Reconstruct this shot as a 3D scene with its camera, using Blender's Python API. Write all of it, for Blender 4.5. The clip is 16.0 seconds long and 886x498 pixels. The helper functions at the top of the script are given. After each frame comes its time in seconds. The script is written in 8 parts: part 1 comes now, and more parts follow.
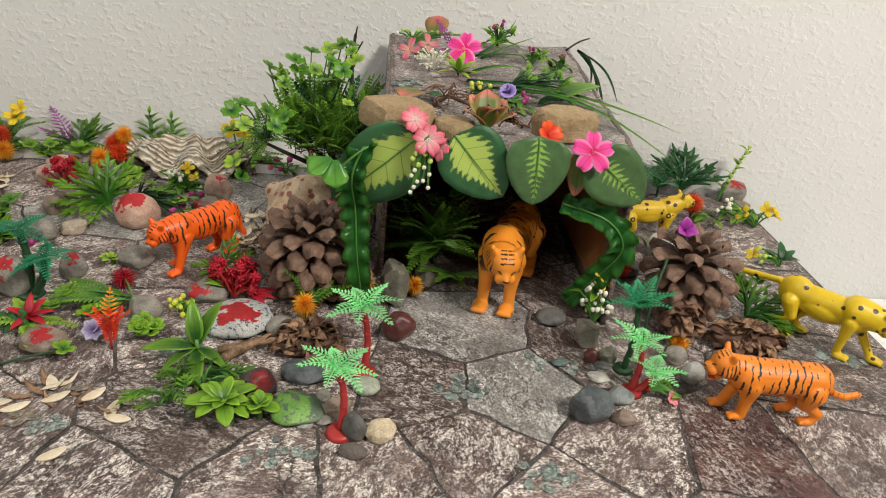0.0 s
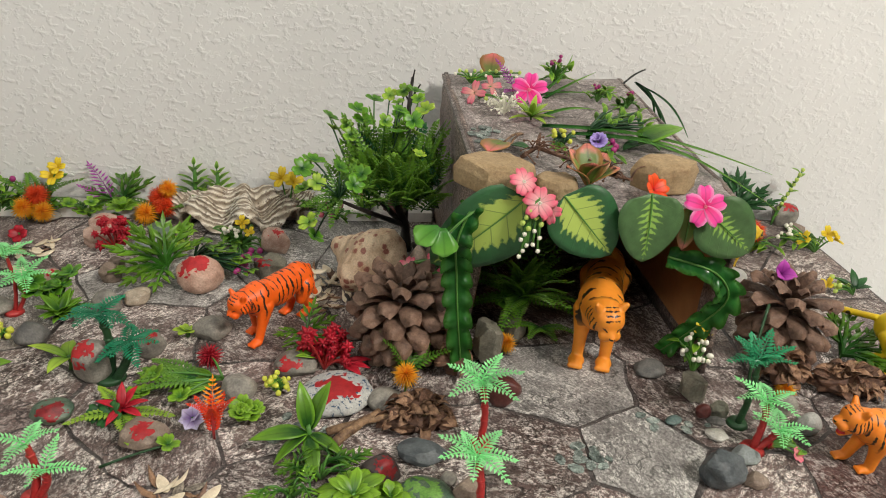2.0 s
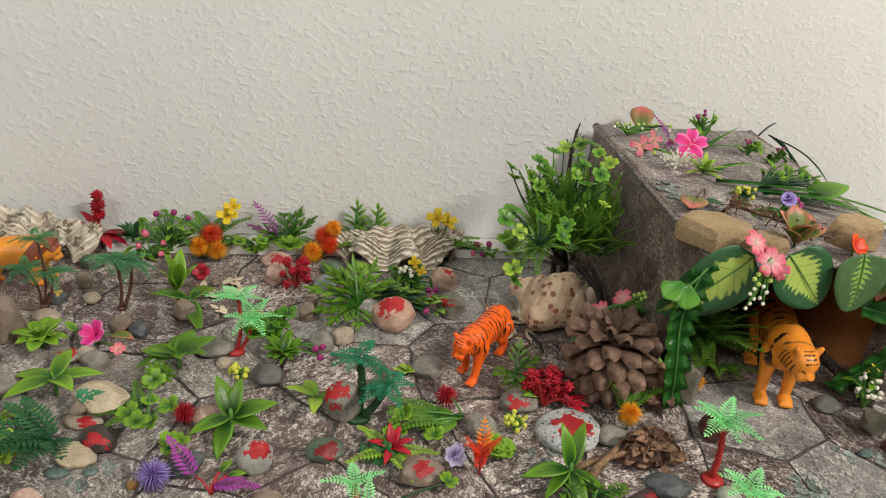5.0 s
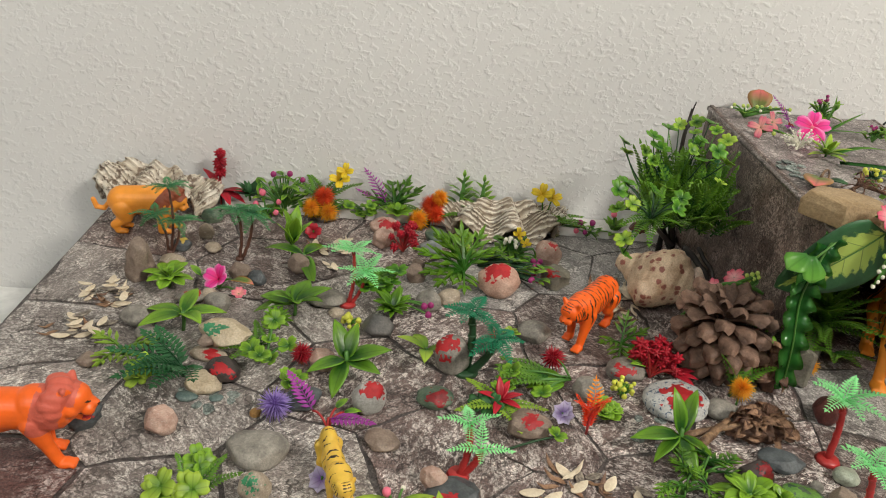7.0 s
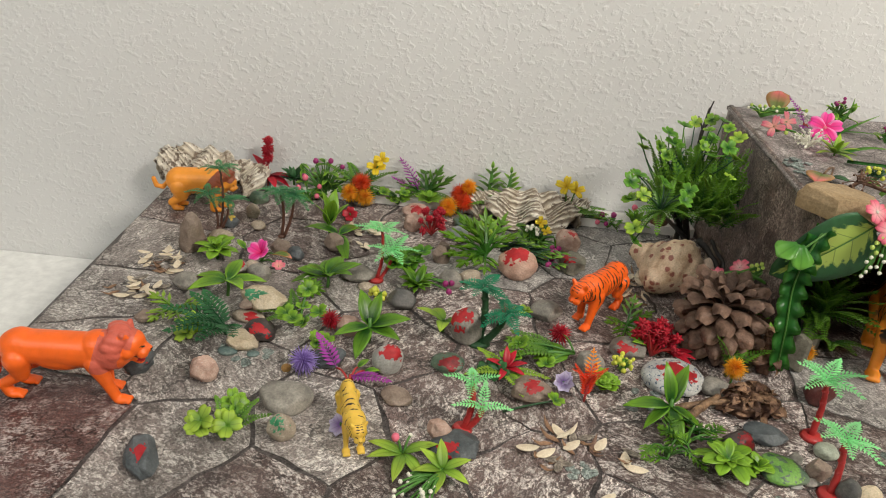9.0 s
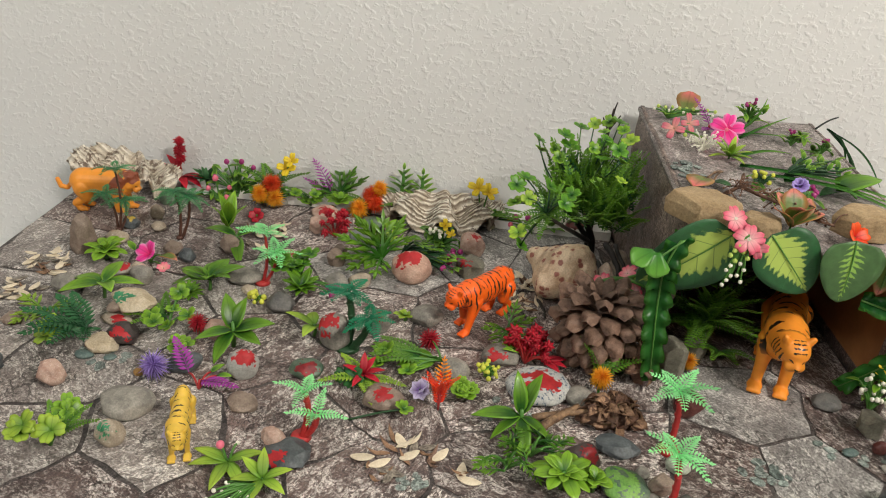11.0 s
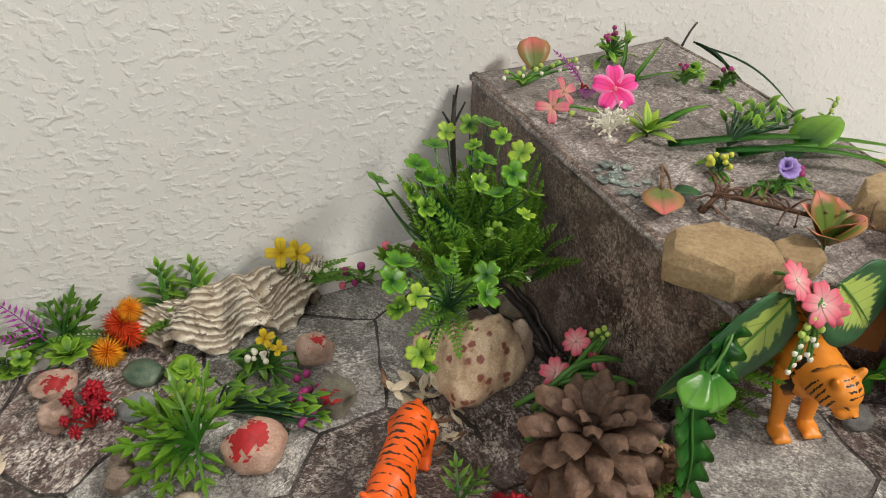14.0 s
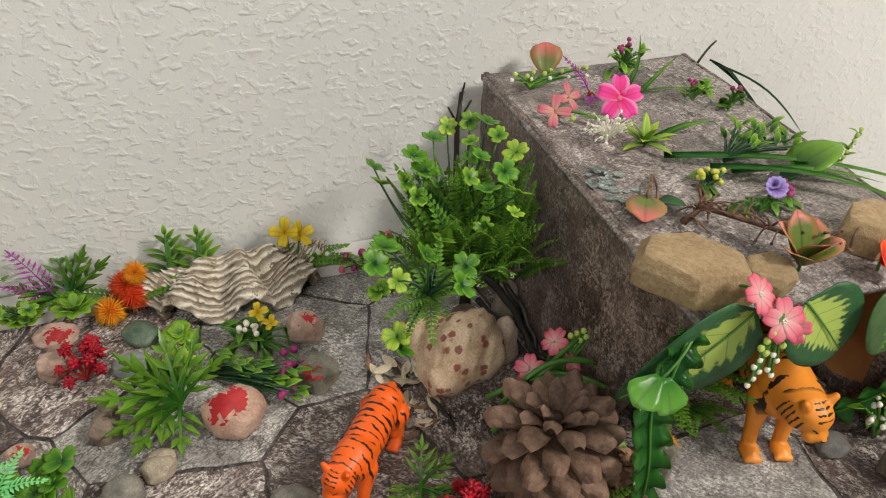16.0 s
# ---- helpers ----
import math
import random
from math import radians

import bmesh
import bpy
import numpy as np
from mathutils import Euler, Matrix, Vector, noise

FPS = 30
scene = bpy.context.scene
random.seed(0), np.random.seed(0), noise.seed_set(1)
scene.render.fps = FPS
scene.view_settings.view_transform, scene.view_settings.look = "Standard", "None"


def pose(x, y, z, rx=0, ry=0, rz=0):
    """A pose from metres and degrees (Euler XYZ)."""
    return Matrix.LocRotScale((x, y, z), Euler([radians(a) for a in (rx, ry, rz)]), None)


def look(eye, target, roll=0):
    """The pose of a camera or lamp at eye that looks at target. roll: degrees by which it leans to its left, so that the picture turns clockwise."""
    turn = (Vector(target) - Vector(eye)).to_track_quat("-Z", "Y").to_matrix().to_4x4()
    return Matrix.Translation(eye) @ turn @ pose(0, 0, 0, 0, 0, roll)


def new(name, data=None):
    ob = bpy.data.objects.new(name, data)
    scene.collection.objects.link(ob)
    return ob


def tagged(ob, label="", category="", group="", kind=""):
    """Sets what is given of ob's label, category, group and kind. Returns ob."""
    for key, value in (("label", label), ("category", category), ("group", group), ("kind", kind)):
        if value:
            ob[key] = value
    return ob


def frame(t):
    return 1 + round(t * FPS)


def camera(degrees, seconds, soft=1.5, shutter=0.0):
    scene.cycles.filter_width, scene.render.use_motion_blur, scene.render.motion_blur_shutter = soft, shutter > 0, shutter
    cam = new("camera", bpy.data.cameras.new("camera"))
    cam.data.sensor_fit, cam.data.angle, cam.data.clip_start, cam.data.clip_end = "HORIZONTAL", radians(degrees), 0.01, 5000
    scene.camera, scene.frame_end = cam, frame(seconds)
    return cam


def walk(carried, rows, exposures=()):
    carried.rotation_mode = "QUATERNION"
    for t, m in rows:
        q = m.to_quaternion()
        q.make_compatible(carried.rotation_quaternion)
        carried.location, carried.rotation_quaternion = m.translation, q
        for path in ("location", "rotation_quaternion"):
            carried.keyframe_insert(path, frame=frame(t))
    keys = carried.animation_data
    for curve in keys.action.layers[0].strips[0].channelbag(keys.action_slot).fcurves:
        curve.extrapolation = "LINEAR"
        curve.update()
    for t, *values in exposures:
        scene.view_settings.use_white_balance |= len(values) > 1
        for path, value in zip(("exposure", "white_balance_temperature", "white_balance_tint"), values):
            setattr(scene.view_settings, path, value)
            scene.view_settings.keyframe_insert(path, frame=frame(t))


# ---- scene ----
cam = camera(61.6, 16.0, 1.0)
PATH = [
    (0, (0.023, 0.069, 0.322), (0.19, 1.844, -0.584), 5.6),
    (0.5, (-0.004, 0.055, 0.332), (0.148, 1.835, -0.569), 5.2),
    (1, (-0.042, 0.055, 0.334), (0.104, 1.837, -0.563), 4.6),
    (1.5, (-0.065, 0.076, 0.339), (0.11, 1.853, -0.562), 4.1),
    (2, (-0.072, 0.117, 0.347), (0.173, 1.884, -0.556), 3.9),
    (2.5, (-0.086, 0.134, 0.344), (0.245, 1.887, -0.56), 3.7),
    (3, (-0.124, 0.135, 0.334), (0.299, 1.865, -0.576), 4.0),
    (3.5, (-0.177, 0.128, 0.34), (0.289, 1.848, -0.568), 4.3),
    (4, (-0.225, 0.119, 0.354), (0.23, 1.848, -0.541), 4.7),
    (4.5, (-0.263, 0.114, 0.374), (0.142, 1.863, -0.507), 5.2),
    (5, (-0.284, 0.113, 0.384), (0.062, 1.877, -0.493), 5.8),
    (5.2, (-0.292, 0.114, 0.382), (0.036, 1.882, -0.494), 6.1),
    (7.3, (-0.317, 0.083, 0.35), (-0.199, 1.873, -0.533), 6.4),
    (7.5, (-0.314, 0.077, 0.353), (-0.218, 1.868, -0.533), 6.5),
    (8, (-0.308, 0.062, 0.351), (-0.258, 1.855, -0.534), 6.5),
    (8.2, (-0.309, 0.055, 0.353), (-0.265, 1.848, -0.532), 6.6),
    (10.3, (-0.209, 0.018, 0.374), (-0.244, 1.796, -0.542), 5.3),
    (10.5, (-0.194, 0.022, 0.371), (-0.232, 1.803, -0.537), 5.4),
    (11, (-0.157, 0.052, 0.378), (-0.209, 1.833, -0.531), 5.7),
    (11.5, (-0.129, 0.086, 0.384), (-0.183, 1.86, -0.537), 5.5),
    (12, (-0.121, 0.125, 0.388), (-0.133, 1.889, -0.555), 5.1),
    (12.5, (-0.151, 0.21, 0.373), (0.009, 1.933, -0.631), 3.6),
    (13, (-0.191, 0.313, 0.369), (0.185, 1.962, -0.699), 1.6),
    (13.5, (-0.222, 0.364, 0.374), (0.332, 1.923, -0.748), 0.3),
    (14, (-0.23, 0.385, 0.383), (0.457, 1.871, -0.767), -0.1),
    (14.5, (-0.224, 0.397, 0.393), (0.538, 1.846, -0.757), -0.2),
    (15, (-0.223, 0.4, 0.402), (0.555, 1.849, -0.735), 0.2),
    (15.5, (-0.222, 0.384, 0.392), (0.5, 1.867, -0.74), 1.4),
    (16, (-0.205, 0.357, 0.382), (0.386, 1.893, -0.754), 2.8),
]
walk(cam, [(t, look(eye, target, roll)) for t, eye, target, roll in PATH])

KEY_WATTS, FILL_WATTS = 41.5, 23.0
scene.view_settings.exposure = 0.0

# ---- world, lights ----
world = bpy.data.worlds.new("world")
scene.world = world
world.use_nodes = True
sky = world.node_tree.nodes.new("ShaderNodeTexSky")
sky.sky_type, sky.sun_disc, sky.sun_elevation, sky.sun_rotation = "NISHITA", False, radians(40), radians(120)
world.node_tree.links.new(sky.outputs[0], world.node_tree.nodes["Background"].inputs[0])
world.node_tree.nodes["Background"].inputs[1].default_value = 0.08


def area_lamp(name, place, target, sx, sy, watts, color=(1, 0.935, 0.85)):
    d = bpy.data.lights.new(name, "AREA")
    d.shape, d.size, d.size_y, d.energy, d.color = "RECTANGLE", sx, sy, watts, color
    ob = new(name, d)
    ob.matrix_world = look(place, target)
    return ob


# key lamp, out of view, placed from the way the shadows fall
area_lamp("unseen_lamp", (0.9, -0.38, 1.52), (0.2, 0.5, 0), 0.42, 0.3, KEY_WATTS)
# unseen fill, added to brighten the left wall and bed
area_lamp("unseen_lamp", (-1.10, -0.66, 1.52), (-0.75, 0.4, 0), 1.2, 0.6, FILL_WATTS, (0.99, 0.98, 0.935))


# ---- materials ----
def tree_of(name):
    m = bpy.data.materials.new(name)
    m.use_nodes = True
    nt = m.node_tree
    return m, nt, nt.nodes["Principled BSDF"]


def node(nt, kind, **sets):
    n = nt.nodes.new(kind)
    for k, v in sets.items():
        n.inputs[k].default_value = v
    return n


def noise_at(nt, coord, scale, detail=4.0, rough=0.6, dist=0.0, stretch=None):
    n = node(nt, "ShaderNodeTexNoise", Scale=scale, Detail=detail, Roughness=rough, Distortion=dist)
    if stretch:
        mp = nt.nodes.new("ShaderNodeMapping")
        mp.inputs["Scale"].default_value = stretch
        nt.links.new(coord, mp.inputs[0])
        coord = mp.outputs[0]
    nt.links.new(coord, n.inputs["Vector"])
    return n.outputs[0]


def ramp(nt, fac, stops):
    r = nt.nodes.new("ShaderNodeValToRGB")
    r.color_ramp.elements[0].position, r.color_ramp.elements[1].position = stops[0][0], stops[-1][0]
    for p, c in stops[1:-1]:
        r.color_ramp.elements.new(p)
    for e, (p, c) in zip(r.color_ramp.elements, stops):
        c = (c, c, c) if isinstance(c, (int, float)) else c
        e.position, e.color = p, (*c, 1)
    nt.links.new(fac, r.inputs[0])
    return r.outputs[0]


def mixed(nt, fac, a, b, how="MIX"):
    n = nt.nodes.new("ShaderNodeMix")
    n.data_type, n.blend_type = "RGBA", how
    for sock, v in ((n.inputs[0], fac), (n.inputs[6], a), (n.inputs[7], b)):
        if isinstance(v, (int, float)):
            sock.default_value = v
        elif isinstance(v, tuple):
            sock.default_value = (*v, 1)
        else:
            nt.links.new(v, sock)
    return n.outputs[2]


def maths(nt, op, a, b=0.0):
    n = nt.nodes.new("ShaderNodeMath")
    n.operation = op
    for sock, v in zip(n.inputs, (a, b)):
        if isinstance(v, (int, float)):
            sock.default_value = v
        else:
            nt.links.new(v, sock)
    return n.outputs[0]


def bump_in(nt, bsdf, height, strength, distance=0.001):
    b = node(nt, "ShaderNodeBump", Strength=strength, Distance=distance)
    nt.links.new(height, b.inputs["Height"])
    nt.links.new(b.outputs[0], bsdf.inputs["Normal"])


def coords(nt, which="Object"):
    return nt.nodes.new("ShaderNodeTexCoord").outputs[which]


def varied(nt, color, amount):
    """Each object a little lighter or darker than the next."""
    info = nt.nodes.new("ShaderNodeObjectInfo")
    h = nt.nodes.new("ShaderNodeHueSaturation")
    nt.links.new(color, h.inputs["Color"])
    nt.links.new(maths(nt, "ADD", maths(nt, "MULTIPLY", info.outputs["Random"], 2 * amount), 1 - amount), h.inputs["Value"])
    return h.outputs[0]


def rough_mat(name, c1, c2, scale=90, rough=0.6, bump=0.3, bscale=500, speck=None, speck_at=0.62, rnd=0.12, fine=0.35, spec=0.4):
    """Mottled solid stuff: stone, bark, shell, plastic."""
    m, nt, b = tree_of(name)
    co = coords(nt)
    col = ramp(nt, noise_at(nt, co, scale, 5, 0.65), [(0.36, c1), (0.64, c2)])
    if speck:
        col = mixed(nt, ramp(nt, noise_at(nt, co, scale * 5, 3, 0.7), [(speck_at, 0), (speck_at + 0.05, 1)]), col, speck)
    grain = ramp(nt, noise_at(nt, co, scale * 9, 4, 0.7), [(0.3, 1 - fine), (0.7, 1 + fine * 0.4)])
    col = mixed(nt, 1.0, col, grain, "MULTIPLY")
    nt.links.new(varied(nt, col, rnd), b.inputs["Base Color"])
    b.inputs["Roughness"].default_value, b.inputs["Specular IOR Level"].default_value = rough, spec
    bump_in(nt, b, noise_at(nt, co, bscale, 5, 0.7), bump)
    return m


def leaf_mat(name, base, tip, edge=None, rough=0.42, split=(0.15, 0.85), rnd=0.15, vein=0.25, thin=0.25):
    """Moulded plastic leaf or cloth petal, tinted along its length and towards its rim."""
    m, nt, b = tree_of(name)
    uv = nt.nodes.new("ShaderNodeSeparateXYZ")
    nt.links.new(coords(nt, "UV"), uv.inputs[0])
    wob = maths(nt, "ADD", uv.outputs[1], maths(nt, "MULTIPLY", noise_at(nt, coords(nt), 220, 3), 0.24))
    col = ramp(nt, wob, [(split[0] + 0.1, base), (split[1] + 0.1, tip)])
    side = maths(nt, "ABSOLUTE", maths(nt, "SUBTRACT", uv.outputs[0], 0.5))
    if edge:
        col = mixed(nt, ramp(nt, maths(nt, "ADD", side, maths(nt, "MULTIPLY", noise_at(nt, coords(nt), 500, 2), 0.1)), [(0.32, 0), (0.5, 1)]), col, edge)
    mid = ramp(nt, side, [(0.0, 1 - vein), (0.07, 1.0)])
    col = mixed(nt, 1.0, col, mid, "MULTIPLY")
    col = varied(nt, col, rnd)
    nt.links.new(col, b.inputs["Base Color"])
    b.inputs["Roughness"].default_value, b.inputs["Specular IOR Level"].default_value = rough, 0.45
    bump_in(nt, b, noise_at(nt, coords(nt), 900, 3), 0.12)
    if thin:
        t = nt.nodes.new("ShaderNodeBsdfTranslucent")
        nt.links.new(col, t.inputs[0])
        mx = nt.nodes.new("ShaderNodeMixShader")
        mx.inputs[0].default_value = thin
        nt.links.new(b.outputs[0], mx.inputs[1])
        nt.links.new(t.outputs[0], mx.inputs[2])
        nt.links.new(mx.outputs[0], nt.nodes["Material Output"].inputs[0])
    return m


def printed_vinyl(name, dark, mid, light, pale=0.5, tone=0.16, grain=(0.8, 1.4, 1.2), swing=3.1):
    """Stone print on embossed, slightly glossy vinyl: brown-grey ground, crisp pale scuffs, dark hair cracks."""
    m, nt, b = tree_of(name)
    geo = nt.nodes.new("ShaderNodeNewGeometry").outputs["Position"]
    info = nt.nodes.new("ShaderNodeObjectInfo")
    turn = nt.nodes.new("ShaderNodeVectorRotate")
    turn.rotation_type = "Z_AXIS"
    nt.links.new(geo, turn.inputs["Vector"])
    nt.links.new(maths(nt, "MULTIPLY", info.outputs["Random"], swing), turn.inputs["Angle"])
    co = turn.outputs[0]
    big = noise_at(nt, co, 16, 5, 0.65, 0.5)
    streak = noise_at(nt, co, 58, 8, 0.82, 0.8, grain)
    fleck = noise_at(nt, co, 270, 5, 0.8, 0.9, (0.8, 1.25, 1))
    col = ramp(nt, big, [(0.36, dark), (0.52, mid), (0.70, tuple(1.35 * c for c in mid))])
    patch = ramp(nt, noise_at(nt, co, 20, 4, 0.65, 0.6), [(0.38, pale * 0.25), (0.54, min(1.0, pale * 1.6))])
    amount = maths(nt, "MULTIPLY", ramp(nt, streak, [(0.475, 0), (0.51, 1)]), ramp(nt, fleck, [(0.465, 0.04), (0.50, 1)]))
    col = mixed(nt, maths(nt, "MULTIPLY", amount, patch), col, light)
    specks = maths(nt, "MULTIPLY", ramp(nt, fleck, [(0.55, 0), (0.58, 0.6)]), patch)
    col = mixed(nt, specks, col, light)
    crack = nt.nodes.new("ShaderNodeTexVoronoi")
    crack.feature = "DISTANCE_TO_EDGE"
    crack.inputs["Scale"].default_value = 38
    nt.links.new(mixed(nt, 0.09, co, noise_col(nt, co, 40), "ADD"), crack.inputs["Vector"])
    line = ramp(nt, crack.outputs[0], [(0.010, 1), (0.06, 0)])
    line = maths(nt, "MULTIPLY", line, ramp(nt, noise_at(nt, co, 26, 3), [(0.47, 0), (0.58, 0.85)]))
    col = mixed(nt, line, col, tuple(0.35 * c for c in dark))
    fold = noise_at(nt, co, 110, 4, 0.6, 1.6, (0.6, 1.4, 1.0))
    wrinkle = ramp(nt, fold, [(0.455, 0), (0.485, 0.8), (0.50, 0.8), (0.53, 0)])
    wrinkle = maths(nt, "MULTIPLY", wrinkle, ramp(nt, noise_at(nt, co, 45, 3), [(0.42, 0.1), (0.56, 1)]))
    col = mixed(nt, wrinkle, col, tuple(0.8 * c for c in dark))
    col = mixed(nt, 1.0, col, ramp(nt, noise_at(nt, co, 460, 4, 0.8), [(0.38, 0.42), (0.60, 1.25)]), "MULTIPLY")
    nt.links.new(varied(nt, col, tone), b.inputs["Base Color"])
    nt.links.new(ramp(nt, streak, [(0.4, 0.36), (0.6, 0.56)]), b.inputs["Roughness"])
    b.inputs["Specular IOR Level"].default_value = 0.45
    relief = maths(nt, "ADD", maths(nt, "MULTIPLY", streak, 1.6), maths(nt, "MULTIPLY", noise_at(nt, co, 330, 4, 0.7, 0.4, grain), 0.5))
    bump_in(nt, b, maths(nt, "SUBTRACT", relief, maths(nt, "MULTIPLY", maths(nt, "ADD", line, wrinkle), 0.6)), 0.45, 0.0011)
    return m


def noise_col(nt, co, scale):
    n = node(nt, "ShaderNodeTexNoise", Scale=scale, Detail=3)
    nt.links.new(co, n.inputs["Vector"])
    return n.outputs[1]


def wall_mat():
    """Off-white paint over knocked-down plaster splatter."""
    m, nt, b = tree_of("plaster")
    geo = nt.nodes.new("ShaderNodeNewGeometry").outputs["Position"]
    col = ramp(nt, noise_at(nt, geo, 3, 3), [(0.3, (0.70, 0.70, 0.685)), (0.7, (0.75, 0.75, 0.735))])
    nt.links.new(col, b.inputs["Base Color"])
    b.inputs["Roughness"].default_value = 0.62
    b.inputs["Specular IOR Level"].default_value = 0.3
    blobs = ramp(nt, noise_at(nt, geo, 150, 3, 0.5, 0.3, (0.85, 1, 1.15)), [(0.50, 0), (0.66, 0.9), (0.78, 1)])
    patch = ramp(nt, noise_at(nt, geo, 34, 2), [(0.30, 0.35), (0.50, 1)])
    fine = maths(nt, "MULTIPLY", noise_at(nt, geo, 420, 3, 0.6), 0.16)
    bump_in(nt, b, maths(nt, "ADD", maths(nt, "MULTIPLY", blobs, patch), fine), 0.62, 0.0012)
    return m


def plain(name, c, rough=0.5, bump=0.05, bscale=300, metal=0.0, spec=0.5, rnd=0.05, var=0.08):
    m, nt, b = tree_of(name)
    co = coords(nt)
    lo, hi = tuple(v * (1 - var) for v in c), tuple(min(1, v * (1 + var)) for v in c)
    nt.links.new(varied(nt, ramp(nt, noise_at(nt, co, 70, 4), [(0.35, lo), (0.65, hi)]), rnd), b.inputs["Base Color"])
    b.inputs["Roughness"].default_value, b.inputs["Metallic"].default_value, b.inputs["Specular IOR Level"].default_value = rough, metal, spec
    bump_in(nt, b, noise_at(nt, co, bscale, 4), bump)
    return m


def stripe_mat(name, coat, ink, s, width=0.40, belly=None, freq=62.0, head_x=0.5, low=0.30):
    """Moulded toy cat: brushed-on dark stripes across the back and flanks."""
    m, nt, b = tree_of(name)
    co = coords(nt)
    sx = nt.nodes.new("ShaderNodeSeparateXYZ")
    nt.links.new(co, sx.inputs[0])
    k = 1 / s
    wob = maths(nt, "MULTIPLY", maths(nt, "SUBTRACT", noise_at(nt, co, 5 * k, 4, 0.6), 0.5), 11.0)
    lean = maths(nt, "MULTIPLY", sx.outputs[2], 5 * k)
    phase = maths(nt, "ADD", maths(nt, "ADD", maths(nt, "MULTIPLY", sx.outputs[0], freq * k), wob), lean)
    wave = maths(nt, "SINE", phase)
    gap = maths(nt, "MULTIPLY", maths(nt, "SUBTRACT", noise_at(nt, co, 9 * k, 3, 0.5), 0.5), 3.0)
    band = ramp(nt, maths(nt, "ADD", wave, gap), [(1.12 - width, 0), (1.26 - width, 1)])
    high = ramp(nt, maths(nt, "MULTIPLY", sx.outputs[2], k), [(low, 0), (low + 0.12, 1)])
    face = ramp(nt, maths(nt, "MULTIPLY", sx.outputs[0], k), [(head_x, 1), (head_x + 0.03, 0.0)])
    mask = maths(nt, "MULTIPLY", maths(nt, "MULTIPLY", band, high), face)
    col = mixed(nt, ramp(nt, noise_at(nt, co, 5 * k, 3), [(0.35, 0), (0.65, 1)]), coat, tuple(c * 0.84 for c in coat))
    if belly:
        col = mixed(nt, ramp(nt, maths(nt, "MULTIPLY", sx.outputs[2], k), [(0.1, 1), (0.34, 0)]), col, belly)
    nt.links.new(mixed(nt, mask, col, ink), b.inputs["Base Color"])
    b.inputs["Roughness"].default_value = 0.45
    b.inputs["Subsurface Weight"].default_value = 0.12
    b.inputs["Subsurface Radius"].default_value = (0.004, 0.002, 0.001)
    bump_in(nt, b, noise_at(nt, co, 30 * k, 4), 0.2, 0.0006)
    return m


def spot_mat(name, coat, ink, s, scale=7.0, size=0.22, ring=False):
    """Moulded toy cat: dark painted spots."""
    m, nt, b = tree_of(name)
    co = coords(nt)
    v = nt.nodes.new("ShaderNodeTexVoronoi")
    v.inputs["Scale"].default_value, v.inputs["Randomness"].default_value = scale / s, 0.75
    nt.links.new(co, v.inputs["Vector"])
    if ring:
        spot = ramp(nt, v.outputs[0], [(size * 0.5, 0), (size * 0.55, 1), (size, 1), (size + 0.04, 0)])
    else:
        spot = ramp(nt, v.outputs[0], [(size, 1), (size + 0.05, 0)])
    col = mixed(nt, ramp(nt, noise_at(nt, co, 5 / s, 3), [(0.35, 0), (0.65, 1)]), coat, tuple(c * 0.82 for c in coat))
    nt.links.new(mixed(nt, spot, col, ink), b.inputs["Base Color"])
    b.inputs["Roughness"].default_value = 0.42
    b.inputs["Subsurface Weight"].default_value = 0.1
    b.inputs["Subsurface Radius"].default_value = (0.004, 0.002, 0.001)
    bump_in(nt, b, noise_at(nt, co, 30 / s, 4), 0.15, 0.0006)
    return m


def big_leaf_mat(name, green, pale, reach, jag):
    """Large cloth leaf: pale feathered middle, dark rim, pressed side veins."""
    m, nt, b = tree_of(name)
    uv = nt.nodes.new("ShaderNodeSeparateXYZ")
    nt.links.new(coords(nt, "UV"), uv.inputs[0])
    side = maths(nt, "MULTIPLY", maths(nt, "ABSOLUTE", maths(nt, "SUBTRACT", uv.outputs[0], 0.5)), 2)
    along = maths(nt, "SUBTRACT", uv.outputs[1], maths(nt, "MULTIPLY", side, 0.22))
    teeth = maths(nt, "SINE", maths(nt, "ADD", maths(nt, "MULTIPLY", along, 72), maths(nt, "MULTIPLY", noise_at(nt, coords(nt), 180, 2), 6)))
    rag = maths(nt, "ADD", maths(nt, "MULTIPLY", teeth, jag), maths(nt, "MULTIPLY", maths(nt, "SUBTRACT", noise_at(nt, coords(nt), 170, 4), 0.5), 0.5))
    taper = maths(nt, "MULTIPLY", ramp(nt, uv.outputs[1], [(0.0, 0.55), (0.3, 1), (0.93, 0.25), (1.0, 0)]), reach)
    inside = ramp(nt, maths(nt, "SUBTRACT", maths(nt, "ADD", taper, rag), side), [(-0.06, 0), (0.12, 1)])
    dark = mixed(nt, ramp(nt, noise_at(nt, coords(nt), 120, 4), [(0.35, 0), (0.65, 1)]), green, tuple(c * 0.72 for c in green))
    col = mixed(nt, inside, dark, pale)
    vein = ramp(nt, maths(nt, "SINE", maths(nt, "MULTIPLY", along, 38)), [(0.965, 0), (1.0, 0.55)])
    col = mixed(nt, vein, col, tuple(c * 0.8 for c in green))
    col = mixed(nt, ramp(nt, side, [(0.0, 0.7), (0.035, 0)]), col, tuple(0.5 * (c + d) for c, d in zip(green, pale)))
    nt.links.new(col, b.inputs["Base Color"])
    b.inputs["Roughness"].default_value = 0.5
    bump_in(nt, b, maths(nt, "ADD", vein, maths(nt, "MULTIPLY", noise_at(nt, coords(nt), 700, 3), 0.4)), 0.25)
    return m


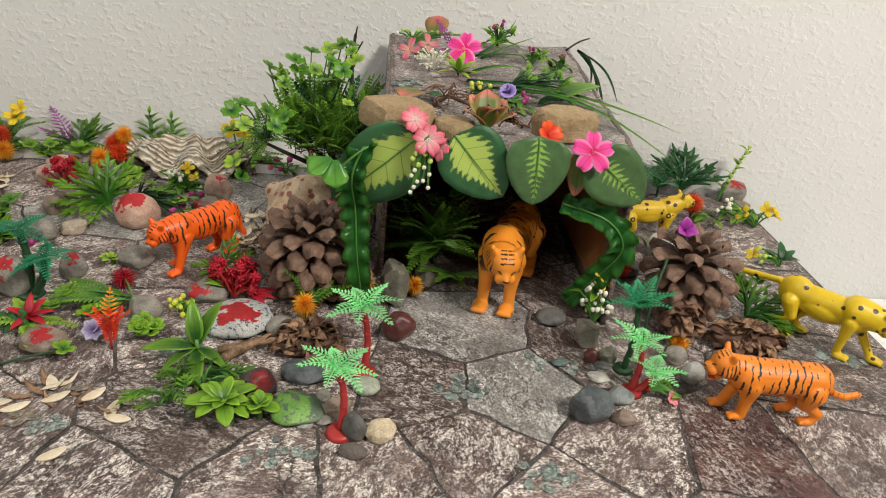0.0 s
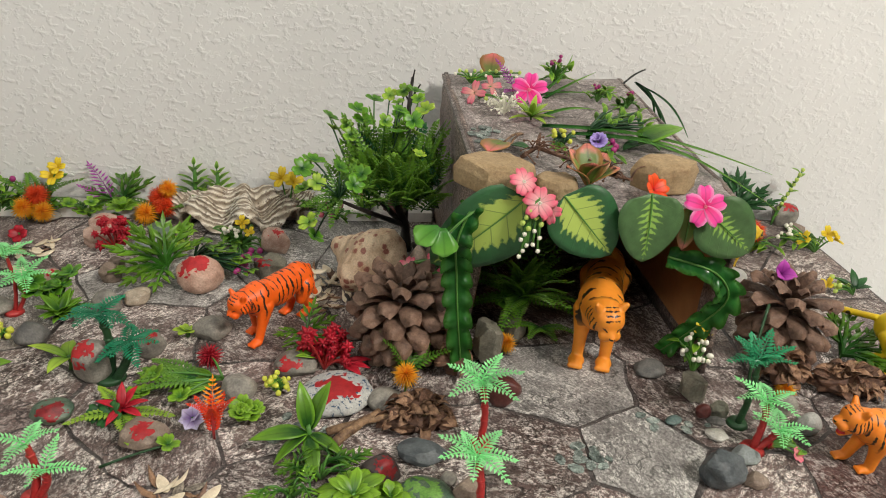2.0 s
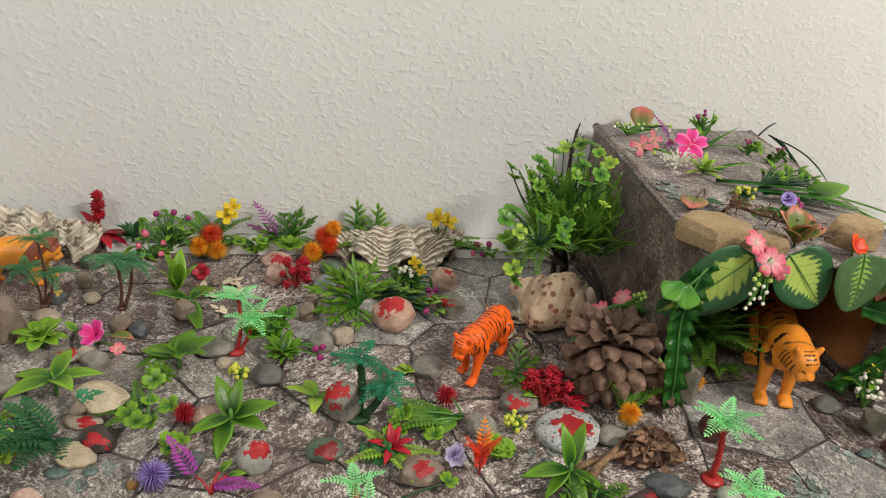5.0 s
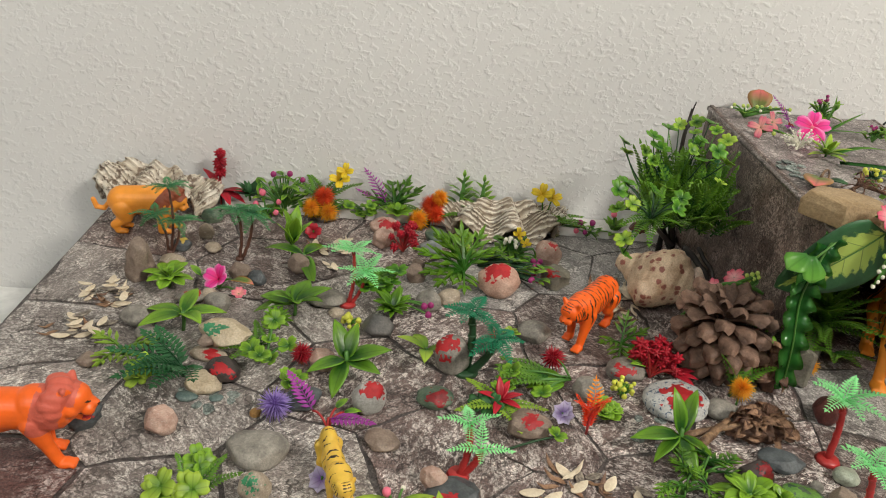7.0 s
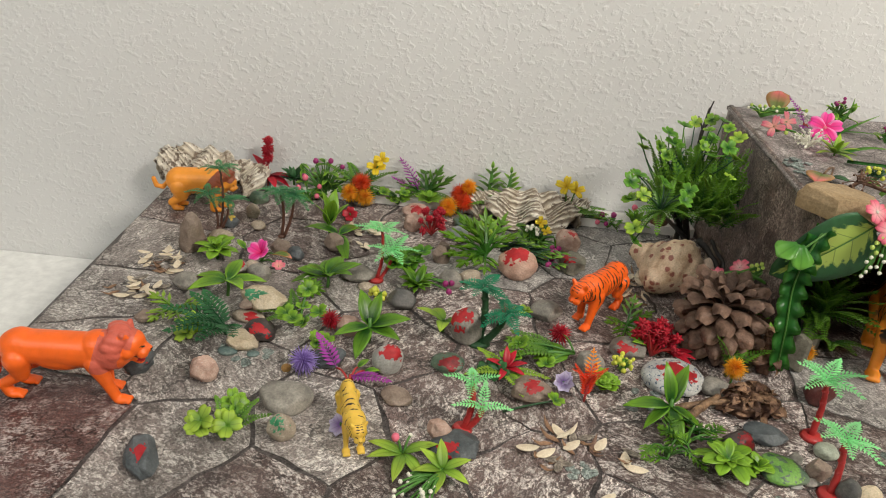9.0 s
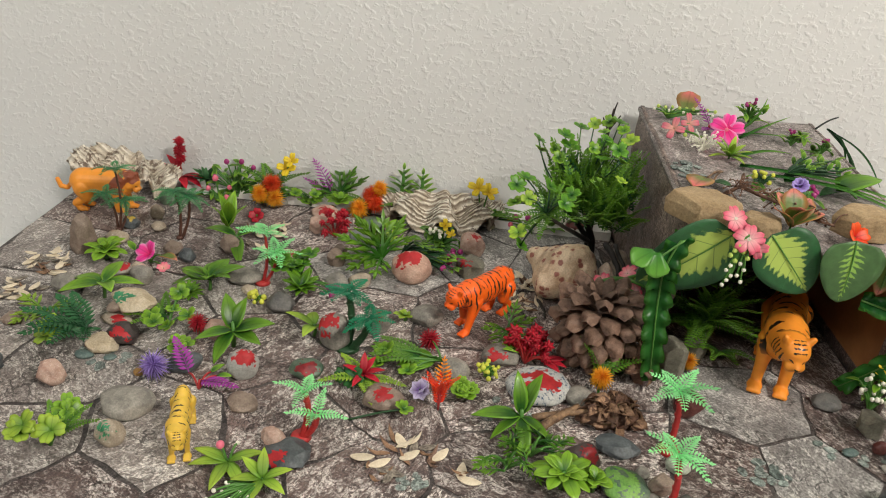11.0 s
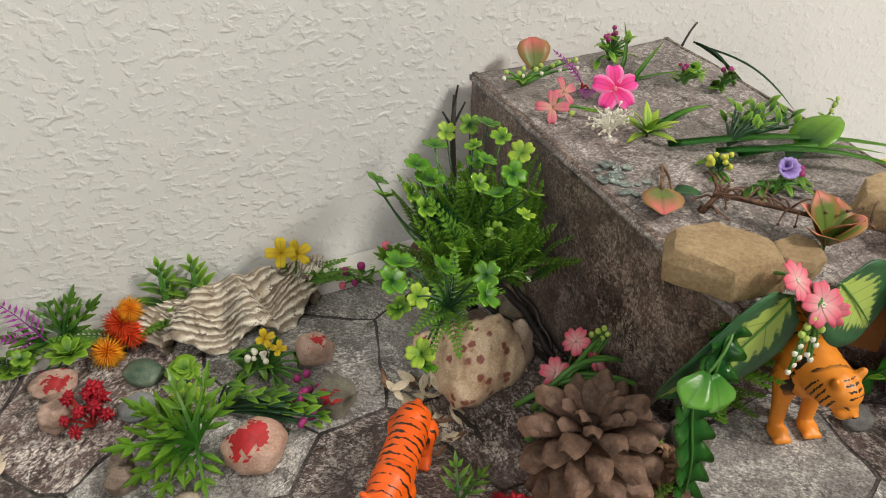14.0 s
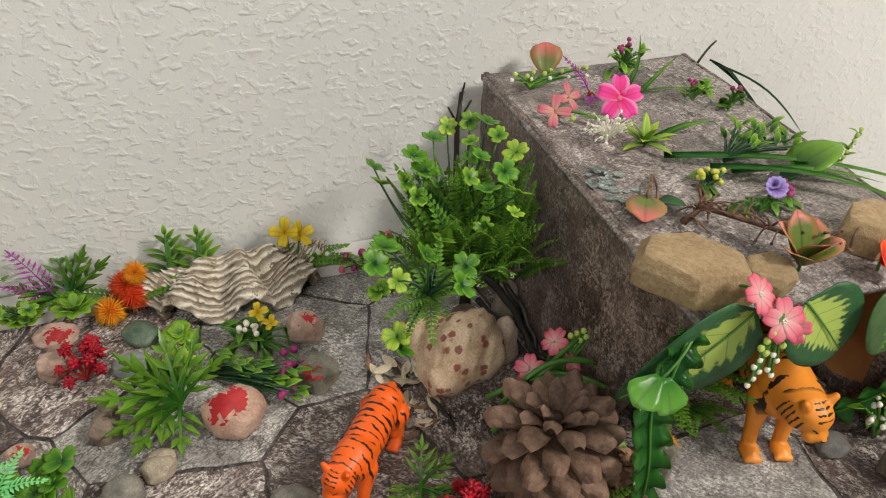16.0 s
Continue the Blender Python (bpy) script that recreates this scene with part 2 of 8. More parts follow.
def clam_mat(name="clam_shell", pitted=0.0, groove_mix=0.85):
    """Chalky shell whose colour turns dark brown between its growth frills."""
    m, nt, b = tree_of(name)
    co = coords(nt)
    uv = nt.nodes.new("ShaderNodeSeparateXYZ")
    nt.links.new(coords(nt, "UV"), uv.inputs[0])
    col = ramp(nt, noise_at(nt, co, 70, 5, 0.65), [(0.34, (0.58, 0.50, 0.38)), (0.60, (0.88, 0.83, 0.72))])
    groove = ramp(nt, maths(nt, "ADD", uv.outputs[1], maths(nt, "MULTIPLY", noise_at(nt, co, 260, 4, 0.7), 0.5)), [(0.28, groove_mix), (0.60, 0)])
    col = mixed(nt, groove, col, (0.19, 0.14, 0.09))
    pits = ramp(nt, noise_at(nt, co, 130, 5, 0.75), [(0.60 - pitted, 0), (0.65 - pitted, 0.9)])
    col = mixed(nt, pits, col, (0.16, 0.11, 0.075))
    nt.links.new(col, b.inputs["Base Color"])
    b.inputs["Roughness"].default_value = 0.7
    bump_in(nt, b, noise_at(nt, co, 420, 5, 0.7), 0.7)
    return m


MAT = {
    "clam": clam_mat("clam_shell", 0.03),
    "clam_dark": clam_mat("pitted_clam_shell", 0.08, 0.4),
    "grey": rough_mat("grey_stone", (0.17, 0.16, 0.14), (0.36, 0.335, 0.285), 70),
    "lgrey": rough_mat("light_grey_stone", (0.36, 0.36, 0.33), (0.48, 0.48, 0.44), 70),
    "dgrey": rough_mat("dark_grey_stone", (0.10, 0.10, 0.095), (0.19, 0.18, 0.165), 80),
    "tan": rough_mat("tan_stone", (0.34, 0.28, 0.21), (0.50, 0.42, 0.32), 90, speck=(0.62, 0.56, 0.46)),
    "brown": rough_mat("brown_stone", (0.21, 0.155, 0.12), (0.33, 0.26, 0.205), 80),
    "dbrown": rough_mat("dark_brown_stone", (0.11, 0.09, 0.08), (0.17, 0.145, 0.13), 80),
    "pink": rough_mat("pink_granite", (0.42, 0.26, 0.20), (0.58, 0.42, 0.34), 170, speck=(0.66, 0.58, 0.50), bump=0.5),
    "pinkl": rough_mat("salmon_stone", (0.45, 0.27, 0.20), (0.58, 0.40, 0.31), 70, speck=(0.5, 0.3, 0.24)),
    "slate": rough_mat("blue_slate", (0.055, 0.065, 0.07), (0.13, 0.145, 0.15), 60, rough=0.45),
    "slatel": rough_mat("pale_slate", (0.24, 0.27, 0.27), (0.36, 0.39, 0.38), 70),
    "cream": rough_mat("cream_stone", (0.50, 0.40, 0.26), (0.70, 0.60, 0.44), 80, bump=0.5),
    "white": rough_mat("white_stone", (0.52, 0.50, 0.44), (0.70, 0.68, 0.62), 110, speck=(0.35, 0.32, 0.28)),
    "olive": rough_mat("olive_stone", (0.20, 0.20, 0.15), (0.31, 0.305, 0.235), 60),
    "block": rough_mat("olive_block_stone", (0.16, 0.15, 0.115), (0.29, 0.275, 0.215), 60),
    "green": rough_mat("green_stone", (0.06, 0.12, 0.08), (0.17, 0.22, 0.15), 90, rough=0.4),
    "mint": rough_mat("pale_green_stone", (0.36, 0.41, 0.32), (0.50, 0.54, 0.43), 70, rough=0.35),
    "teal": rough_mat("teal_pebble", (0.08, 0.13, 0.12), (0.17, 0.23, 0.21), 90, rough=0.4),
    "dark": rough_mat("black_stone", (0.035, 0.028, 0.026), (0.085, 0.065, 0.06), 80, rough=0.45),
    "redbrown": rough_mat("red_brown_stone", (0.10, 0.03, 0.028), (0.18, 0.065, 0.055), 60, rough=0.3),
    "ochre": rough_mat("ochre_pebble", (0.38, 0.2, 0.06), (0.5, 0.3, 0.1), 90),
    "speckle": rough_mat("speckled_stone", (0.46, 0.48, 0.47), (0.62, 0.62, 0.58), 60, speck=(0.03, 0.075, 0.15), speck_at=0.55),
    "shellpink": rough_mat("shell_pink", (0.55, 0.38, 0.28), (0.72, 0.60, 0.48), 60, rough=0.35),
    "p_red": rough_mat("red_paint", (0.34, 0.012, 0.016), (0.52, 0.024, 0.028), 90, rough=0.55, bump=0.15, fine=0.2),
    "p_reddark": rough_mat("dark_red_paint", (0.13, 0.008, 0.010), (0.34, 0.016, 0.02), 120, rough=0.5, bump=0.2, fine=0.3),
    "p_green": rough_mat("green_paint", (0.03, 0.20, 0.09), (0.08, 0.34, 0.16), 90, rough=0.4),
    "p_yellow": rough_mat("yellow_paint", (0.55, 0.38, 0.05), (0.65, 0.5, 0.1), 90, rough=0.45),
    "p_ochre": rough_mat("leaf_green_paint", (0.12, 0.30, 0.05), (0.24, 0.44, 0.10), 70, rough=0.4),
    "sand": rough_mat("sandstone", (0.30, 0.205, 0.105), (0.44, 0.32, 0.18), 45, bump=0.8, bscale=420, rough=0.7),
    "cone": rough_mat("pine_scale", (0.095, 0.054, 0.038), (0.27, 0.165, 0.115), 120, bump=0.6, rnd=0.22, rough=0.6),
    "cone_core": rough_mat("pine_core", (0.05, 0.028, 0.02), (0.09, 0.05, 0.035), 130),
    "bark": rough_mat("dry_bark", (0.07, 0.032, 0.020), (0.20, 0.105, 0.062), 140, bump=0.7, rnd=0.2),
    "driedflower": rough_mat("dried_husk", (0.14, 0.068, 0.038), (0.42, 0.255, 0.15), 140, bump=0.6, rnd=0.2),
    "stick": rough_mat("stick_wood", (0.08, 0.042, 0.024), (0.34, 0.21, 0.115), 130, bump=0.5),
    "seed": rough_mat("pumpkin_seed", (0.62, 0.52, 0.37), (0.78, 0.69, 0.53), 160, rough=0.45, bump=0.15, fine=0.18),
    "seed_dark": rough_mat("sunflower_seed", (0.07, 0.055, 0.045), (0.40, 0.35, 0.28), 240, rough=0.5),
    "conch": rough_mat("conch_shell", (0.55, 0.42, 0.29), (0.76, 0.66, 0.51), 55, rough=0.5, bump=0.6),
    "plaster": wall_mat(),
    # side_wall and ceiling: unseen surfaces, toned down to weaken bounced light
    "side_wall": plain("low_bounce_wall", (0.46, 0.44, 0.40), 0.7, 0.2, 200),
    "white_top": plain("white_laminate", (0.88, 0.88, 0.85), 0.4),
    "ceiling": plain("ceiling_paint", (0.66, 0.66, 0.64), 0.8),
    "carpet": plain("carpet", (0.25, 0.24, 0.23), 0.9, 0.4, 600),
    "strip": plain("white_strip", (0.74, 0.72, 0.68), 0.45),
    "vinyl_joint": printed_vinyl("vinyl_joint", (0.034, 0.028, 0.027), (0.066, 0.055, 0.052), (0.22, 0.20, 0.19), 0.3),
    "vinyl": printed_vinyl("vinyl_flagstone", (0.060, 0.041, 0.038), (0.150, 0.104, 0.094), (0.72, 0.66, 0.61), 0.95, 0.26),
    "vinyl_light": printed_vinyl("vinyl_light_slab", (0.13, 0.108, 0.098), (0.26, 0.225, 0.205), (0.72, 0.68, 0.63), 1.0, 0.14),
    "vinyl_pale": printed_vinyl("vinyl_pale_slab", (0.17, 0.158, 0.15), (0.30, 0.283, 0.268), (0.68, 0.66, 0.62), 0.85, 0.04),
    # box print in two tones: sides darker and browner, roof paler and greyer
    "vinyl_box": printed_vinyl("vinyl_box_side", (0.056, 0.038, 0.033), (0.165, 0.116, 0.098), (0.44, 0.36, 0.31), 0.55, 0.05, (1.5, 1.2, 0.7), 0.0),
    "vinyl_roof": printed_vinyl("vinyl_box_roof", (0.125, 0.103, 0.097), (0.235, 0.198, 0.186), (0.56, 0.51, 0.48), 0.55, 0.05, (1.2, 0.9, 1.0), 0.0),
    "vinyl_red": printed_vinyl("vinyl_red_stone", (0.050, 0.020, 0.018), (0.125, 0.062, 0.054), (0.5, 0.45, 0.42), 0.5, 0.1),
    "teal_print": printed_vinyl("teal_pebble_print", (0.09, 0.12, 0.11), (0.2, 0.25, 0.225), (0.45, 0.5, 0.46), 0.5, 0.25),
    "card": plain("brown_cardboard", (0.36, 0.155, 0.05), 0.8, 0.1),
    "trunk_red": plain("red_plastic", (0.42, 0.032, 0.03), 0.38, 0.1),
    "trunk_brown": plain("brown_plastic", (0.10, 0.045, 0.03), 0.45, 0.15),
    "trunk_dark": plain("dark_plastic_branch", (0.022, 0.018, 0.015), 0.5, 0.3),
    "palm_mint": leaf_mat("mint_plastic", (0.20, 0.70, 0.24), (0.45, 0.92, 0.46), rough=0.35, vein=0.1),
    "palm_dark": leaf_mat("deep_green_plastic", (0.01, 0.17, 0.08), (0.025, 0.33, 0.16), rough=0.35, vein=0.1),
    "palm_deep": leaf_mat("sea_green_plastic", (0.015, 0.24, 0.10), (0.06, 0.42, 0.19), rough=0.3, vein=0.1),
    "palm_mid": leaf_mat("mid_green_plastic", (0.03, 0.19, 0.07), (0.14, 0.40, 0.15), rough=0.35, vein=0.1),
    "leaf": leaf_mat("green_leaf", (0.018, 0.085, 0.010), (0.17, 0.36, 0.02), (0.15, 0.34, 0.025), rough=0.33, split=(0.25, 0.95)),
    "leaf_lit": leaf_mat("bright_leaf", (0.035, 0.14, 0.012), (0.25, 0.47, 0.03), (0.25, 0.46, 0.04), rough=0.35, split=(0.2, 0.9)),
    "leaf_dark": leaf_mat("dark_leaf", (0.012, 0.06, 0.018), (0.035, 0.15, 0.035)),
    "leaf_yellow": leaf_mat("yellow_green_leaf", (0.14, 0.30, 0.03), (0.42, 0.60, 0.06)),
    "clover": leaf_mat("clover_leaf", (0.015, 0.10, 0.010), (0.12, 0.33, 0.018), (0.15, 0.36, 0.025), rough=0.35),
    "fern": leaf_mat("fern_green", (0.016, 0.105, 0.024), (0.195, 0.40, 0.03), vein=0.1, rough=0.3, split=(0.08, 0.75)),
    "fern_dark": leaf_mat("fern_dark_green", (0.012, 0.075, 0.025), (0.04, 0.20, 0.06), vein=0.1),
    "stem": plain("green_stem", (0.07, 0.20, 0.03), 0.45, 0.1),
    "stem_dark": plain("dark_green_stem", (0.02, 0.07, 0.025), 0.45, 0.1),
    "wave": leaf_mat("glossy_strap_leaf", (0.024, 0.15, 0.030), (0.05, 0.24, 0.04), edge=(0.09, 0.31, 0.05), rough=0.17, thin=0.1),
    "ivy": leaf_mat("ivy_leaf", (0.045, 0.19, 0.025), (0.14, 0.36, 0.05), rough=0.3),
    "variegated": big_leaf_mat("variegated_leaf", (0.024, 0.11, 0.034), (0.38, 0.50, 0.10), 0.66, 0.07),
    "round": big_leaf_mat("round_leaf", (0.065, 0.145, 0.045), (0.26, 0.44, 0.08), 0.26, 0.14),
    "blush": leaf_mat("blush_leaf", (0.15, 0.23, 0.04), (0.72, 0.24, 0.19), (0.40, 0.20, 0.07), split=(0.72, 1.12), vein=0.45),
    "blush_olive": leaf_mat("olive_blush_leaf", (0.16, 0.20, 0.045), (0.66, 0.18, 0.16), (0.40, 0.22, 0.08), split=(0.45, 0.95)),
    "hotpink": leaf_mat("hot_pink_petal", (0.80, 0.008, 0.18), (0.90, 0.06, 0.38), (0.94, 0.30, 0.60), rough=0.6),
    "coral": leaf_mat("coral_petal", (0.86, 0.50, 0.50), (0.80, 0.15, 0.23), rough=0.6),
    "softpink": leaf_mat("soft_pink_petal", (0.82, 0.42, 0.34), (0.80, 0.20, 0.28), rough=0.6),
    "yellow": leaf_mat("yellow_petal", (0.72, 0.48, 0.02), (0.84, 0.66, 0.03), rough=0.5),
    "violet": leaf_mat("violet_petal", (0.22, 0.10, 0.42), (0.42, 0.32, 0.72), rough=0.55),
    "lilac": leaf_mat("lilac_petal", (0.28, 0.16, 0.48), (0.66, 0.60, 0.80), rough=0.55),
    "magenta": leaf_mat("magenta_frond", (0.30, 0.03, 0.30), (0.58, 0.09, 0.52), rough=0.45),
    "crimson": leaf_mat("crimson_leaf", (0.34, 0.007, 0.018), (0.60, 0.018, 0.04), rough=0.4),
    "scarlet": leaf_mat("scarlet_spikes", (0.74, 0.020, 0.012), (0.95, 0.12, 0.02), rough=0.45),
    "orange": leaf_mat("orange_spikes", (0.84, 0.14, 0.008), (0.96, 0.50, 0.02), rough=0.45),
    "berry_purple": plain("purple_berry", (0.30, 0.02, 0.14), 0.5, 0.3, 900),
    "berry_white": plain("white_bud", (0.80, 0.78, 0.66), 0.5),
    "berry_lime": plain("lime_bud", (0.45, 0.58, 0.12), 0.5),
    "berry_yellow": plain("yellow_bud", (0.58, 0.60, 0.07), 0.5),
    "berry_pink": plain("pink_bud", (0.75, 0.16, 0.24), 0.5),
    "berry_red": plain("red_bead", (0.46, 0.012, 0.03), 0.35),
    "wire": plain("black_wire", (0.015, 0.022, 0.018), 0.4),
    "blade": leaf_mat("grass_blade", (0.05, 0.24, 0.04), (0.24, 0.50, 0.08), rough=0.35),
}


# ---- mesh helpers ----
def thing(name, place, label, category, group="", turn=0.0, size=1.0):
    ob = new(name)
    ob.empty_display_size = 0.01
    ob.matrix_world = pose(*place, 0, 0, turn) @ Matrix.Scale(size, 4)
    return tagged(ob, label, category, group)


def to_mesh(bm, name, material, smooth=True):
    me = bpy.data.meshes.new(name)
    bm.normal_update()
    bm.to_mesh(me)
    bm.free()
    me.materials.append(material)
    if smooth:
        me.shade_smooth()
    return me


def piece(name, me, parent, m=None, label="", material=None):
    """One mesh object under a thing, at the pose m within it. Alike pieces share a mesh."""
    ob = new(name, me)
    ob.parent = parent
    if m is not None:
        ob.matrix_basis = m
    if label:
        ob["label"] = label
    return ob


def part(name, bm, material, parent, label="", smooth=True, m=None):
    return piece(name, to_mesh(bm, name, material, smooth), parent, m, label)


def aim(p, az, el, roll=0.0, s=1.0):
    """Local +y points to the compass angle az (from +x) and up by el degrees."""
    return Matrix.Translation(p) @ pose(0, 0, 0, 0, 0, az - 90) @ pose(0, 0, 0, el, 0, 0) @ pose(0, 0, 0, 0, roll, 0) @ Matrix.Scale(s, 4)


def tube(bm, pts, r0, r1, n=6):
    pts = [Vector(p) for p in pts]
    rings = []
    for i, p in enumerate(pts):
        d = (pts[min(i + 1, len(pts) - 1)] - pts[max(i - 1, 0)]).normalized()
        a = d.orthogonal().normalized() if not rings else (last - d * last.dot(d)).normalized()
        last = a
        b = d.cross(a)
        r = r0 + (r1 - r0) * i / (len(pts) - 1)
        rings.append([bm.verts.new(p + r * (a * math.cos(2 * math.pi * k / n) + b * math.sin(2 * math.pi * k / n))) for k in range(n)])
    for u, v in zip(rings, rings[1:]):
        for k in range(n):
            bm.faces.new((u[k], u[(k + 1) % n], v[(k + 1) % n], v[k]))
    bm.faces.new(rings[0][::-1])
    bm.faces.new(rings[-1])


def bend(p0, p1, sag, n=6):
    """Points of a curve from p0 to p1 that swings out by the vector sag."""
    p0, p1, sag = Vector(p0), Vector(p1), Vector(sag)
    return [p0.lerp(p1, i / n) + sag * math.sin(math.pi * i / n) for i in range(n + 1)]


def ball(bm, p, r, sub=1, squash=(1, 1, 1)):
    bmesh.ops.create_icosphere(bm, subdivisions=sub, radius=1, matrix=Matrix.Translation(p) @ Matrix.Diagonal((r * squash[0], r * squash[1], r * squash[2], 1)))


def box_bm(sx, sy, sz, bevel=0.002, seg=2):
    bm = bmesh.new()
    bmesh.ops.create_cube(bm, size=1, matrix=Matrix.Diagonal((sx, sy, sz, 1)))
    if bevel:
        bmesh.ops.bevel(bm, geom=bm.edges[:], offset=bevel, segments=seg, profile=0.5, affect="EDGES")
    return bm


def wide(kind, v):
    """Half width of a blade at v of its length."""
    if kind == "lance":
        return math.sin(math.pi * min(1, v) ** 0.8) ** 0.85
    if kind == "ovate":
        return math.sin(math.pi * min(1, v) ** 0.62) ** 0.6
    if kind == "spoon":
        return 0.16 + 0.84 * math.sin(math.pi * min(1, max(0, (v - 0.12) / 0.88)) ** 1.5) ** 0.7
    if kind == "round":
        return 0.22 + 0.78 * math.sin(math.pi / 2 * v / 0.62) if v < 0.62 else math.sqrt(max(0, 1 - ((v - 0.62) / 0.385) ** 2))
    if kind == "petal":
        return 0.14 + 0.86 * math.sin(math.pi * (0.08 + 0.84 * v) ** 1.5) ** 0.6
    if kind == "blade":
        return (1 - v) ** 0.6 * min(1, 0.5 + 3 * v)
    return 1.0


def blade(bm, m, length, width, kind, arc=0.6, fold=0.2, n=6, thick=0.0005, wave=0.0, twist=0.0, ripples=5, cols=5):
    """A closed, thin, arching blade along +y with u, v laid on it."""
    uv = bm.loops.layers.uv.verify()
    us = [-1 + 2 * j / (cols - 1) for j in range(cols)]
    top, low = [], []
    y = z = 0.0
    for i in range(n + 1):
        v = i / n
        a = arc * (v - 0.25)
        if i:
            y += length / n * math.cos(a)
            z -= length / n * math.sin(a)
        w = width / 2 * max(0.02, wide(kind, v))
        ra, rb = [], []
        for u in us:
            zz = z + fold * abs(u) * w + wave * math.sin(v * ripples * 2 * math.pi + (0 if u > 0 else 1.2)) * abs(u)
            notch = -0.10 * length * (1 - abs(u)) ** 2 if kind == "petal" and i == n else 0
            q = Vector((u * w * (1 + (0.12 * math.sin(v * ripples * 2 * math.pi) if wave else 0)), y + notch, zz))
            q = pose(0, 0, 0, 0, twist * v, 0) @ q
            ra.append((bm.verts.new(m @ q), (u + 1) / 2, v))
            rb.append((bm.verts.new(m @ (q - Vector((0, 0, thick)))), (u + 1) / 2, v))
        top.append(ra)
        low.append(rb)

    def face(*c):
        f = bm.faces.new([k[0] for k in c])
        for lp, k in zip(f.loops, c):
            lp[uv].uv = (k[1], k[2])

    for i in range(n):
        for j in range(cols - 1):
            face(top[i][j], top[i][j + 1], top[i + 1][j + 1], top[i + 1][j])
            face(low[i][j], low[i + 1][j], low[i + 1][j + 1], low[i][j + 1])
        face(top[i][0], top[i + 1][0], low[i + 1][0], low[i][0])
        face(top[i][-1], low[i][-1], low[i + 1][-1], top[i + 1][-1])
    for j in range(cols - 1):
        face(top[0][j], low[0][j], low[0][j + 1], top[0][j + 1])
        face(top[n][j], top[n][j + 1], low[n][j + 1], low[n][j])


KEPT = {}


def leaf_me(length, width, kind, mat, arc=0.6, fold=0.2, wave=0.0, n=6, thick=0.0005, name="leaf", cols=5):
    key = (name, length, width, kind, mat, arc, fold, wave, n)
    if key not in KEPT:
        bm = bmesh.new()
        blade(bm, Matrix(), length, width, kind, arc, fold, n, thick, wave, cols=cols)
        KEPT[key] = to_mesh(bm, name, MAT[mat])
    return KEPT[key]


def frond_me(length, width, pairs, mat, arc=0.9, up=0.3, fat=0.5, name="frond", stout=0.014, slant=62):
    """A feathered frond: a midrib with paired narrow leaflets that shorten to the tip."""
    key = (name, length, width, pairs, mat, arc, fat)
    if key in KEPT:
        return KEPT[key]
    bm = bmesh.new()
    uv = bm.loops.layers.uv.verify()
    pts, y, z = [], 0.0, 0.0
    for i in range(pairs + 2):
        a = arc * (i / (pairs + 1) - up)
        pts.append(Vector((0, y, z)))
        y += length / (pairs + 1) * math.cos(a)
        z -= length / (pairs + 1) * math.sin(a)
    tube(bm, pts, length * stout, length * stout * 0.4, 4)
    step = length / (pairs + 1)
    for i in range(1, pairs + 1):
        v = i / (pairs + 1)
        ln = width / 2 * (0.45 + 0.55 * math.sin(math.pi * min(1, v * 1.25 + 0.12))) * (1 if v < 0.85 else 0.75)
        for side in (-1, 1):
            m = Matrix.Translation(pts[i]) @ pose(0, 0, 0, 0, 0, -side * slant) @ pose(0, 0, 0, 12, 0, 0)
            blade(bm, m, ln, step * fat * 2, "lance", 0.5, 0.2, 2, step * 0.14, cols=3)
    blade(bm, Matrix.Translation(pts[-2]), step * 1.5, step * fat * 1.8, "lance", 0.3, 0.2, 2, step * 0.14, cols=3)
    for f in bm.faces:
        for lp in f.loops:
            lp[uv].uv = (0.3, min(1, max(0, lp.vert.co.y / length)) * 0.5 + min(1, abs(lp.vert.co.x) / (width / 2)) * 0.5)
    KEPT[key] = to_mesh(bm, name, MAT[mat], False)
    return KEPT[key]


def clover_me(r, mat, lobes=4, tilt=22, name="clover_head"):
    """A head of rounded, notched leaflets."""
    key = (name, r, mat, lobes)
    if key not in KEPT:
        bm = bmesh.new()
        for k in range(lobes):
            m = pose(0, 0, 0, 0, 0, 360 / lobes * k + 7 * (k % 2)) @ pose(0, 0, 0, tilt * 0.75 + 7 * (k % 3), 0, 0)
            blade(bm, m, r * 1.12, r * 0.98, "petal", 0.3, 0.14, 5, 0.0005)
        for k in range(0 if lobes == 4 else 3):
            m = pose(0, 0, 0.001, 0, 0, 120 * k + 30) @ pose(0, 0, 0, tilt + 25, 0, 0)
            blade(bm, m, r * 0.5, r * 0.6, "petal", 0.5, 0.25, 3, 0.0005)
        KEPT[key] = to_mesh(bm, name, MAT[mat])
    return KEPT[key]


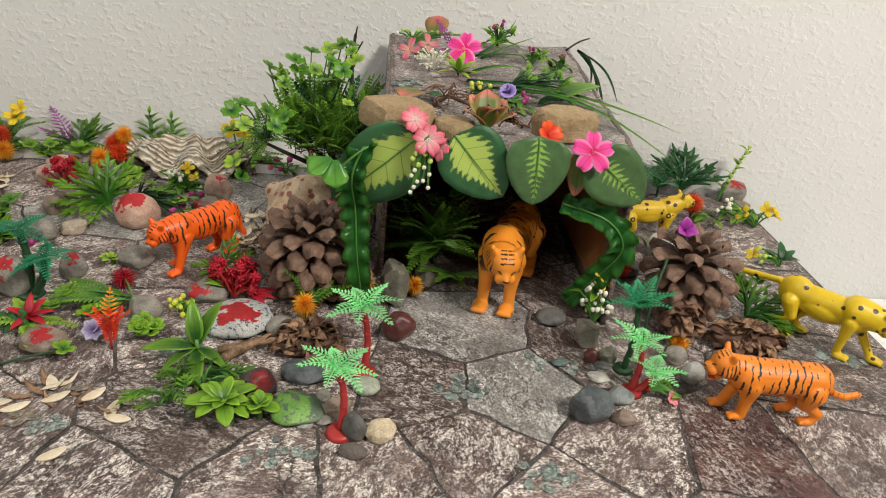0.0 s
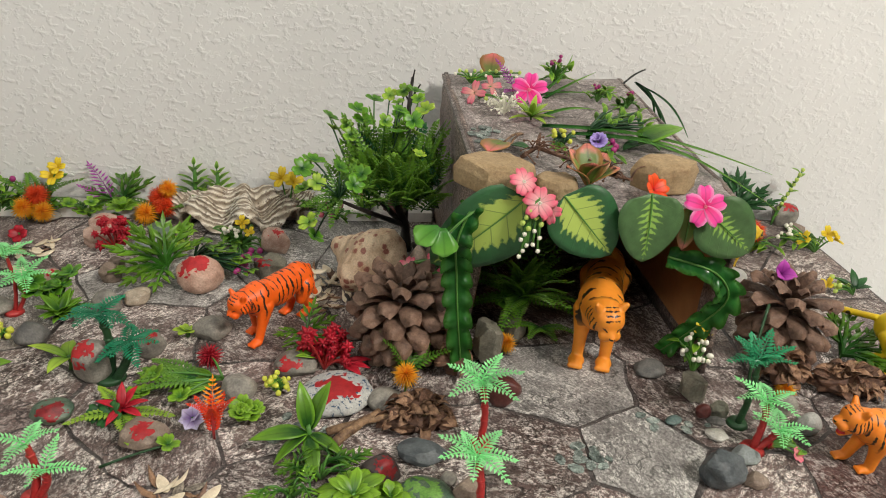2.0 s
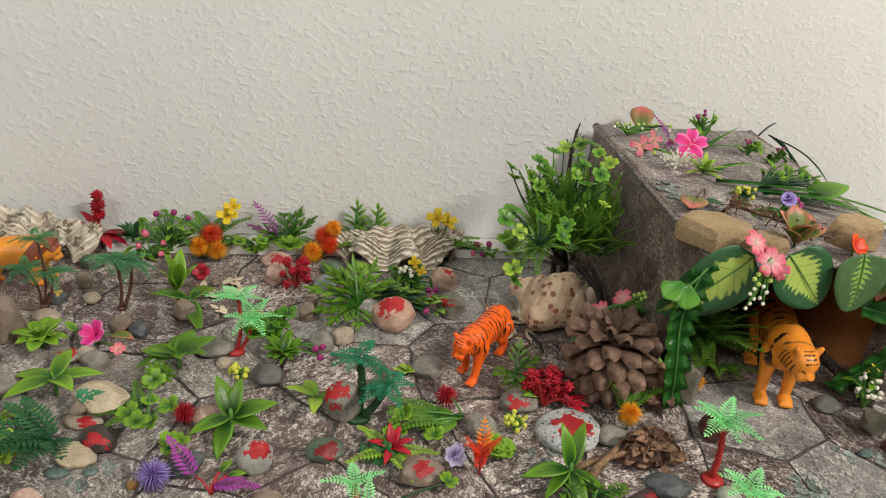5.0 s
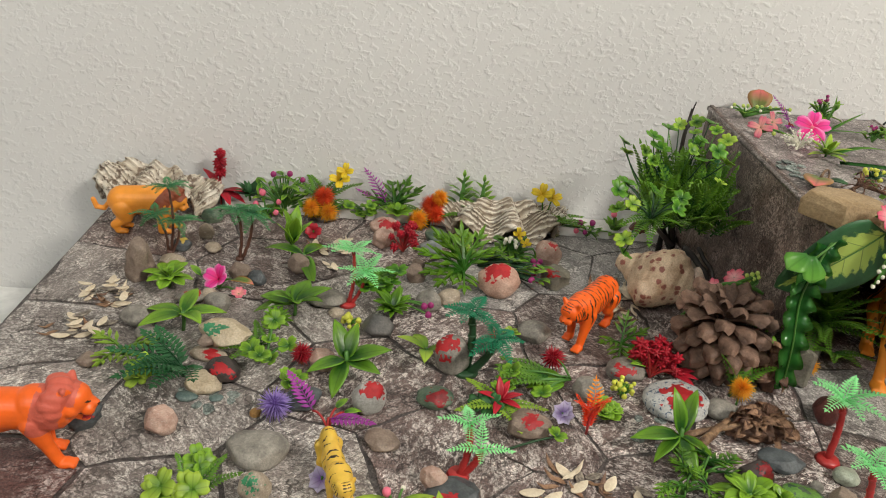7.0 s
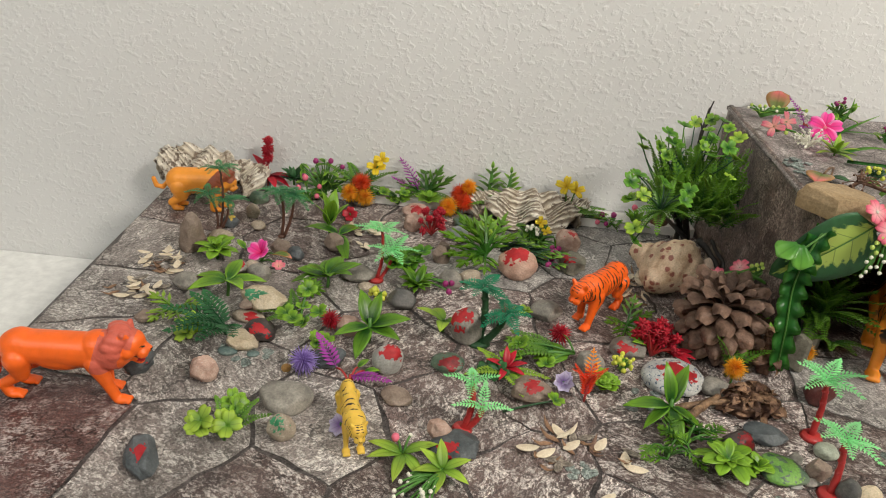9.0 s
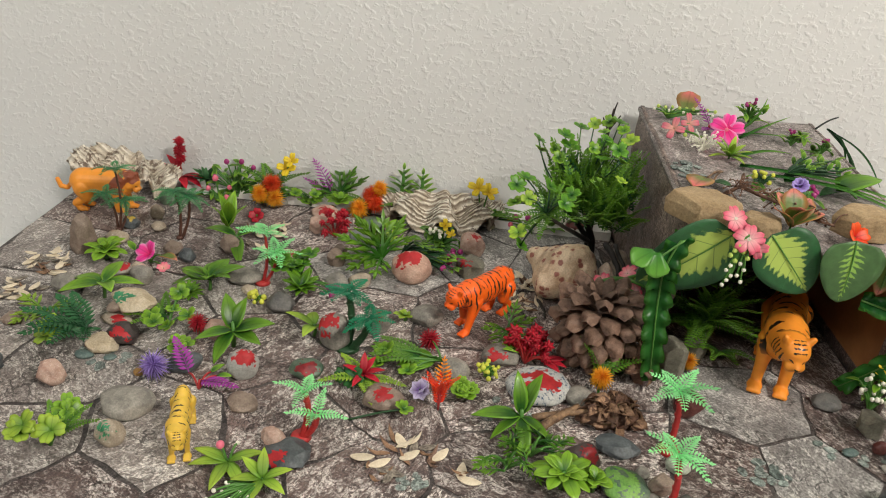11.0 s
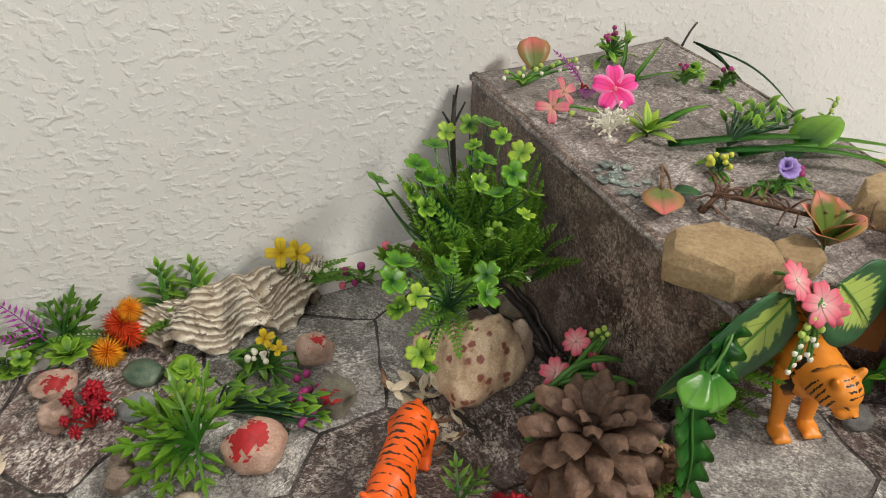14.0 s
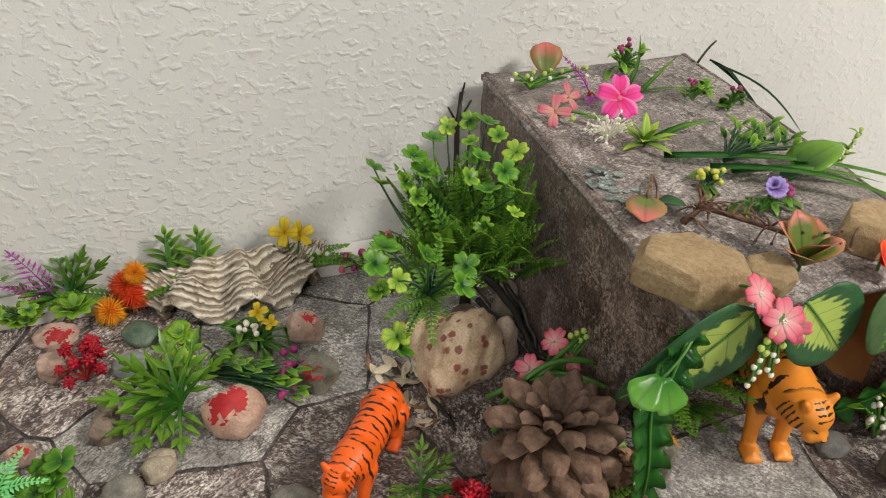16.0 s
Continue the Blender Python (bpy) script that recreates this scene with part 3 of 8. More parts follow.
def spikes_me(r, count, mat, flat=1.0, thick=0.09, name="spikes", up_only=False):
    """A ball of fine pointed spikes."""
    key = (name, r, count, mat, flat)
    if key not in KEPT:
        bm = bmesh.new()
        uv = bm.loops.layers.uv.verify()
        for i in range(count):
            h = 1 - (i + 0.5) / count * (1.25 if up_only else 2)
            a = i * 2.39996
            d = Vector((math.sqrt(max(0, 1 - h * h)) * math.cos(a), math.sqrt(max(0, 1 - h * h)) * math.sin(a), h * flat)).normalized()
            ln = r * random.uniform(0.75, 1.05)
            s = d.orthogonal().normalized() * r * thick
            t = d.cross(s)
            base = [bm.verts.new(d * r * 0.12 + s), bm.verts.new(d * r * 0.12 - s * 0.5 + t * 0.87), bm.verts.new(d * r * 0.12 - s * 0.5 - t * 0.87)]
            mid = [bm.verts.new(d * ln * 0.6 + (v.co - d * r * 0.12) * 0.8) for v in base]
            tip = bm.verts.new(d * ln + Vector((0, 0, -0.08 * r)))
            for k in range(3):
                f = bm.faces.new((base[k], base[(k + 1) % 3], mid[(k + 1) % 3], mid[k]))
                g = bm.faces.new((mid[k], mid[(k + 1) % 3], tip))
                for lp in (*f.loops, *g.loops):
                    lp[uv].uv = (0.3, min(1, lp.vert.co.length / r))
        ball(bm, (0, 0, 0), r * 0.3, 1)
        KEPT[key] = to_mesh(bm, name, MAT[mat])
    return KEPT[key]


def flower_me(r, mat, petals=5, tilt=14, kind="petal", name="petals", full=1.0):
    key = (name, r, mat, petals, tilt)
    if key not in KEPT:
        bm = bmesh.new()
        for k in range(petals):
            m = pose(0, 0, 0.0002 * (k % 2), 0, 0, 360 / petals * k) @ pose(0, 0, 0, tilt, 0, 0)
            blade(bm, m, r, r * 0.92 * full, kind, 0.6, 0.12, 5, 0.0006)
        KEPT[key] = to_mesh(bm, name, MAT[mat])
    return KEPT[key]


def bead_me(r, mat, name="bead"):
    key = (name, r, mat)
    if key not in KEPT:
        bm = bmesh.new()
        ball(bm, (0, 0, 0), r, 2, (1, 1, 1.1))
        for v in bm.verts:
            v.co *= 1 + 0.12 * noise.noise(v.co / r * 1.4)
        KEPT[key] = to_mesh(bm, name, MAT[mat])
    return KEPT[key]


# ---- the room ----
WALL_Y, TOP_Z, ROOM = 0.892, -0.135, (-2.6, 2.8, -2.2)


def slab(name, sx, sy, sz, place, mat, label, category, bevel=0.0):
    ob = new(name, to_mesh(box_bm(sx, sy, sz, bevel), name, MAT[mat], False))
    ob.location = place
    return tagged(ob, label, category, kind="structure")


slab("wall_north", 5.6, 0.12, 2.6, (0.1, WALL_Y + 0.06, 0.35), "plaster", "off-white painted wall with knocked-down plaster texture", "wall")
# unseen enclosure, its walls and ceiling greyed so less light bounces back
slab("wall_west", 0.12, 3.2, 2.6, (-2.66, -0.65, 0.35), "side_wall", "plain unseen side wall greyed to cut bounced light", "wall")
slab("wall_east", 0.12, 3.2, 2.6, (2.86, -0.65, 0.35), "side_wall", "plain unseen side wall greyed to cut bounced light", "wall")
slab("wall_south", 5.4, 0.12, 2.6, (0.1, -2.2, 0.35), "side_wall", "plain unseen back wall greyed to cut bounced light", "wall")
slab("ceiling", 5.4, 3.1, 0.1, (0.1, -0.65, 1.62), "ceiling", "plain unseen ceiling greyed to cut bounced light", "ceiling")
slab("floor", 5.4, 3.1, 0.1, (0.1, -0.65, -0.95), "carpet", "grey carpeted floor of the room", "floor")
slab("ledge", 3.2, 1.15, 0.03, (0, WALL_Y - 0.575 - 0.001, TOP_Z - 0.015), "white_top", "wide smooth white tabletop against the wall", "tabletop", 0.003)
bm = bmesh.new()
low, top = [[bm.verts.new((x, y, z)) for x, y in ((-0.50, 0.864), (0.016, 0.860), (0.016, 0.8905), (-0.50, 0.8905))] for z in (0.0008, 0.0115)]
bm.faces.new(low[::-1])
bm.faces.new(top)
for k in range(4):
    bm.faces.new((low[k], low[(k + 1) % 4], top[(k + 1) % 4], top[k]))
tagged(new("strip", to_mesh(bm, "strip", MAT["strip"], False)), "narrow white edging strip along the wall", "edging", kind="structure")

# ---- the printed ground ----
X0, X1, Y0, Y1 = -0.622, 0.447, 0.354, 0.879
ground = new("ground", to_mesh(box_bm(X1 - X0, Y1 - Y0, -TOP_Z - 0.001, 0.0015), "ground", MAT["vinyl_joint"], False))
ground.location = ((X0 + X1) / 2, (Y0 + Y1) / 2, (TOP_Z + 0.001) / 2 - 0.0006)
tagged(ground, "low display base wrapped in dark stone-print vinyl", "display base", kind="structure")


def clipped(poly, a, b):
    """The part of a convex polygon that lies nearer to a than to b."""
    mid, d = (a + b) / 2, b - a
    out = []
    for p, q in zip(poly, poly[1:] + poly[:1]):
        s, t = (p - mid).dot(d), (q - mid).dot(d)
        if s <= 0:
            out.append(p)
        if (s < 0) != (t < 0):
            out.append(p.lerp(q, s / (s - t)))
    return out


# centres of the printed stones: the open front, then the planted left side
FRONT = [(0.085, 0.565), (0.122, 0.482), (0.055, 0.487), (0.085, 0.425), (0.03, 0.395), (0.19, 0.435), (0.27, 0.42), (0.20, 0.545), (0.265, 0.365),
         (0.345, 0.43), (0.36, 0.53), (0.40, 0.39), (-0.02, 0.50), (-0.04, 0.385), (-0.13, 0.385), (-0.10, 0.435), (-0.215, 0.41), (0.40, 0.64), (0.30, 0.62), (0.14, 0.38)]
LEFT = [(-0.36, 0.45), (-0.45, 0.42), (-0.47, 0.515), (-0.545, 0.53), (-0.555, 0.435), (-0.57, 0.60), (-0.57, 0.70), (-0.55, 0.80), (-0.40, 0.38),
        (-0.29, 0.39), (-0.27, 0.48), (-0.21, 0.535), (-0.13, 0.56), (-0.33, 0.565), (-0.43, 0.61), (-0.25, 0.645)]
seeds = [Vector(p) for p in FRONT + LEFT]
rnd = random.Random(11)
for k in range(900):
    p = Vector((rnd.uniform(X0, X1), rnd.uniform(Y0, Y1)))
    if all((p - q).length > 0.088 for q in seeds):
        seeds.append(p)


def slab_kind(i, c):
    if i in (6, 24):
        return "vinyl_red"
    if i in (0, 1) or -0.19 < c.x < -0.04 and c.y > 0.745 or (c - Vector((-0.27, 0.765))).length < 0.045:
        return "vinyl_pale"
    return "vinyl_light" if c.x < -0.34 and 0.41 < c.y < 0.72 else "vinyl"


for i, c in enumerate(seeds):
    poly = [Vector(p) for p in ((X0 + 0.002, Y0 + 0.002), (X1 - 0.002, Y0 + 0.002), (X1 - 0.002, Y1 - 0.002), (X0 + 0.002, Y1 - 0.002))]
    for d in seeds:
        if d is not c and poly:
            poly = clipped(poly, c, d)
    if len(poly) < 3:
        continue
    ring = []
    for p, q in zip(poly, poly[1:] + poly[:1]):
        steps = max(2, int((q - p).length / 0.008))
        for k in range(steps):
            e = p.lerp(q, k / steps)
            w = noise.noise_vector(Vector((e.x * 45, e.y * 45, 3.0))) * 0.0035
            inward = (c - e).normalized() * (0.0017 + 0.0018 * noise.noise(Vector((e.x * 25, e.y * 25, i))))
            e = e + inward + Vector((w.x, w.y))
            ring.append((min(X1 - 0.001, max(X0 + 0.001, e.x)), min(Y1 - 0.001, max(Y0 + 0.001, e.y))))
    bm = bmesh.new()
    f = bm.faces.new([bm.verts.new((x - c.x, y - c.y, 0)) for x, y in ring])
    r = bmesh.ops.extrude_face_region(bm, geom=[f])
    bmesh.ops.translate(bm, vec=(0, 0, 0.0006), verts=[v for v in r["geom"] if isinstance(v, bmesh.types.BMVert)])
    bmesh.ops.recalc_face_normals(bm, faces=bm.faces[:])
    st = part("flagstone", bm, MAT[slab_kind(i, c)], ground, smooth=False)
    st.matrix_parent_inverse = ground.matrix_basis.inverted()
    st.location = (c.x, c.y, -0.0006)



def pebble_print(x, y, count, spread, seed):
    """A drift of small flat teal pebbles printed between the stones."""
    r = random.Random(seed)
    for k in range(count):
        px, py, w = x + r.gauss(0, spread), y + r.gauss(0, spread * 0.5), r.uniform(0.0025, 0.006)
        bm = bmesh.new()
        bmesh.ops.create_circle(bm, cap_ends=True, segments=14, radius=1)
        for v in bm.verts:
            v.co = Vector((v.co.x * w, v.co.y * w * 0.7, 0)) * (1 + 0.2 * noise.noise(v.co * 1.5 + Vector((k, seed, 0))))
        top = bmesh.ops.extrude_face_region(bm, geom=bm.faces[:])
        bmesh.ops.translate(bm, vec=(0, 0, 0.0005), verts=[v for v in top["geom"] if isinstance(v, bmesh.types.BMVert)])
        bmesh.ops.recalc_face_normals(bm, faces=bm.faces[:])
        st = part("flat_pebble", bm, MAT["teal_print"], ground, smooth=False)
        st.matrix_parent_inverse = ground.matrix_basis.inverted()
        st.matrix_basis = pose(px, py, 0.0001 + 0.00003 * k, 0, 0, r.uniform(0, 360))


for place in ((0.080, 0.485, 14, 0.011, 1), (0.158, 0.520, 8, 0.012, 2), (0.135, 0.405, 12, 0.012, 3), (0.392, 0.545, 14, 0.012, 4), (-0.108, 0.520, 14, 0.013, 5), (-0.442, 0.530, 8, 0.014, 6), (-0.385, 0.690, 8, 0.010, 7), (-0.175, 0.432, 8, 0.008, 8), (-0.03, 0.415, 9, 0.014, 9)):
    pebble_print(*place)

# ---- the cave box ----
BX0, BX1, BY0, BY1 = 0.020, 0.213, 0.578, 0.876


def roof_z(y):
    return 0.146 + (y - BY0) / (BY1 - BY0) * 0.018


cave = thing("cave_box", (0, 0, 0), "open-fronted box wrapped in dark stone-print vinyl as a cave", "box")


def sheet(name, corners, thick, mat, parent, cuts=14, rumple=0.0012, label=""):
    """A slab between four corners, pushed in a little here and there, thickness along its normal."""
    a, b, c, d = (Vector(p) for p in corners)
    nrm = (b - a).cross(d - a).normalized()
    bm = bmesh.new()
    rows = []
    for side in (0, 1):
        g = []
        for i in range(cuts + 1):
            r = []
            for j in range(cuts + 1):
                u, v = i / cuts, j / cuts
                p = a.lerp(b, u).lerp(d.lerp(c, u), v)
                edge = min(u, 1 - u, v, 1 - v) * cuts
                k = rumple * noise.noise(p * 28) + 0.4 * rumple * noise.noise(p * 90)
                if side == 0:
                    p = p + nrm * (k - (0.0022 if edge == 0 else 0))
                else:
                    p = p - nrm * thick
                r.append(bm.verts.new(p))
            g.append(r)
        rows.append(g)
    for s, g in enumerate(rows):
        for i in range(cuts):
            for j in range(cuts):
                q = (g[i][j], g[i + 1][j], g[i + 1][j + 1], g[i][j + 1])
                bm.faces.new(q if s == 0 else q[::-1])
    top, low = rows
    for i in range(cuts):
        bm.faces.new((top[i + 1][0], top[i][0], low[i][0], low[i + 1][0]))
        bm.faces.new((top[i][-1], top[i + 1][-1], low[i + 1][-1], low[i][-1]))
        bm.faces.new((top[0][i], top[0][i + 1], low[0][i + 1], low[0][i]))
        bm.faces.new((top[-1][i + 1], top[-1][i], low[-1][i], low[-1][i + 1]))
    return part(name, bm, MAT[mat], parent, label)


zf, zb, T = roof_z(BY0), roof_z(BY1), 0.006
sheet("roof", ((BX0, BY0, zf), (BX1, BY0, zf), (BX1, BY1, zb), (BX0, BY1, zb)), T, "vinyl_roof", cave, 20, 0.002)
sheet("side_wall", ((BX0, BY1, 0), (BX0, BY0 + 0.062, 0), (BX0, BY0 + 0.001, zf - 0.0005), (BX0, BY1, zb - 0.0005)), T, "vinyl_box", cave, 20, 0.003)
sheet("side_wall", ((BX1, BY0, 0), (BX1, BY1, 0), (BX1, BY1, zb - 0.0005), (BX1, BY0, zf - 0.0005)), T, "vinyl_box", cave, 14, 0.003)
sheet("back_wall", ((BX0 + T, BY1 - T, 0), (BX1 - T, BY1 - T, 0), (BX1 - T, BY1 - T, zb - T), (BX0 + T, BY1 - T, zb - T)), 0.003, "card", cave, 6, 0)
sheet("lining", ((BX1 - T - 0.001, BY1 - T - 0.004, 0.0005), (BX1 - T - 0.001, BY0 + 0.002, 0.0005), (BX1 - T - 0.001, BY0 + 0.002, zf - T - 0.001), (BX1 - T - 0.001, BY1 - T - 0.004, zb - T - 0.001)), 0.002, "card", cave, 6, 0, "bare brown cardboard lining")
sheet("lining", ((BX0 + T + 0.001, BY0 + 0.066, 0.0005), (BX0 + T + 0.001, BY1 - T - 0.004, 0.0005), (BX0 + T + 0.001, BY1 - T - 0.004, zb - T - 0.001), (BX0 + T + 0.001, BY0 + 0.006, zf - T - 0.001)), 0.002, "card", cave, 6, 0, "bare brown cardboard lining")


# a drift of pale teal pebbles printed on the roof
rt = random.Random(21)
for k in range(22):
    px, py, w = rt.gauss(0.036, 0.008), rt.gauss(0.704, 0.011), rt.uniform(0.002, 0.0045)
    bm = bmesh.new()
    bmesh.ops.create_circle(bm, cap_ends=True, segments=12, radius=1)
    for v in bm.verts:
        v.co = Vector((v.co.x * w, v.co.y * w * 0.7, 0)) * (1 + 0.25 * noise.noise(v.co * 1.5 + Vector((k, 3, 0))))
    top = bmesh.ops.extrude_face_region(bm, geom=bm.faces[:])
    bmesh.ops.translate(bm, vec=(0, 0, 0.0010), verts=[v for v in top["geom"] if isinstance(v, bmesh.types.BMVert)])
    bmesh.ops.recalc_face_normals(bm, faces=bm.faces[:])
    part("flat_pebble", bm, MAT["teal_print"], cave, m=pose(px, py, roof_z(py) - 0.0002 + 0.00003 * k, 0, 0, rt.uniform(0, 360)), smooth=False)


# ---- stones ----
STONE_WORDS = {
    "grey": "smooth grey river stone", "lgrey": "pale grey smooth stone", "dgrey": "dark grey rounded stone", "tan": "speckled tan stone", "brown": "brown rounded stone",
    "dbrown": "dark brown flat pebble", "pink": "coarse pink granite stone", "pinkl": "large smooth salmon-pink stone", "slate": "dark blue-grey slate stone", "slatel": "pale blue-grey pebble",
    "cream": "rough cream-coloured stone", "white": "small whitish stone", "olive": "olive-grey angular stone", "block": "large squared grey-olive block of stone", "green": "dark green stone", "mint": "pale green polished stone",
    "teal": "flat teal-grey pebble", "dark": "almost black stone", "redbrown": "glossy dark red-brown stone", "ochre": "tiny ochre pebble", "speckle": "large white stone speckled dark blue",
    "shellpink": "cream and pink shell fragment", "sand": "flat sandy-brown broken rock"}
PAINT_WORDS = {"red": "with a red painted patch", "redbig": "with its top painted red", "redspot": "with a small red painted mark", "yellow": "with a yellow painted spot", "green": "with a green painted patch", "reddark": "with dark red paint on top", "ochre": "painted in leafy green"}
ROUGH = {"block", "pink", "cream", "olive", "brown", "sand", "white", "slate"}
count = 0


def stone(x, y, w, d, h, turn, kind, paint="", z=0.0, rest=" on the printed stone ground"):
    """A worn pebble w x d x h millimetres; paint lies on it as a thin coat of its own."""
    global count
    count += 1
    seed = Vector((count * 7.3, count * 3.1, 1.7))
    w, d, h = w / 1000, d / 1000, h / 1000
    bm = bmesh.new()
    bmesh.ops.create_icosphere(bm, subdivisions=4, radius=1)
    amp = 0.26 if kind in ROUGH else 0.15
    for v in bm.verts:
        n = v.co.normalized()
        k = 1 + amp * noise.noise(n * 0.9 + seed) + 0.5 * amp * noise.noise(n * 2.1 + seed) + 0.02 * noise.noise(n * 7 + seed)
        if kind == "block":
            k = min(0.68 / max(abs(n.x), 0.9 * abs(n.y), abs(n.z + 0.25 * n.x), 0.2), 0.92 / max(0.3, abs(n.x) + abs(n.y)), 1.0 / max(0.3, abs(n.z) + abs(n.x - 0.3 * n.y))) * (1 + 0.05 * noise.noise(n * 3 + seed))
        elif kind in ROUGH:
            for q in range(9):
                ax = Vector((math.sin(q * 2.1 + seed.x), math.cos(q * 2.3 + seed.y), math.sin(q * 3.7 + seed.x * 2) * 0.9)).normalized() if q else Vector((0.1, -0.12, 1)).normalized()
                k = min(k, ((0.60 if kind == "sand" else 0.78) + 0.04 * (q % 5)) / max(0.3, n.dot(ax)))
        elif kind not in ("speckle", "mint", "teal", "dbrown", "ochre"):
            for q in range(6):
                ax = Vector((math.sin(q * 2.4 + seed.x), math.cos(q * 2.0 + seed.y), 0.9 * math.sin(q * 3.1 + seed.x * 2))).normalized()
                k = min(k, (0.82 + 0.035 * (q % 4)) / max(0.3, n.dot(ax)))
        p = n * k
        if h > 1.5 * w:
            wide_at = 1 - 0.30 * p.z - 0.12 * math.cos(5 * p.z)
            p.x, p.y = p.x * wide_at, p.y * wide_at
        p.z = max(p.z, -0.72) if p.z < 0 else p.z
        v.co = Vector((p.x * w / 2, p.y * d / 2, p.z * h / 2))
    low = min(v.co.z for v in bm.verts)
    for v in bm.verts:
        v.co.z -= low
    bm.normal_update()
    coat = None
    if paint:
        c = Vector((math.sin(count) * 0.5, -0.55 + 0.3 * math.cos(count * 2), 0.8)).normalized()
        span = {"redbig": 0.62, "reddark": 0.58, "redspot": 0.34, "ochre": 1.3}.get(paint, 0.46)
        coat = bmesh.new()
        made = {}
        for f in bm.faces:
            m = f.calc_center_median()
            n = Vector((m.x / w * 2, m.y / d * 2, (m.z + low) / h * 2)).normalized()
            ang = n.angle(c) + 0.55 * noise.noise(n * 2.4 + seed * 1.3) + 0.32 * noise.noise(n * 6 + seed) + 0.22 * noise.noise(n * 14 + seed)
            if ang < span and not (paint == "ochre" and noise.noise(n * 4 + seed) > 0.25):
                for v in f.verts:
                    if v not in made:
                        made[v] = coat.verts.new(v.co + v.normal * 0.0003)
                coat.faces.new([made[v] for v in f.verts])
        if not coat.faces:
            coat.free()
            coat = None
    label = STONE_WORDS[kind] + (" " + PAINT_WORDS[paint] if paint else rest)
    if not coat:
        ob = new("stone", to_mesh(bm, "stone", MAT[kind]))
        if kind in ROUGH:
            ob.data.set_sharp_from_angle(angle=radians(16))
        ob.matrix_world = pose(x, y, z - 0.0004, 0, 0, turn)
        return tagged(ob, label, "stone", "stones")
    base = thing("stone", (x, y, z - 0.0004), label, "stone", "stones", turn)
    body = part("body", bm, MAT[kind], base)
    if kind in ROUGH:
        body.data.set_sharp_from_angle(angle=radians(16))
    part("paint", coat, MAT["p_reddark" if paint == "reddark" else "p_red" if paint.startswith("red") else "p_" + paint], base, {"ochre": "green paint coat"}.get(paint, ""))
    return base


stone(-0.541, 0.700, 27, 25, 50, -21, "brown", "")
stone(-0.519, 0.728, 26, 22, 12, -13, "tan", "")
stone(-0.518, 0.760, 18, 15, 17, 15, "slate", "yellow")
stone(-0.502, 0.790, 15, 13, 19, 4, "tan", "")
stone(-0.489, 0.762, 17, 14, 11, -20, "tan", "")
stone(-0.507, 0.832, 23, 19, 17, -3, "green", "")
stone(-0.453, 0.713, 21, 17, 18, -1, "brown", "")
stone(-0.435, 0.704, 18, 15, 16, -17, "slate", "")
stone(-0.485, 0.666, 26, 22, 11, 12, "grey", "red")
stone(-0.470, 0.670, 15, 13, 13, -19, "tan", "")
stone(-0.459, 0.653, 24, 20, 19, -5, "grey", "")
stone(-0.517, 0.626, 29, 24, 17, 1, "grey", "")
stone(-0.534, 0.565, 19, 16, 11, -3, "brown", "")
stone(-0.461, 0.496, 23, 19, 23, 4, "pink", "")
stone(-0.512, 0.497, 24, 20, 25, 12, "slate", "red")
stone(-0.470, 0.400, 20, 39, 20, 23, "slate", "redspot")
stone(-0.393, 0.475, 42, 36, 17, -11, "grey", "")
stone(-0.387, 0.439, 20, 17, 22, 7, "tan", "green")
stone(-0.450, 0.584, 17, 14, 10, 10, "brown", "", 0.012)
stone(-0.449, 0.582, 31, 19, 11, -10, "tan", "red")
stone(-0.433, 0.557, 29, 24, 20, -25, "dark", "red")
stone(-0.444, 0.543, 28, 24, 14, 24, "cream", "")
stone(-0.438, 0.592, 40, 30, 17, -10, "cream", "green", 0.012)
stone(-0.453, 0.530, 16, 10, 6, -9, "teal", "")
stone(-0.432, 0.531, 10, 7, 4, 20, "teal", "")
stone(-0.410, 0.644, 17, 14, 16, 4, "white", "")
stone(-0.361, 0.579, 21, 18, 19, -1, "pink", "")
stone(-0.322, 0.530, 26, 22, 28, 14, "lgrey", "redbig")
stone(-0.319, 0.633, 28, 24, 20, -23, "dgrey", "")
stone(-0.367, 0.678, 35, 30, 12, 10, "grey", "")
stone(-0.357, 0.657, 14, 12, 8, -6, "tan", "")
stone(-0.311, 0.493, 25, 22, 10, -20, "brown", "")
stone(-0.401, 0.515, 8, 6, 8, 8, "ochre", "")
stone(-0.369, 0.530, 25, 21, 16, 22, "slate", "")
stone(-0.275, 0.454, 19, 16, 20, -15, "pink", "")
stone(-0.263, 0.443, 36, 31, 15, 7, "slate", "redspot")
stone(-0.259, 0.586, 29, 25, 37, -10, "grey", "redbig")
stone(-0.225, 0.614, 21, 18, 26, 12, "grey", "red")
stone(-0.183, 0.640, 31, 26, 20, 11, "grey", "")
stone(-0.273, 0.541, 29, 24, 15, -14, "green", "reddark")
stone(-0.206, 0.512, 32, 27, 23, 16, "brown", "red")
stone(-0.152, 0.560, 26, 22, 21, 8, "grey", "")
stone(-0.113, 0.591, 34, 29, 18, 9, "grey", "red")
stone(-0.083, 0.553, 53, 45, 19, 16, "speckle", "redbig")
stone(-0.322, 0.836, 30, 25, 22, -4, "pink", "redbig")
stone(-0.320, 0.803, 27, 23, 24, 13, "pink", "")
stone(-0.271, 0.790, 26, 24, 18, 19, "slatel", "")
stone(-0.264, 0.824, 30, 25, 16, -20, "green", "")
stone(-0.285, 0.744, 16, 14, 21, 17, "brown", "")
stone(-0.207, 0.718, 42, 35, 35, -5, "pinkl", "redbig")
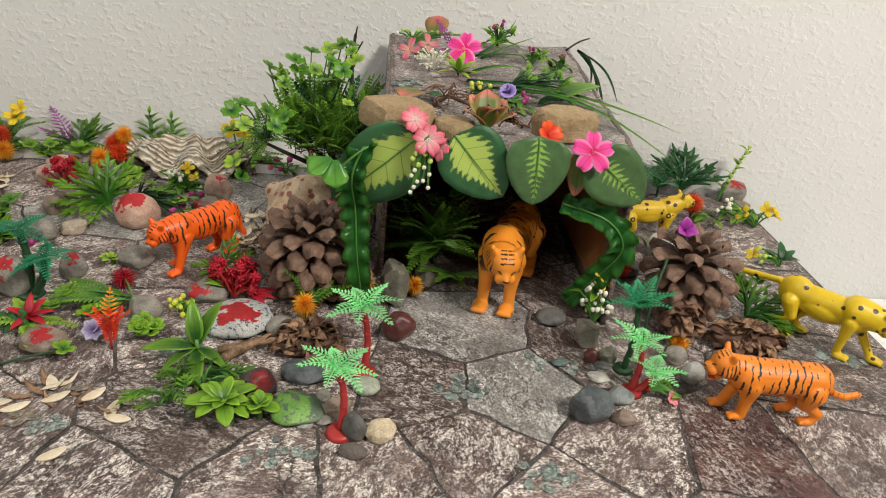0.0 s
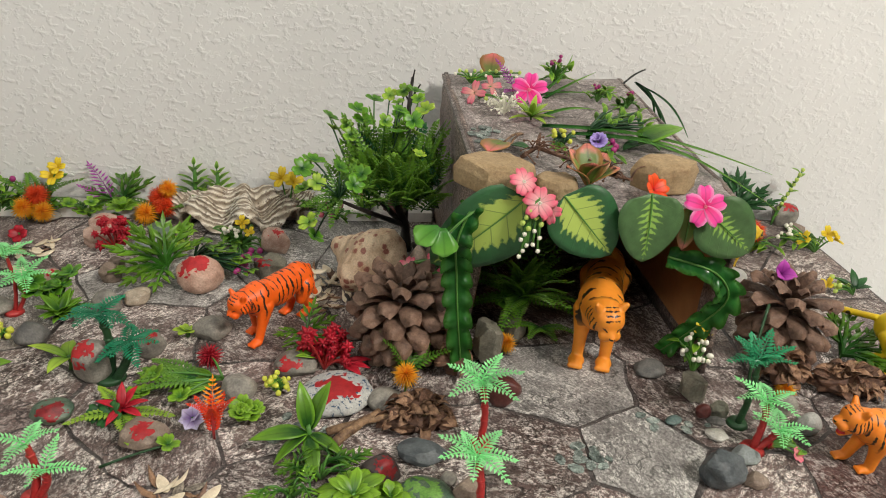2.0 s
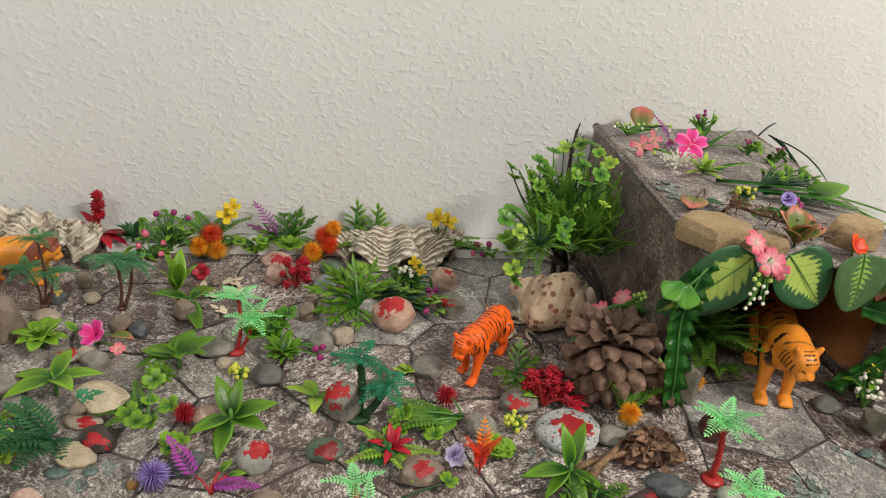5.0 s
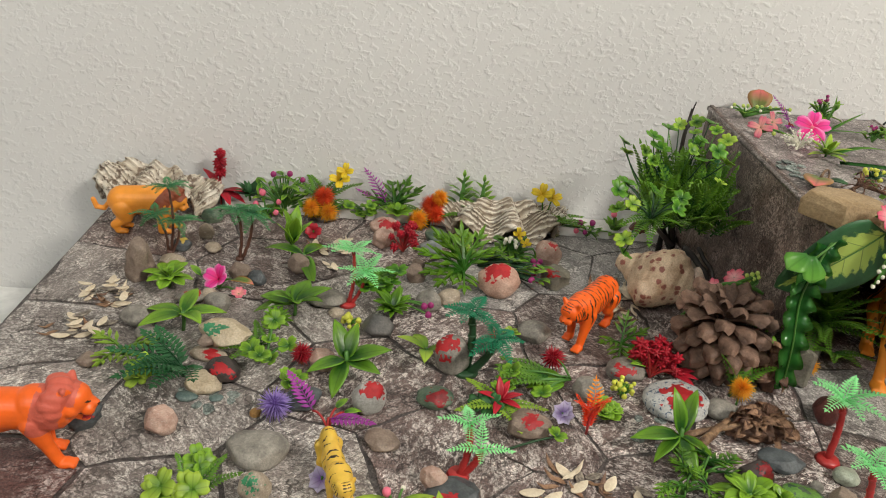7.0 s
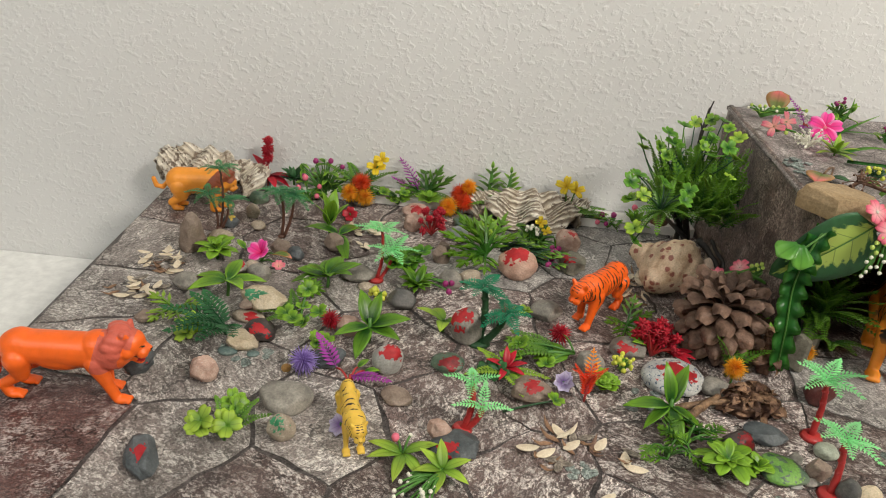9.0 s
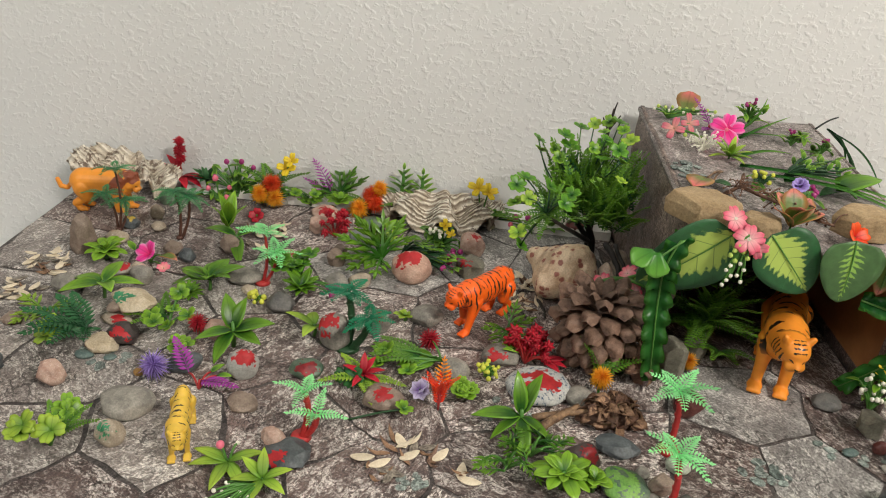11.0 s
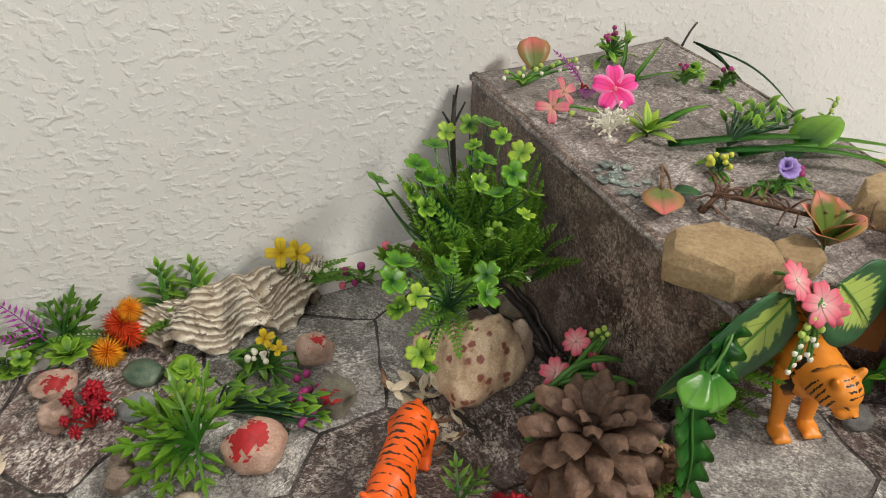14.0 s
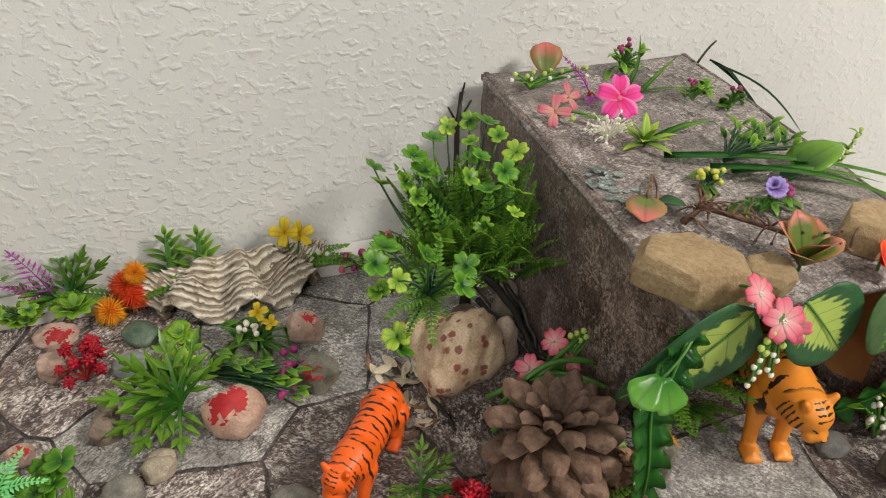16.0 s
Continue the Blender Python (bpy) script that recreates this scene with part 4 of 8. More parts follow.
stone(-0.254, 0.699, 20, 17, 12, -1, "tan", "")
stone(-0.275, 0.677, 24, 20, 23, -18, "grey", "")
stone(-0.147, 0.789, 27, 23, 32, 10, "pink", "redspot")
stone(-0.147, 0.741, 42, 36, 26, -10, "block", "redspot")
stone(-0.386, 0.860, 28, 24, 12, 19, "grey", "")
stone(-0.400, 0.734, 23, 19, 21, -11, "brown", "")
stone(-0.336, 0.727, 18, 15, 16, 3, "pink", "red")
stone(-0.409, 0.878, 23, 19, 15, -5, "tan", "")
stone(-0.053, 0.471, 25, 22, 23, 6, "dark", "reddark")
stone(-0.026, 0.491, 34, 21, 14, -15, "slate", "")
stone(-0.026, 0.453, 35, 30, 14, -16, "green", "ochre")
stone(-0.010, 0.468, 11, 10, 10, 12, "grey", "")
stone(0.001, 0.455, 19, 16, 17, 13, "brown", "")
stone(-0.007, 0.446, 15, 8, 6, 3, "grey", "")
stone(-0.018, 0.441, 11, 6, 4, 21, "lgrey", "")
stone(0.013, 0.433, 16, 13, 23, -15, "dgrey", "")
stone(0.029, 0.434, 20, 17, 15, 18, "cream", "")
stone(0.013, 0.417, 18, 11, 9, -17, "dbrown", "")
stone(0.018, 0.480, 19, 16, 12, 23, "mint", "")
stone(0.040, 0.549, 26, 22, 25, 6, "redbrown", "")
stone(0.064, 0.632, 30, 24, 26, 5, "block", "")
stone(-0.047, 0.547, 26, 22, 15, 24, "grey", "")
stone(0.165, 0.580, 26, 22, 13, 14, "dgrey", "")
stone(0.187, 0.549, 30, 26, 28, 34, "block", "")
stone(0.186, 0.526, 11, 9, 14, -22, "redbrown", "")
stone(0.199, 0.528, 15, 12, 15, -7, "olive", "")
stone(0.194, 0.519, 14, 9, 5, -21, "dgrey", "")
stone(0.187, 0.503, 16, 13, 8, -15, "white", "")
stone(0.170, 0.461, 29, 25, 29, -14, "slate", "")
stone(0.197, 0.480, 21, 18, 11, 18, "slatel", "")
stone(0.193, 0.457, 15, 13, 11, -19, "brown", "")
stone(0.253, 0.531, 20, 17, 15, -10, "grey", "")
stone(0.258, 0.507, 18, 16, 18, -0, "lgrey", "")
stone(0.162, 0.521, 14, 9, 5, 17, "teal", "")
stone(0.436, 0.869, 35, 30, 30, 23, "grey", "red")
stone(0.439, 0.847, 22, 19, 11, 10, "brown", "")

stone(-0.275, 0.683, 18, 15, 16, 2, "brown", "")
stone(-0.256, 0.692, 23, 19, 13, 10, "tan", "")
stone(-0.120, 0.588, 18, 15, 14, -22, "grey", "")
stone(-0.521, 0.703, 29, 25, 12, 9, "tan", "")
stone(-0.504, 0.605, 21, 18, 12, -7, "grey", "")
stone(-0.287, 0.729, 18, 16, 23, 4, "brown", "")
stone(-0.034, 0.752, 30, 26, 42, 8, "brown", "")
stone(-0.010, 0.728, 22, 20, 44, -20, "shellpink", "")
stone(-0.026, 0.871, 24, 21, 26, 8, "redbrown", "")
stone(0.013, 0.775, 22, 19, 37, 1, "tan", "")
stone(0.296, 0.714, 28, 24, 29, 3, "lgrey", "")
stone(0.253, 0.669, 26, 22, 21, -15, "dgrey", "")

# the large grey block beside the cave mouth
stone(0.036, 0.600, 34, 34, 50, 24, "block")


def broken_rock(x, y, z, dims, turn, seed, sides=6):
    """A flat, sharp-edged lump of broken sandstone: a skewed prism with worn edges and rough faces."""
    r = random.Random(seed)
    w, d, h = dims
    bm = bmesh.new()
    pts = []
    for k in range(sides):
        a = 2 * math.pi * (k + r.uniform(-0.22, 0.22)) / sides
        q = r.uniform(0.84, 1.08)
        for lift, inset in ((0, 1.0), (h * 0.62, r.uniform(0.96, 1.08)), (h * r.uniform(0.90, 1.08), r.uniform(0.84, 0.96))):
            pts.append(bm.verts.new((math.cos(a) * q * inset * w / 2, math.sin(a) * q * inset * d / 2, lift)))
    hull = bmesh.ops.convex_hull(bm, input=pts)
    loose = {v for v in hull["geom_interior"] + hull["geom_unused"] if isinstance(v, bmesh.types.BMVert)}
    bmesh.ops.delete(bm, geom=list(loose), context="VERTS")
    bmesh.ops.dissolve_limit(bm, angle_limit=radians(9), verts=bm.verts[:], edges=bm.edges[:])
    bmesh.ops.bevel(bm, geom=bm.edges[:], offset=0.0012, segments=2, profile=0.6, affect="EDGES")
    bmesh.ops.triangulate(bm, faces=bm.faces[:])
    for turns in range(2):
        bmesh.ops.subdivide_edges(bm, edges=[e for e in bm.edges if e.calc_length() > 0.004], cuts=1, use_grid_fill=True)
    bmesh.ops.triangulate(bm, faces=bm.faces[:])
    for v in bm.verts:
        v.co += noise.noise_vector(v.co * 130 + Vector((seed, 0, 0))) * 0.0009 + noise.noise_vector(v.co * 420) * 0.0003
        v.co.z = max(0, v.co.z)
    ob = new("stone", to_mesh(bm, "stone", MAT["sand"]))
    ob.data.set_sharp_from_angle(angle=radians(24))
    ob.matrix_world = pose(x, y, z, 0, 0, turn)
    return tagged(ob, "flat sandy-brown broken rock lying on the cave roof", "stone", "stones")


broken_rock(0.030, 0.609, roof_z(0.606), (0.068, 0.050, 0.019), 118, 4)
broken_rock(0.070, 0.595, roof_z(0.594), (0.036, 0.028, 0.013), 10, 8, 7)
broken_rock(0.159, 0.609, roof_z(0.610), (0.050, 0.040, 0.021), 8, 11)

# ---- toy cats ----
def blob(bm, p, q, r0, r1, n=6):
    p, q = Vector(p), Vector(q)
    for i in range(n + 1):
        r = r0 + (r1 - r0) * i / n
        ball(bm, p.lerp(q, i / n), r, 3 if r > 0.1 else 2)


def moulded(bm, voxel, rounds=4):
    """The shapes melted into one skin."""
    me = bpy.data.meshes.new("raw")
    bm.to_mesh(me)
    bm.free()
    tmp = new("raw", me)
    r = tmp.modifiers.new("skin", "REMESH")
    r.mode, r.voxel_size, r.use_smooth_shade = "VOXEL", voxel, True
    s = tmp.modifiers.new("soft", "SMOOTH")
    s.factor, s.iterations = 0.5, rounds
    out = bpy.data.meshes.new_from_object(tmp.evaluated_get(bpy.context.evaluated_depsgraph_get()))
    bpy.data.objects.remove(tmp)
    bpy.data.meshes.remove(me)
    return out


def toy_cat(name, place, az, s, mat, label, group, head=(0, 0), legs=(0.06, -0.08, -0.06, 0.08), tail=((-0.5, 0, 0.56), (-0.68, 0, 0.44), (-0.8, 0, 0.42)), mane="", long=0.86, neck_up=0.0, slim=1.0, mouth=False, size=0.9, stance=0.105):
    """A standing toy cat that faces +x: s is its length unit, legs the fore-and-aft steps of the four feet, head its turn and nod."""
    bm = bmesh.new()
    L = long
    blob(bm, (-0.40 * L, 0, 0.50), (0.36 * L, 0, 0.50), 0.160 * slim, 0.170 * slim, 26)
    ball(bm, (0.34 * L, 0, 0.50), 0.205, 3, (0.85, 0.85 * slim, 1.0))
    ball(bm, (-0.36 * L, 0, 0.49), 0.200, 3, (0.95, 0.82 * slim, 0.95))
    ball(bm, (-0.02, 0, 0.43), 0.19, 3, (1.5, 0.8, 0.75))
    neck = Vector((0.38 * L, 0, 0.56))
    turn = Matrix.Translation(neck) @ pose(0, 0, 0, 0, -head[1], head[0])
    up = neck_up

    def h(x, y, z):
        return turn @ (Vector((x, y, z + up * max(0, min(1, x / 0.2)))) * size)

    blob(bm, neck - Vector((0.05, 0, 0.02)), h(0.18, 0, 0.07), 0.165, 0.13)
    ball(bm, h(0.225, 0, 0.105), 0.126 * size, 3, (1.0, 1.04, 0.98))
    for sd in (-1, 1):
        ball(bm, h(0.225, sd * 0.080, 0.050), 0.074 * size, 2)
        ball(bm, h(0.345, sd * 0.040, 0.050), 0.056 * size, 2)
        blob(bm, h(0.175, sd * 0.088, 0.18), h(0.160, sd * 0.122, 0.232), 0.042 * size, 0.028 * size, 3)
        ball(bm, h(0.295, sd * 0.055, 0.142), 0.030 * size, 2)
    blob(bm, h(0.27, 0, 0.09), h(0.350, 0, 0.075), 0.086 * size, 0.058 * size, 4)
    ball(bm, h(0.393, 0, 0.092), 0.026 * size, 2, (1, 1.3, 1))
    blob(bm, h(0.27, 0, 0.02 - 0.03 * mouth), h(0.335, 0, 0.000 - 0.055 * mouth), 0.07 * size, 0.044 * size, 4)
    if mane:
        for k in range(14):
            a = 2 * math.pi * k / 14
            ball(bm, h(0.11 + 0.02 * math.sin(k * 5), 0.135 * math.sin(a), 0.055 + 0.145 * math.cos(a)), 0.07, 2, (1.5, 1, 1))
        ball(bm, h(0.08, 0, -0.02), 0.2, 2)
    for k, (x0, sd, step) in enumerate(((0.33 * L, 1, legs[0]), (0.33 * L, -1, legs[1]), (-0.37 * L, 1, legs[2]), (-0.37 * L, -1, legs[3]))):
        y = sd * stance
        if k < 2:
            blob(bm, (x0, y, 0.44), (x0 + step * 0.5, y, 0.24), 0.10 * slim, 0.062 * slim, 10)
            blob(bm, (x0 + step * 0.5, y, 0.24), (x0 + step, y, 0.06), 0.060 * slim, 0.050 * slim, 10)
        else:
            blob(bm, (x0, y, 0.42), (x0 + 0.07 + step * 0.5, y, 0.26), 0.122 * slim, 0.072 * slim)
            blob(bm, (x0 + 0.07 + step * 0.5, y, 0.26), (x0 - 0.06 + step, y, 0.14), 0.064 * slim, 0.050 * slim)
            blob(bm, (x0 - 0.06 + step, y, 0.14), (x0 - 0.01 + step, y, 0.05), 0.052, 0.054)
        fx = x0 + step + (0.0 if k < 2 else -0.01)
        ball(bm, (fx + 0.045, y, 0.042), 0.062, 2, (1.35, 1.05, 0.72))
        for t in (-0.035, 0, 0.035):
            ball(bm, (fx + 0.115, y + t, 0.036), 0.026, 2)
    for a, b in zip(tail, tail[1:]):
        blob(bm, a, b, 0.042, 0.038, 5)
    bmesh.ops.scale(bm, vec=(s, s, s), verts=bm.verts[:])
    me = moulded(bm, s * 0.0085, 9)
    low = min(v.co.z for v in me.vertices)
    me.transform(Matrix.Translation((0, 0, -low)))
    me.shade_smooth()
    me.materials.append(mat)
    if mane:
        me.materials.append(MAT[mane])
        n0 = turn @ Vector((0.02, 0, 0))
        ax = (turn.to_3x3() @ Vector((1, 0, 0))).normalized()
        for p in me.polygons:
            q = Vector(p.center) / s + Vector((0, 0, low / s))
            along = (q - n0).dot(ax)
            r = ((q - n0) - ax * along).length
            if -0.06 < along < 0.24 and (r > 0.17 or along < 0.14) and q.z > 0.36 + 0.1 * max(0, 0.05 - along) and noise.noise(q * 9) > -0.55:
                p.material_index = 1
    me.materials.append(MAT["toy_ink"])
    me.materials.append(MAT["p_red"])
    slot = len(me.materials) - 2
    back = turn.inverted()
    for p in me.polygons:
        q = back @ (Vector(p.center) / s + Vector((0, 0, low / s))) / size
        x, y, z = q.x, abs(q.y), q.z
        if not (0.08 < x < 0.46 and y < 0.17 and -0.12 < z < 0.28):
            continue
        eye = x > 0.25 and ((y - 0.056) / 0.021) ** 2 + ((z - 0.128 - 0.2 * (y - 0.056)) / 0.0085) ** 2 < 1
        nose = x > 0.36 and y < 0.024 and 0.082 < z < 0.104
        lips = x > 0.27 and y < 0.075 and abs(z - 0.026 + 0.35 * y) < 0.0045
        brow = name == "tiger_figure" and z > 0.135 and 0.004 < y < 0.056 and 0.17 < x < 0.30 and math.sin(x * 2 * math.pi / 0.042 + y * 30) > 0.42
        cheek = name == "tiger_figure" and y > 0.080 and -0.04 < z < 0.13 and 0.11 < x < 0.29 and math.sin(x * 2 * math.pi / 0.040 + z * 34) > 0.52
        if mouth and x > 0.28 and y < 0.05 and -0.05 < z < 0.018:
            p.material_index = slot + 1
        elif eye or nose or lips or brow or cheek:
            p.material_index = slot
    ob = new(name, me)
    ob.matrix_world = pose(*place, 0, 0, az)
    return tagged(ob, label, name.replace("_", " "), group)


MAT["toy_ink"] = plain("toy_ink", (0.02, 0.013, 0.009), 0.4)
MAT["mane_red"] = plain("reddish_mane", (0.62, 0.12, 0.075), 0.5, 0.6, 300)
MAT["mane_brown"] = plain("brown_mane", (0.24, 0.06, 0.025), 0.5, 0.5, 400)
ORANGE, AMBER, INK = (0.94, 0.135, 0.008), (0.90, 0.31, 0.03), (0.02, 0.012, 0.008)
CATS = "toy wild animals"
toy_cat("tiger_figure", (-0.132, 0.655, 0), 232, 0.072, stripe_mat("tiger_orange", ORANGE, INK, 0.072, 0.34, freq=84), "bright orange plastic toy tiger with black stripes, walking", CATS, (-8, -30), (0.12, -0.06, -0.02, 0.06), ((-0.52, 0, 0.55), (-0.60, -0.03, 0.4), (-0.64, -0.05, 0.2), (-0.70, -0.05, 0.1)), long=0.92)
toy_cat("tiger_figure", (0.133, 0.627, 0), 248, 0.107, stripe_mat("tiger_amber", AMBER, INK, 0.110, 0.27, freq=66, head_x=0.44, low=0.26), "amber plastic toy tiger with thin stripes in the cave mouth", CATS, (22, -33), (0.02, 0.05, -0.06, 0.08), ((-0.50, 0, 0.55), (-0.62, 0.03, 0.42), (-0.66, 0.04, 0.25)), long=0.88, size=0.86, slim=0.9, stance=0.100)
toy_cat("tiger_figure", (0.300, 0.470, 0), 176, 0.066, stripe_mat("tiger_roaring", (0.84, 0.24, 0.018), INK, 0.066, 0.30, freq=84, head_x=0.50), "orange plastic toy tiger roaring with its mouth open", CATS, (0, -10), (0.02, 0.16, -0.06, 0.10), ((-0.50, 0, 0.5), (-0.60, 0, 0.36), (-0.76, -0.02, 0.30), (-0.90, -0.03, 0.34)), long=0.94, mouth=True, slim=1.16, size=1.06)
toy_cat("cheetah_figure", (0.384, 0.566, 0), -46, 0.077, spot_mat("cheetah_yellow", (0.76, 0.53, 0.015), (0.05, 0.03, 0.012), 0.077, 7.0, 0.17), "glossy yellow plastic toy cheetah with dark spots, stalking", CATS, (10, -34), (0.24, -0.04, 0.10, -0.02), ((-0.50, 0, 0.55), (-0.70, 0.05, 0.50), (-0.92, 0.08, 0.46)), long=0.88, slim=0.8)
toy_cat("cheetah_figure", (0.292, 0.748, 0), 10, 0.066, spot_mat("leopard_yellow", (0.72, 0.48, 0.02), (0.04, 0.025, 0.012), 0.066, 8.0, 0.3, True), "small yellow plastic toy leopard with ringed spots", CATS, (-12, 6), (0.06, -0.06, -0.05, 0.05), ((-0.46, 0, 0.52), (-0.62, 0, 0.4)), slim=0.9, long=0.95)
toy_cat("lion_figure", (-0.549, 0.462, 0), 4, 0.078, plain("lion_orange", (0.90, 0.14, 0.012), 0.42, 0.15), "bright orange plastic toy lion with a reddish mane, mouth open", CATS, (2, -14), (0.02, 0.16, -0.06, -0.10), ((-0.50, 0, 0.5), (-0.58, 0, 0.36), (-0.62, 0, 0.2)), mane="mane_red", long=0.98, mouth=True, size=1.02)
toy_cat("lion_figure", (-0.564, 0.797, 0), 8, 0.068, plain("lion_tan", (0.78, 0.29, 0.03), 0.45, 0.15), "tan-orange plastic toy lion with a brown mane", CATS, (-22, -30), (0.10, -0.02, -0.05, -0.08), ((-0.46, 0, 0.5), (-0.58, 0, 0.36), (-0.68, 0, 0.38), (-0.72, 0, 0.5)), mane="mane_brown", long=0.78, slim=1.34)
toy_cat("tiger_figure", (-0.340, 0.449, 0), -74, 0.049, stripe_mat("tiger_yellow", (0.80, 0.52, 0.07), INK, 0.049, 0.26, freq=56, low=0.40), "small yellow plastic toy tiger cub with short stripes", CATS, (6, -26), (0.02, 0.04, -0.06, 0.04), ((-0.48, 0, 0.52), (-0.56, 0, 0.46)), long=1.0, slim=0.74)


# ---- shells ----
def clam(place, turn, w, d, h, label, mat="clam", tilt=0.0):
    """Half a giant clam, hollow side down: deep folds and raised growth frills."""
    bm = bmesh.new()
    NA, NS = 170, 110
    phase = {}
    uv = bm.loops.layers.uv.verify()
    grid = []
    for i in range(NA + 1):
        a = -1 + 2 * i / NA
        row = []
        for j in range(NS + 1):
            s = j / NS
            th = a * radians(100) + 0.10 * noise.noise(Vector((a * 2, w * 31, 5)))
            fold = math.cos(a * math.pi * 4.2 + 0.9 * noise.noise(Vector((a * 2.2, w * 9, place[0] * 9))))
            fold = fold * (0.7 + 0.3 * noise.noise(Vector((a * 3, 1, place[0] * 5))))
            ring = s * 11.0 - 1.5 * fold * s + 0.9 * noise.noise(Vector((a * 4, s * 3, 2.0 + w)))
            frill = (ring % 1.0) ** 2.2 * (0.65 + 0.6 * noise.noise(Vector((a * 6, s * 6, place[0] * 7))))
            fade = min(1, 2.4 * s)
            # from a long hinge at the back out to a scalloped rim
            hinge = Vector((0.30 * a * w, 0.36 * d + 0.05 * d * math.cos(a * 3)))
            rim = Vector((math.sin(th) * 0.52 * w, -math.cos(th) * 0.66 * d + 0.30 * d)) * (1 + 0.12 * fold)
            out = (rim - hinge).normalized() * (0.0042 * frill * fade)
            p = hinge.lerp(rim, s) + out
            dome = (1 - s ** 2.6) ** 0.62 * (0.62 + 0.38 * math.sin(math.pi * min(1, 0.25 + s * 1.6))) * (1 - 0.28 * abs(a) ** 2.5)
            z = h * (dome * 0.66 + 0.52 * (fold + 0.35) * s ** 1.1 * (1.25 - 0.6 * s)) + 0.0050 * frill * fade
            jag = noise.noise_vector(Vector((p.x * 190, p.y * 190, 1.0))) * 0.0017 + noise.noise_vector(Vector((p.x * 60, p.y * 60, 4.0))) * 0.0026
            vert = bm.verts.new(Vector((p.x, p.y, max(0, z))) + jag * fade)
            phase[vert] = frill if s > 0.05 else 1.0
            row.append(vert)
        grid.append(row)
    for i in range(NA):
        for j in range(NS):
            f = bm.faces.new((grid[i][j], grid[i][j + 1], grid[i + 1][j + 1], grid[i + 1][j]))
            for lp in f.loops:
                lp[uv].uv = (0.5, phase[lp.vert])
    bmesh.ops.recalc_face_normals(bm, faces=bm.faces[:])
    inner = [[bm.verts.new(v.co * 0.965 + Vector((0, 0, -0.0012))) for v in row] for row in grid]
    for i in range(NA):
        for j in range(NS):
            bm.faces.new((inner[i][j], inner[i + 1][j], inner[i + 1][j + 1], inner[i][j + 1]))
        bm.faces.new((grid[i][NS], inner[i][NS], inner[i + 1][NS], grid[i + 1][NS]))
        bm.faces.new((grid[i][0], grid[i + 1][0], inner[i + 1][0], inner[i][0]))
    ob = new("clam_shell", to_mesh(bm, "clam_shell", MAT[mat]))
    ob.matrix_world = pose(*place, tilt, 0, turn)
    return tagged(ob, label, "shell", "shells")


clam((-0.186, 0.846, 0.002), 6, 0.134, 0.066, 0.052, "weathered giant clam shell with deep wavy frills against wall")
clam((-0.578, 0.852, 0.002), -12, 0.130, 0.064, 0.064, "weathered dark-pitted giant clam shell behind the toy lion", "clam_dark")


def conch_mat():
    m, nt, b = tree_of("spotted_conch")
    co = coords(nt)
    col = ramp(nt, noise_at(nt, co, 60, 4), [(0.35, (0.50, 0.34, 0.21)), (0.62, (0.76, 0.60, 0.42))])
    cells = nt.nodes.new("ShaderNodeTexVoronoi")
    cells.inputs["Scale"].default_value = 135
    nt.links.new(mixed(nt, 0.004, co, noise_col(nt, co, 300), "ADD"), cells.inputs["Vector"])
    pick = nt.nodes.new("ShaderNodeSeparateColor")
    nt.links.new(cells.outputs[1], pick.inputs[0])
    spots = maths(nt, "MULTIPLY", ramp(nt, cells.outputs[0], [(0.30, 0.9), (0.46, 0)]), ramp(nt, pick.outputs[0], [(0.46, 0), (0.50, 1)]))
    col = mixed(nt, spots, col, (0.25, 0.055, 0.04))
    col = mixed(nt, 1.0, col, ramp(nt, noise_at(nt, co, 700, 4), [(0.3, 0.7), (0.7, 1.1)]), "MULTIPLY")
    nt.links.new(col, b.inputs["Base Color"])
    b.inputs["Roughness"].default_value = 0.5
    bump_in(nt, b, noise_at(nt, co, 350, 5), 0.5)
    return m


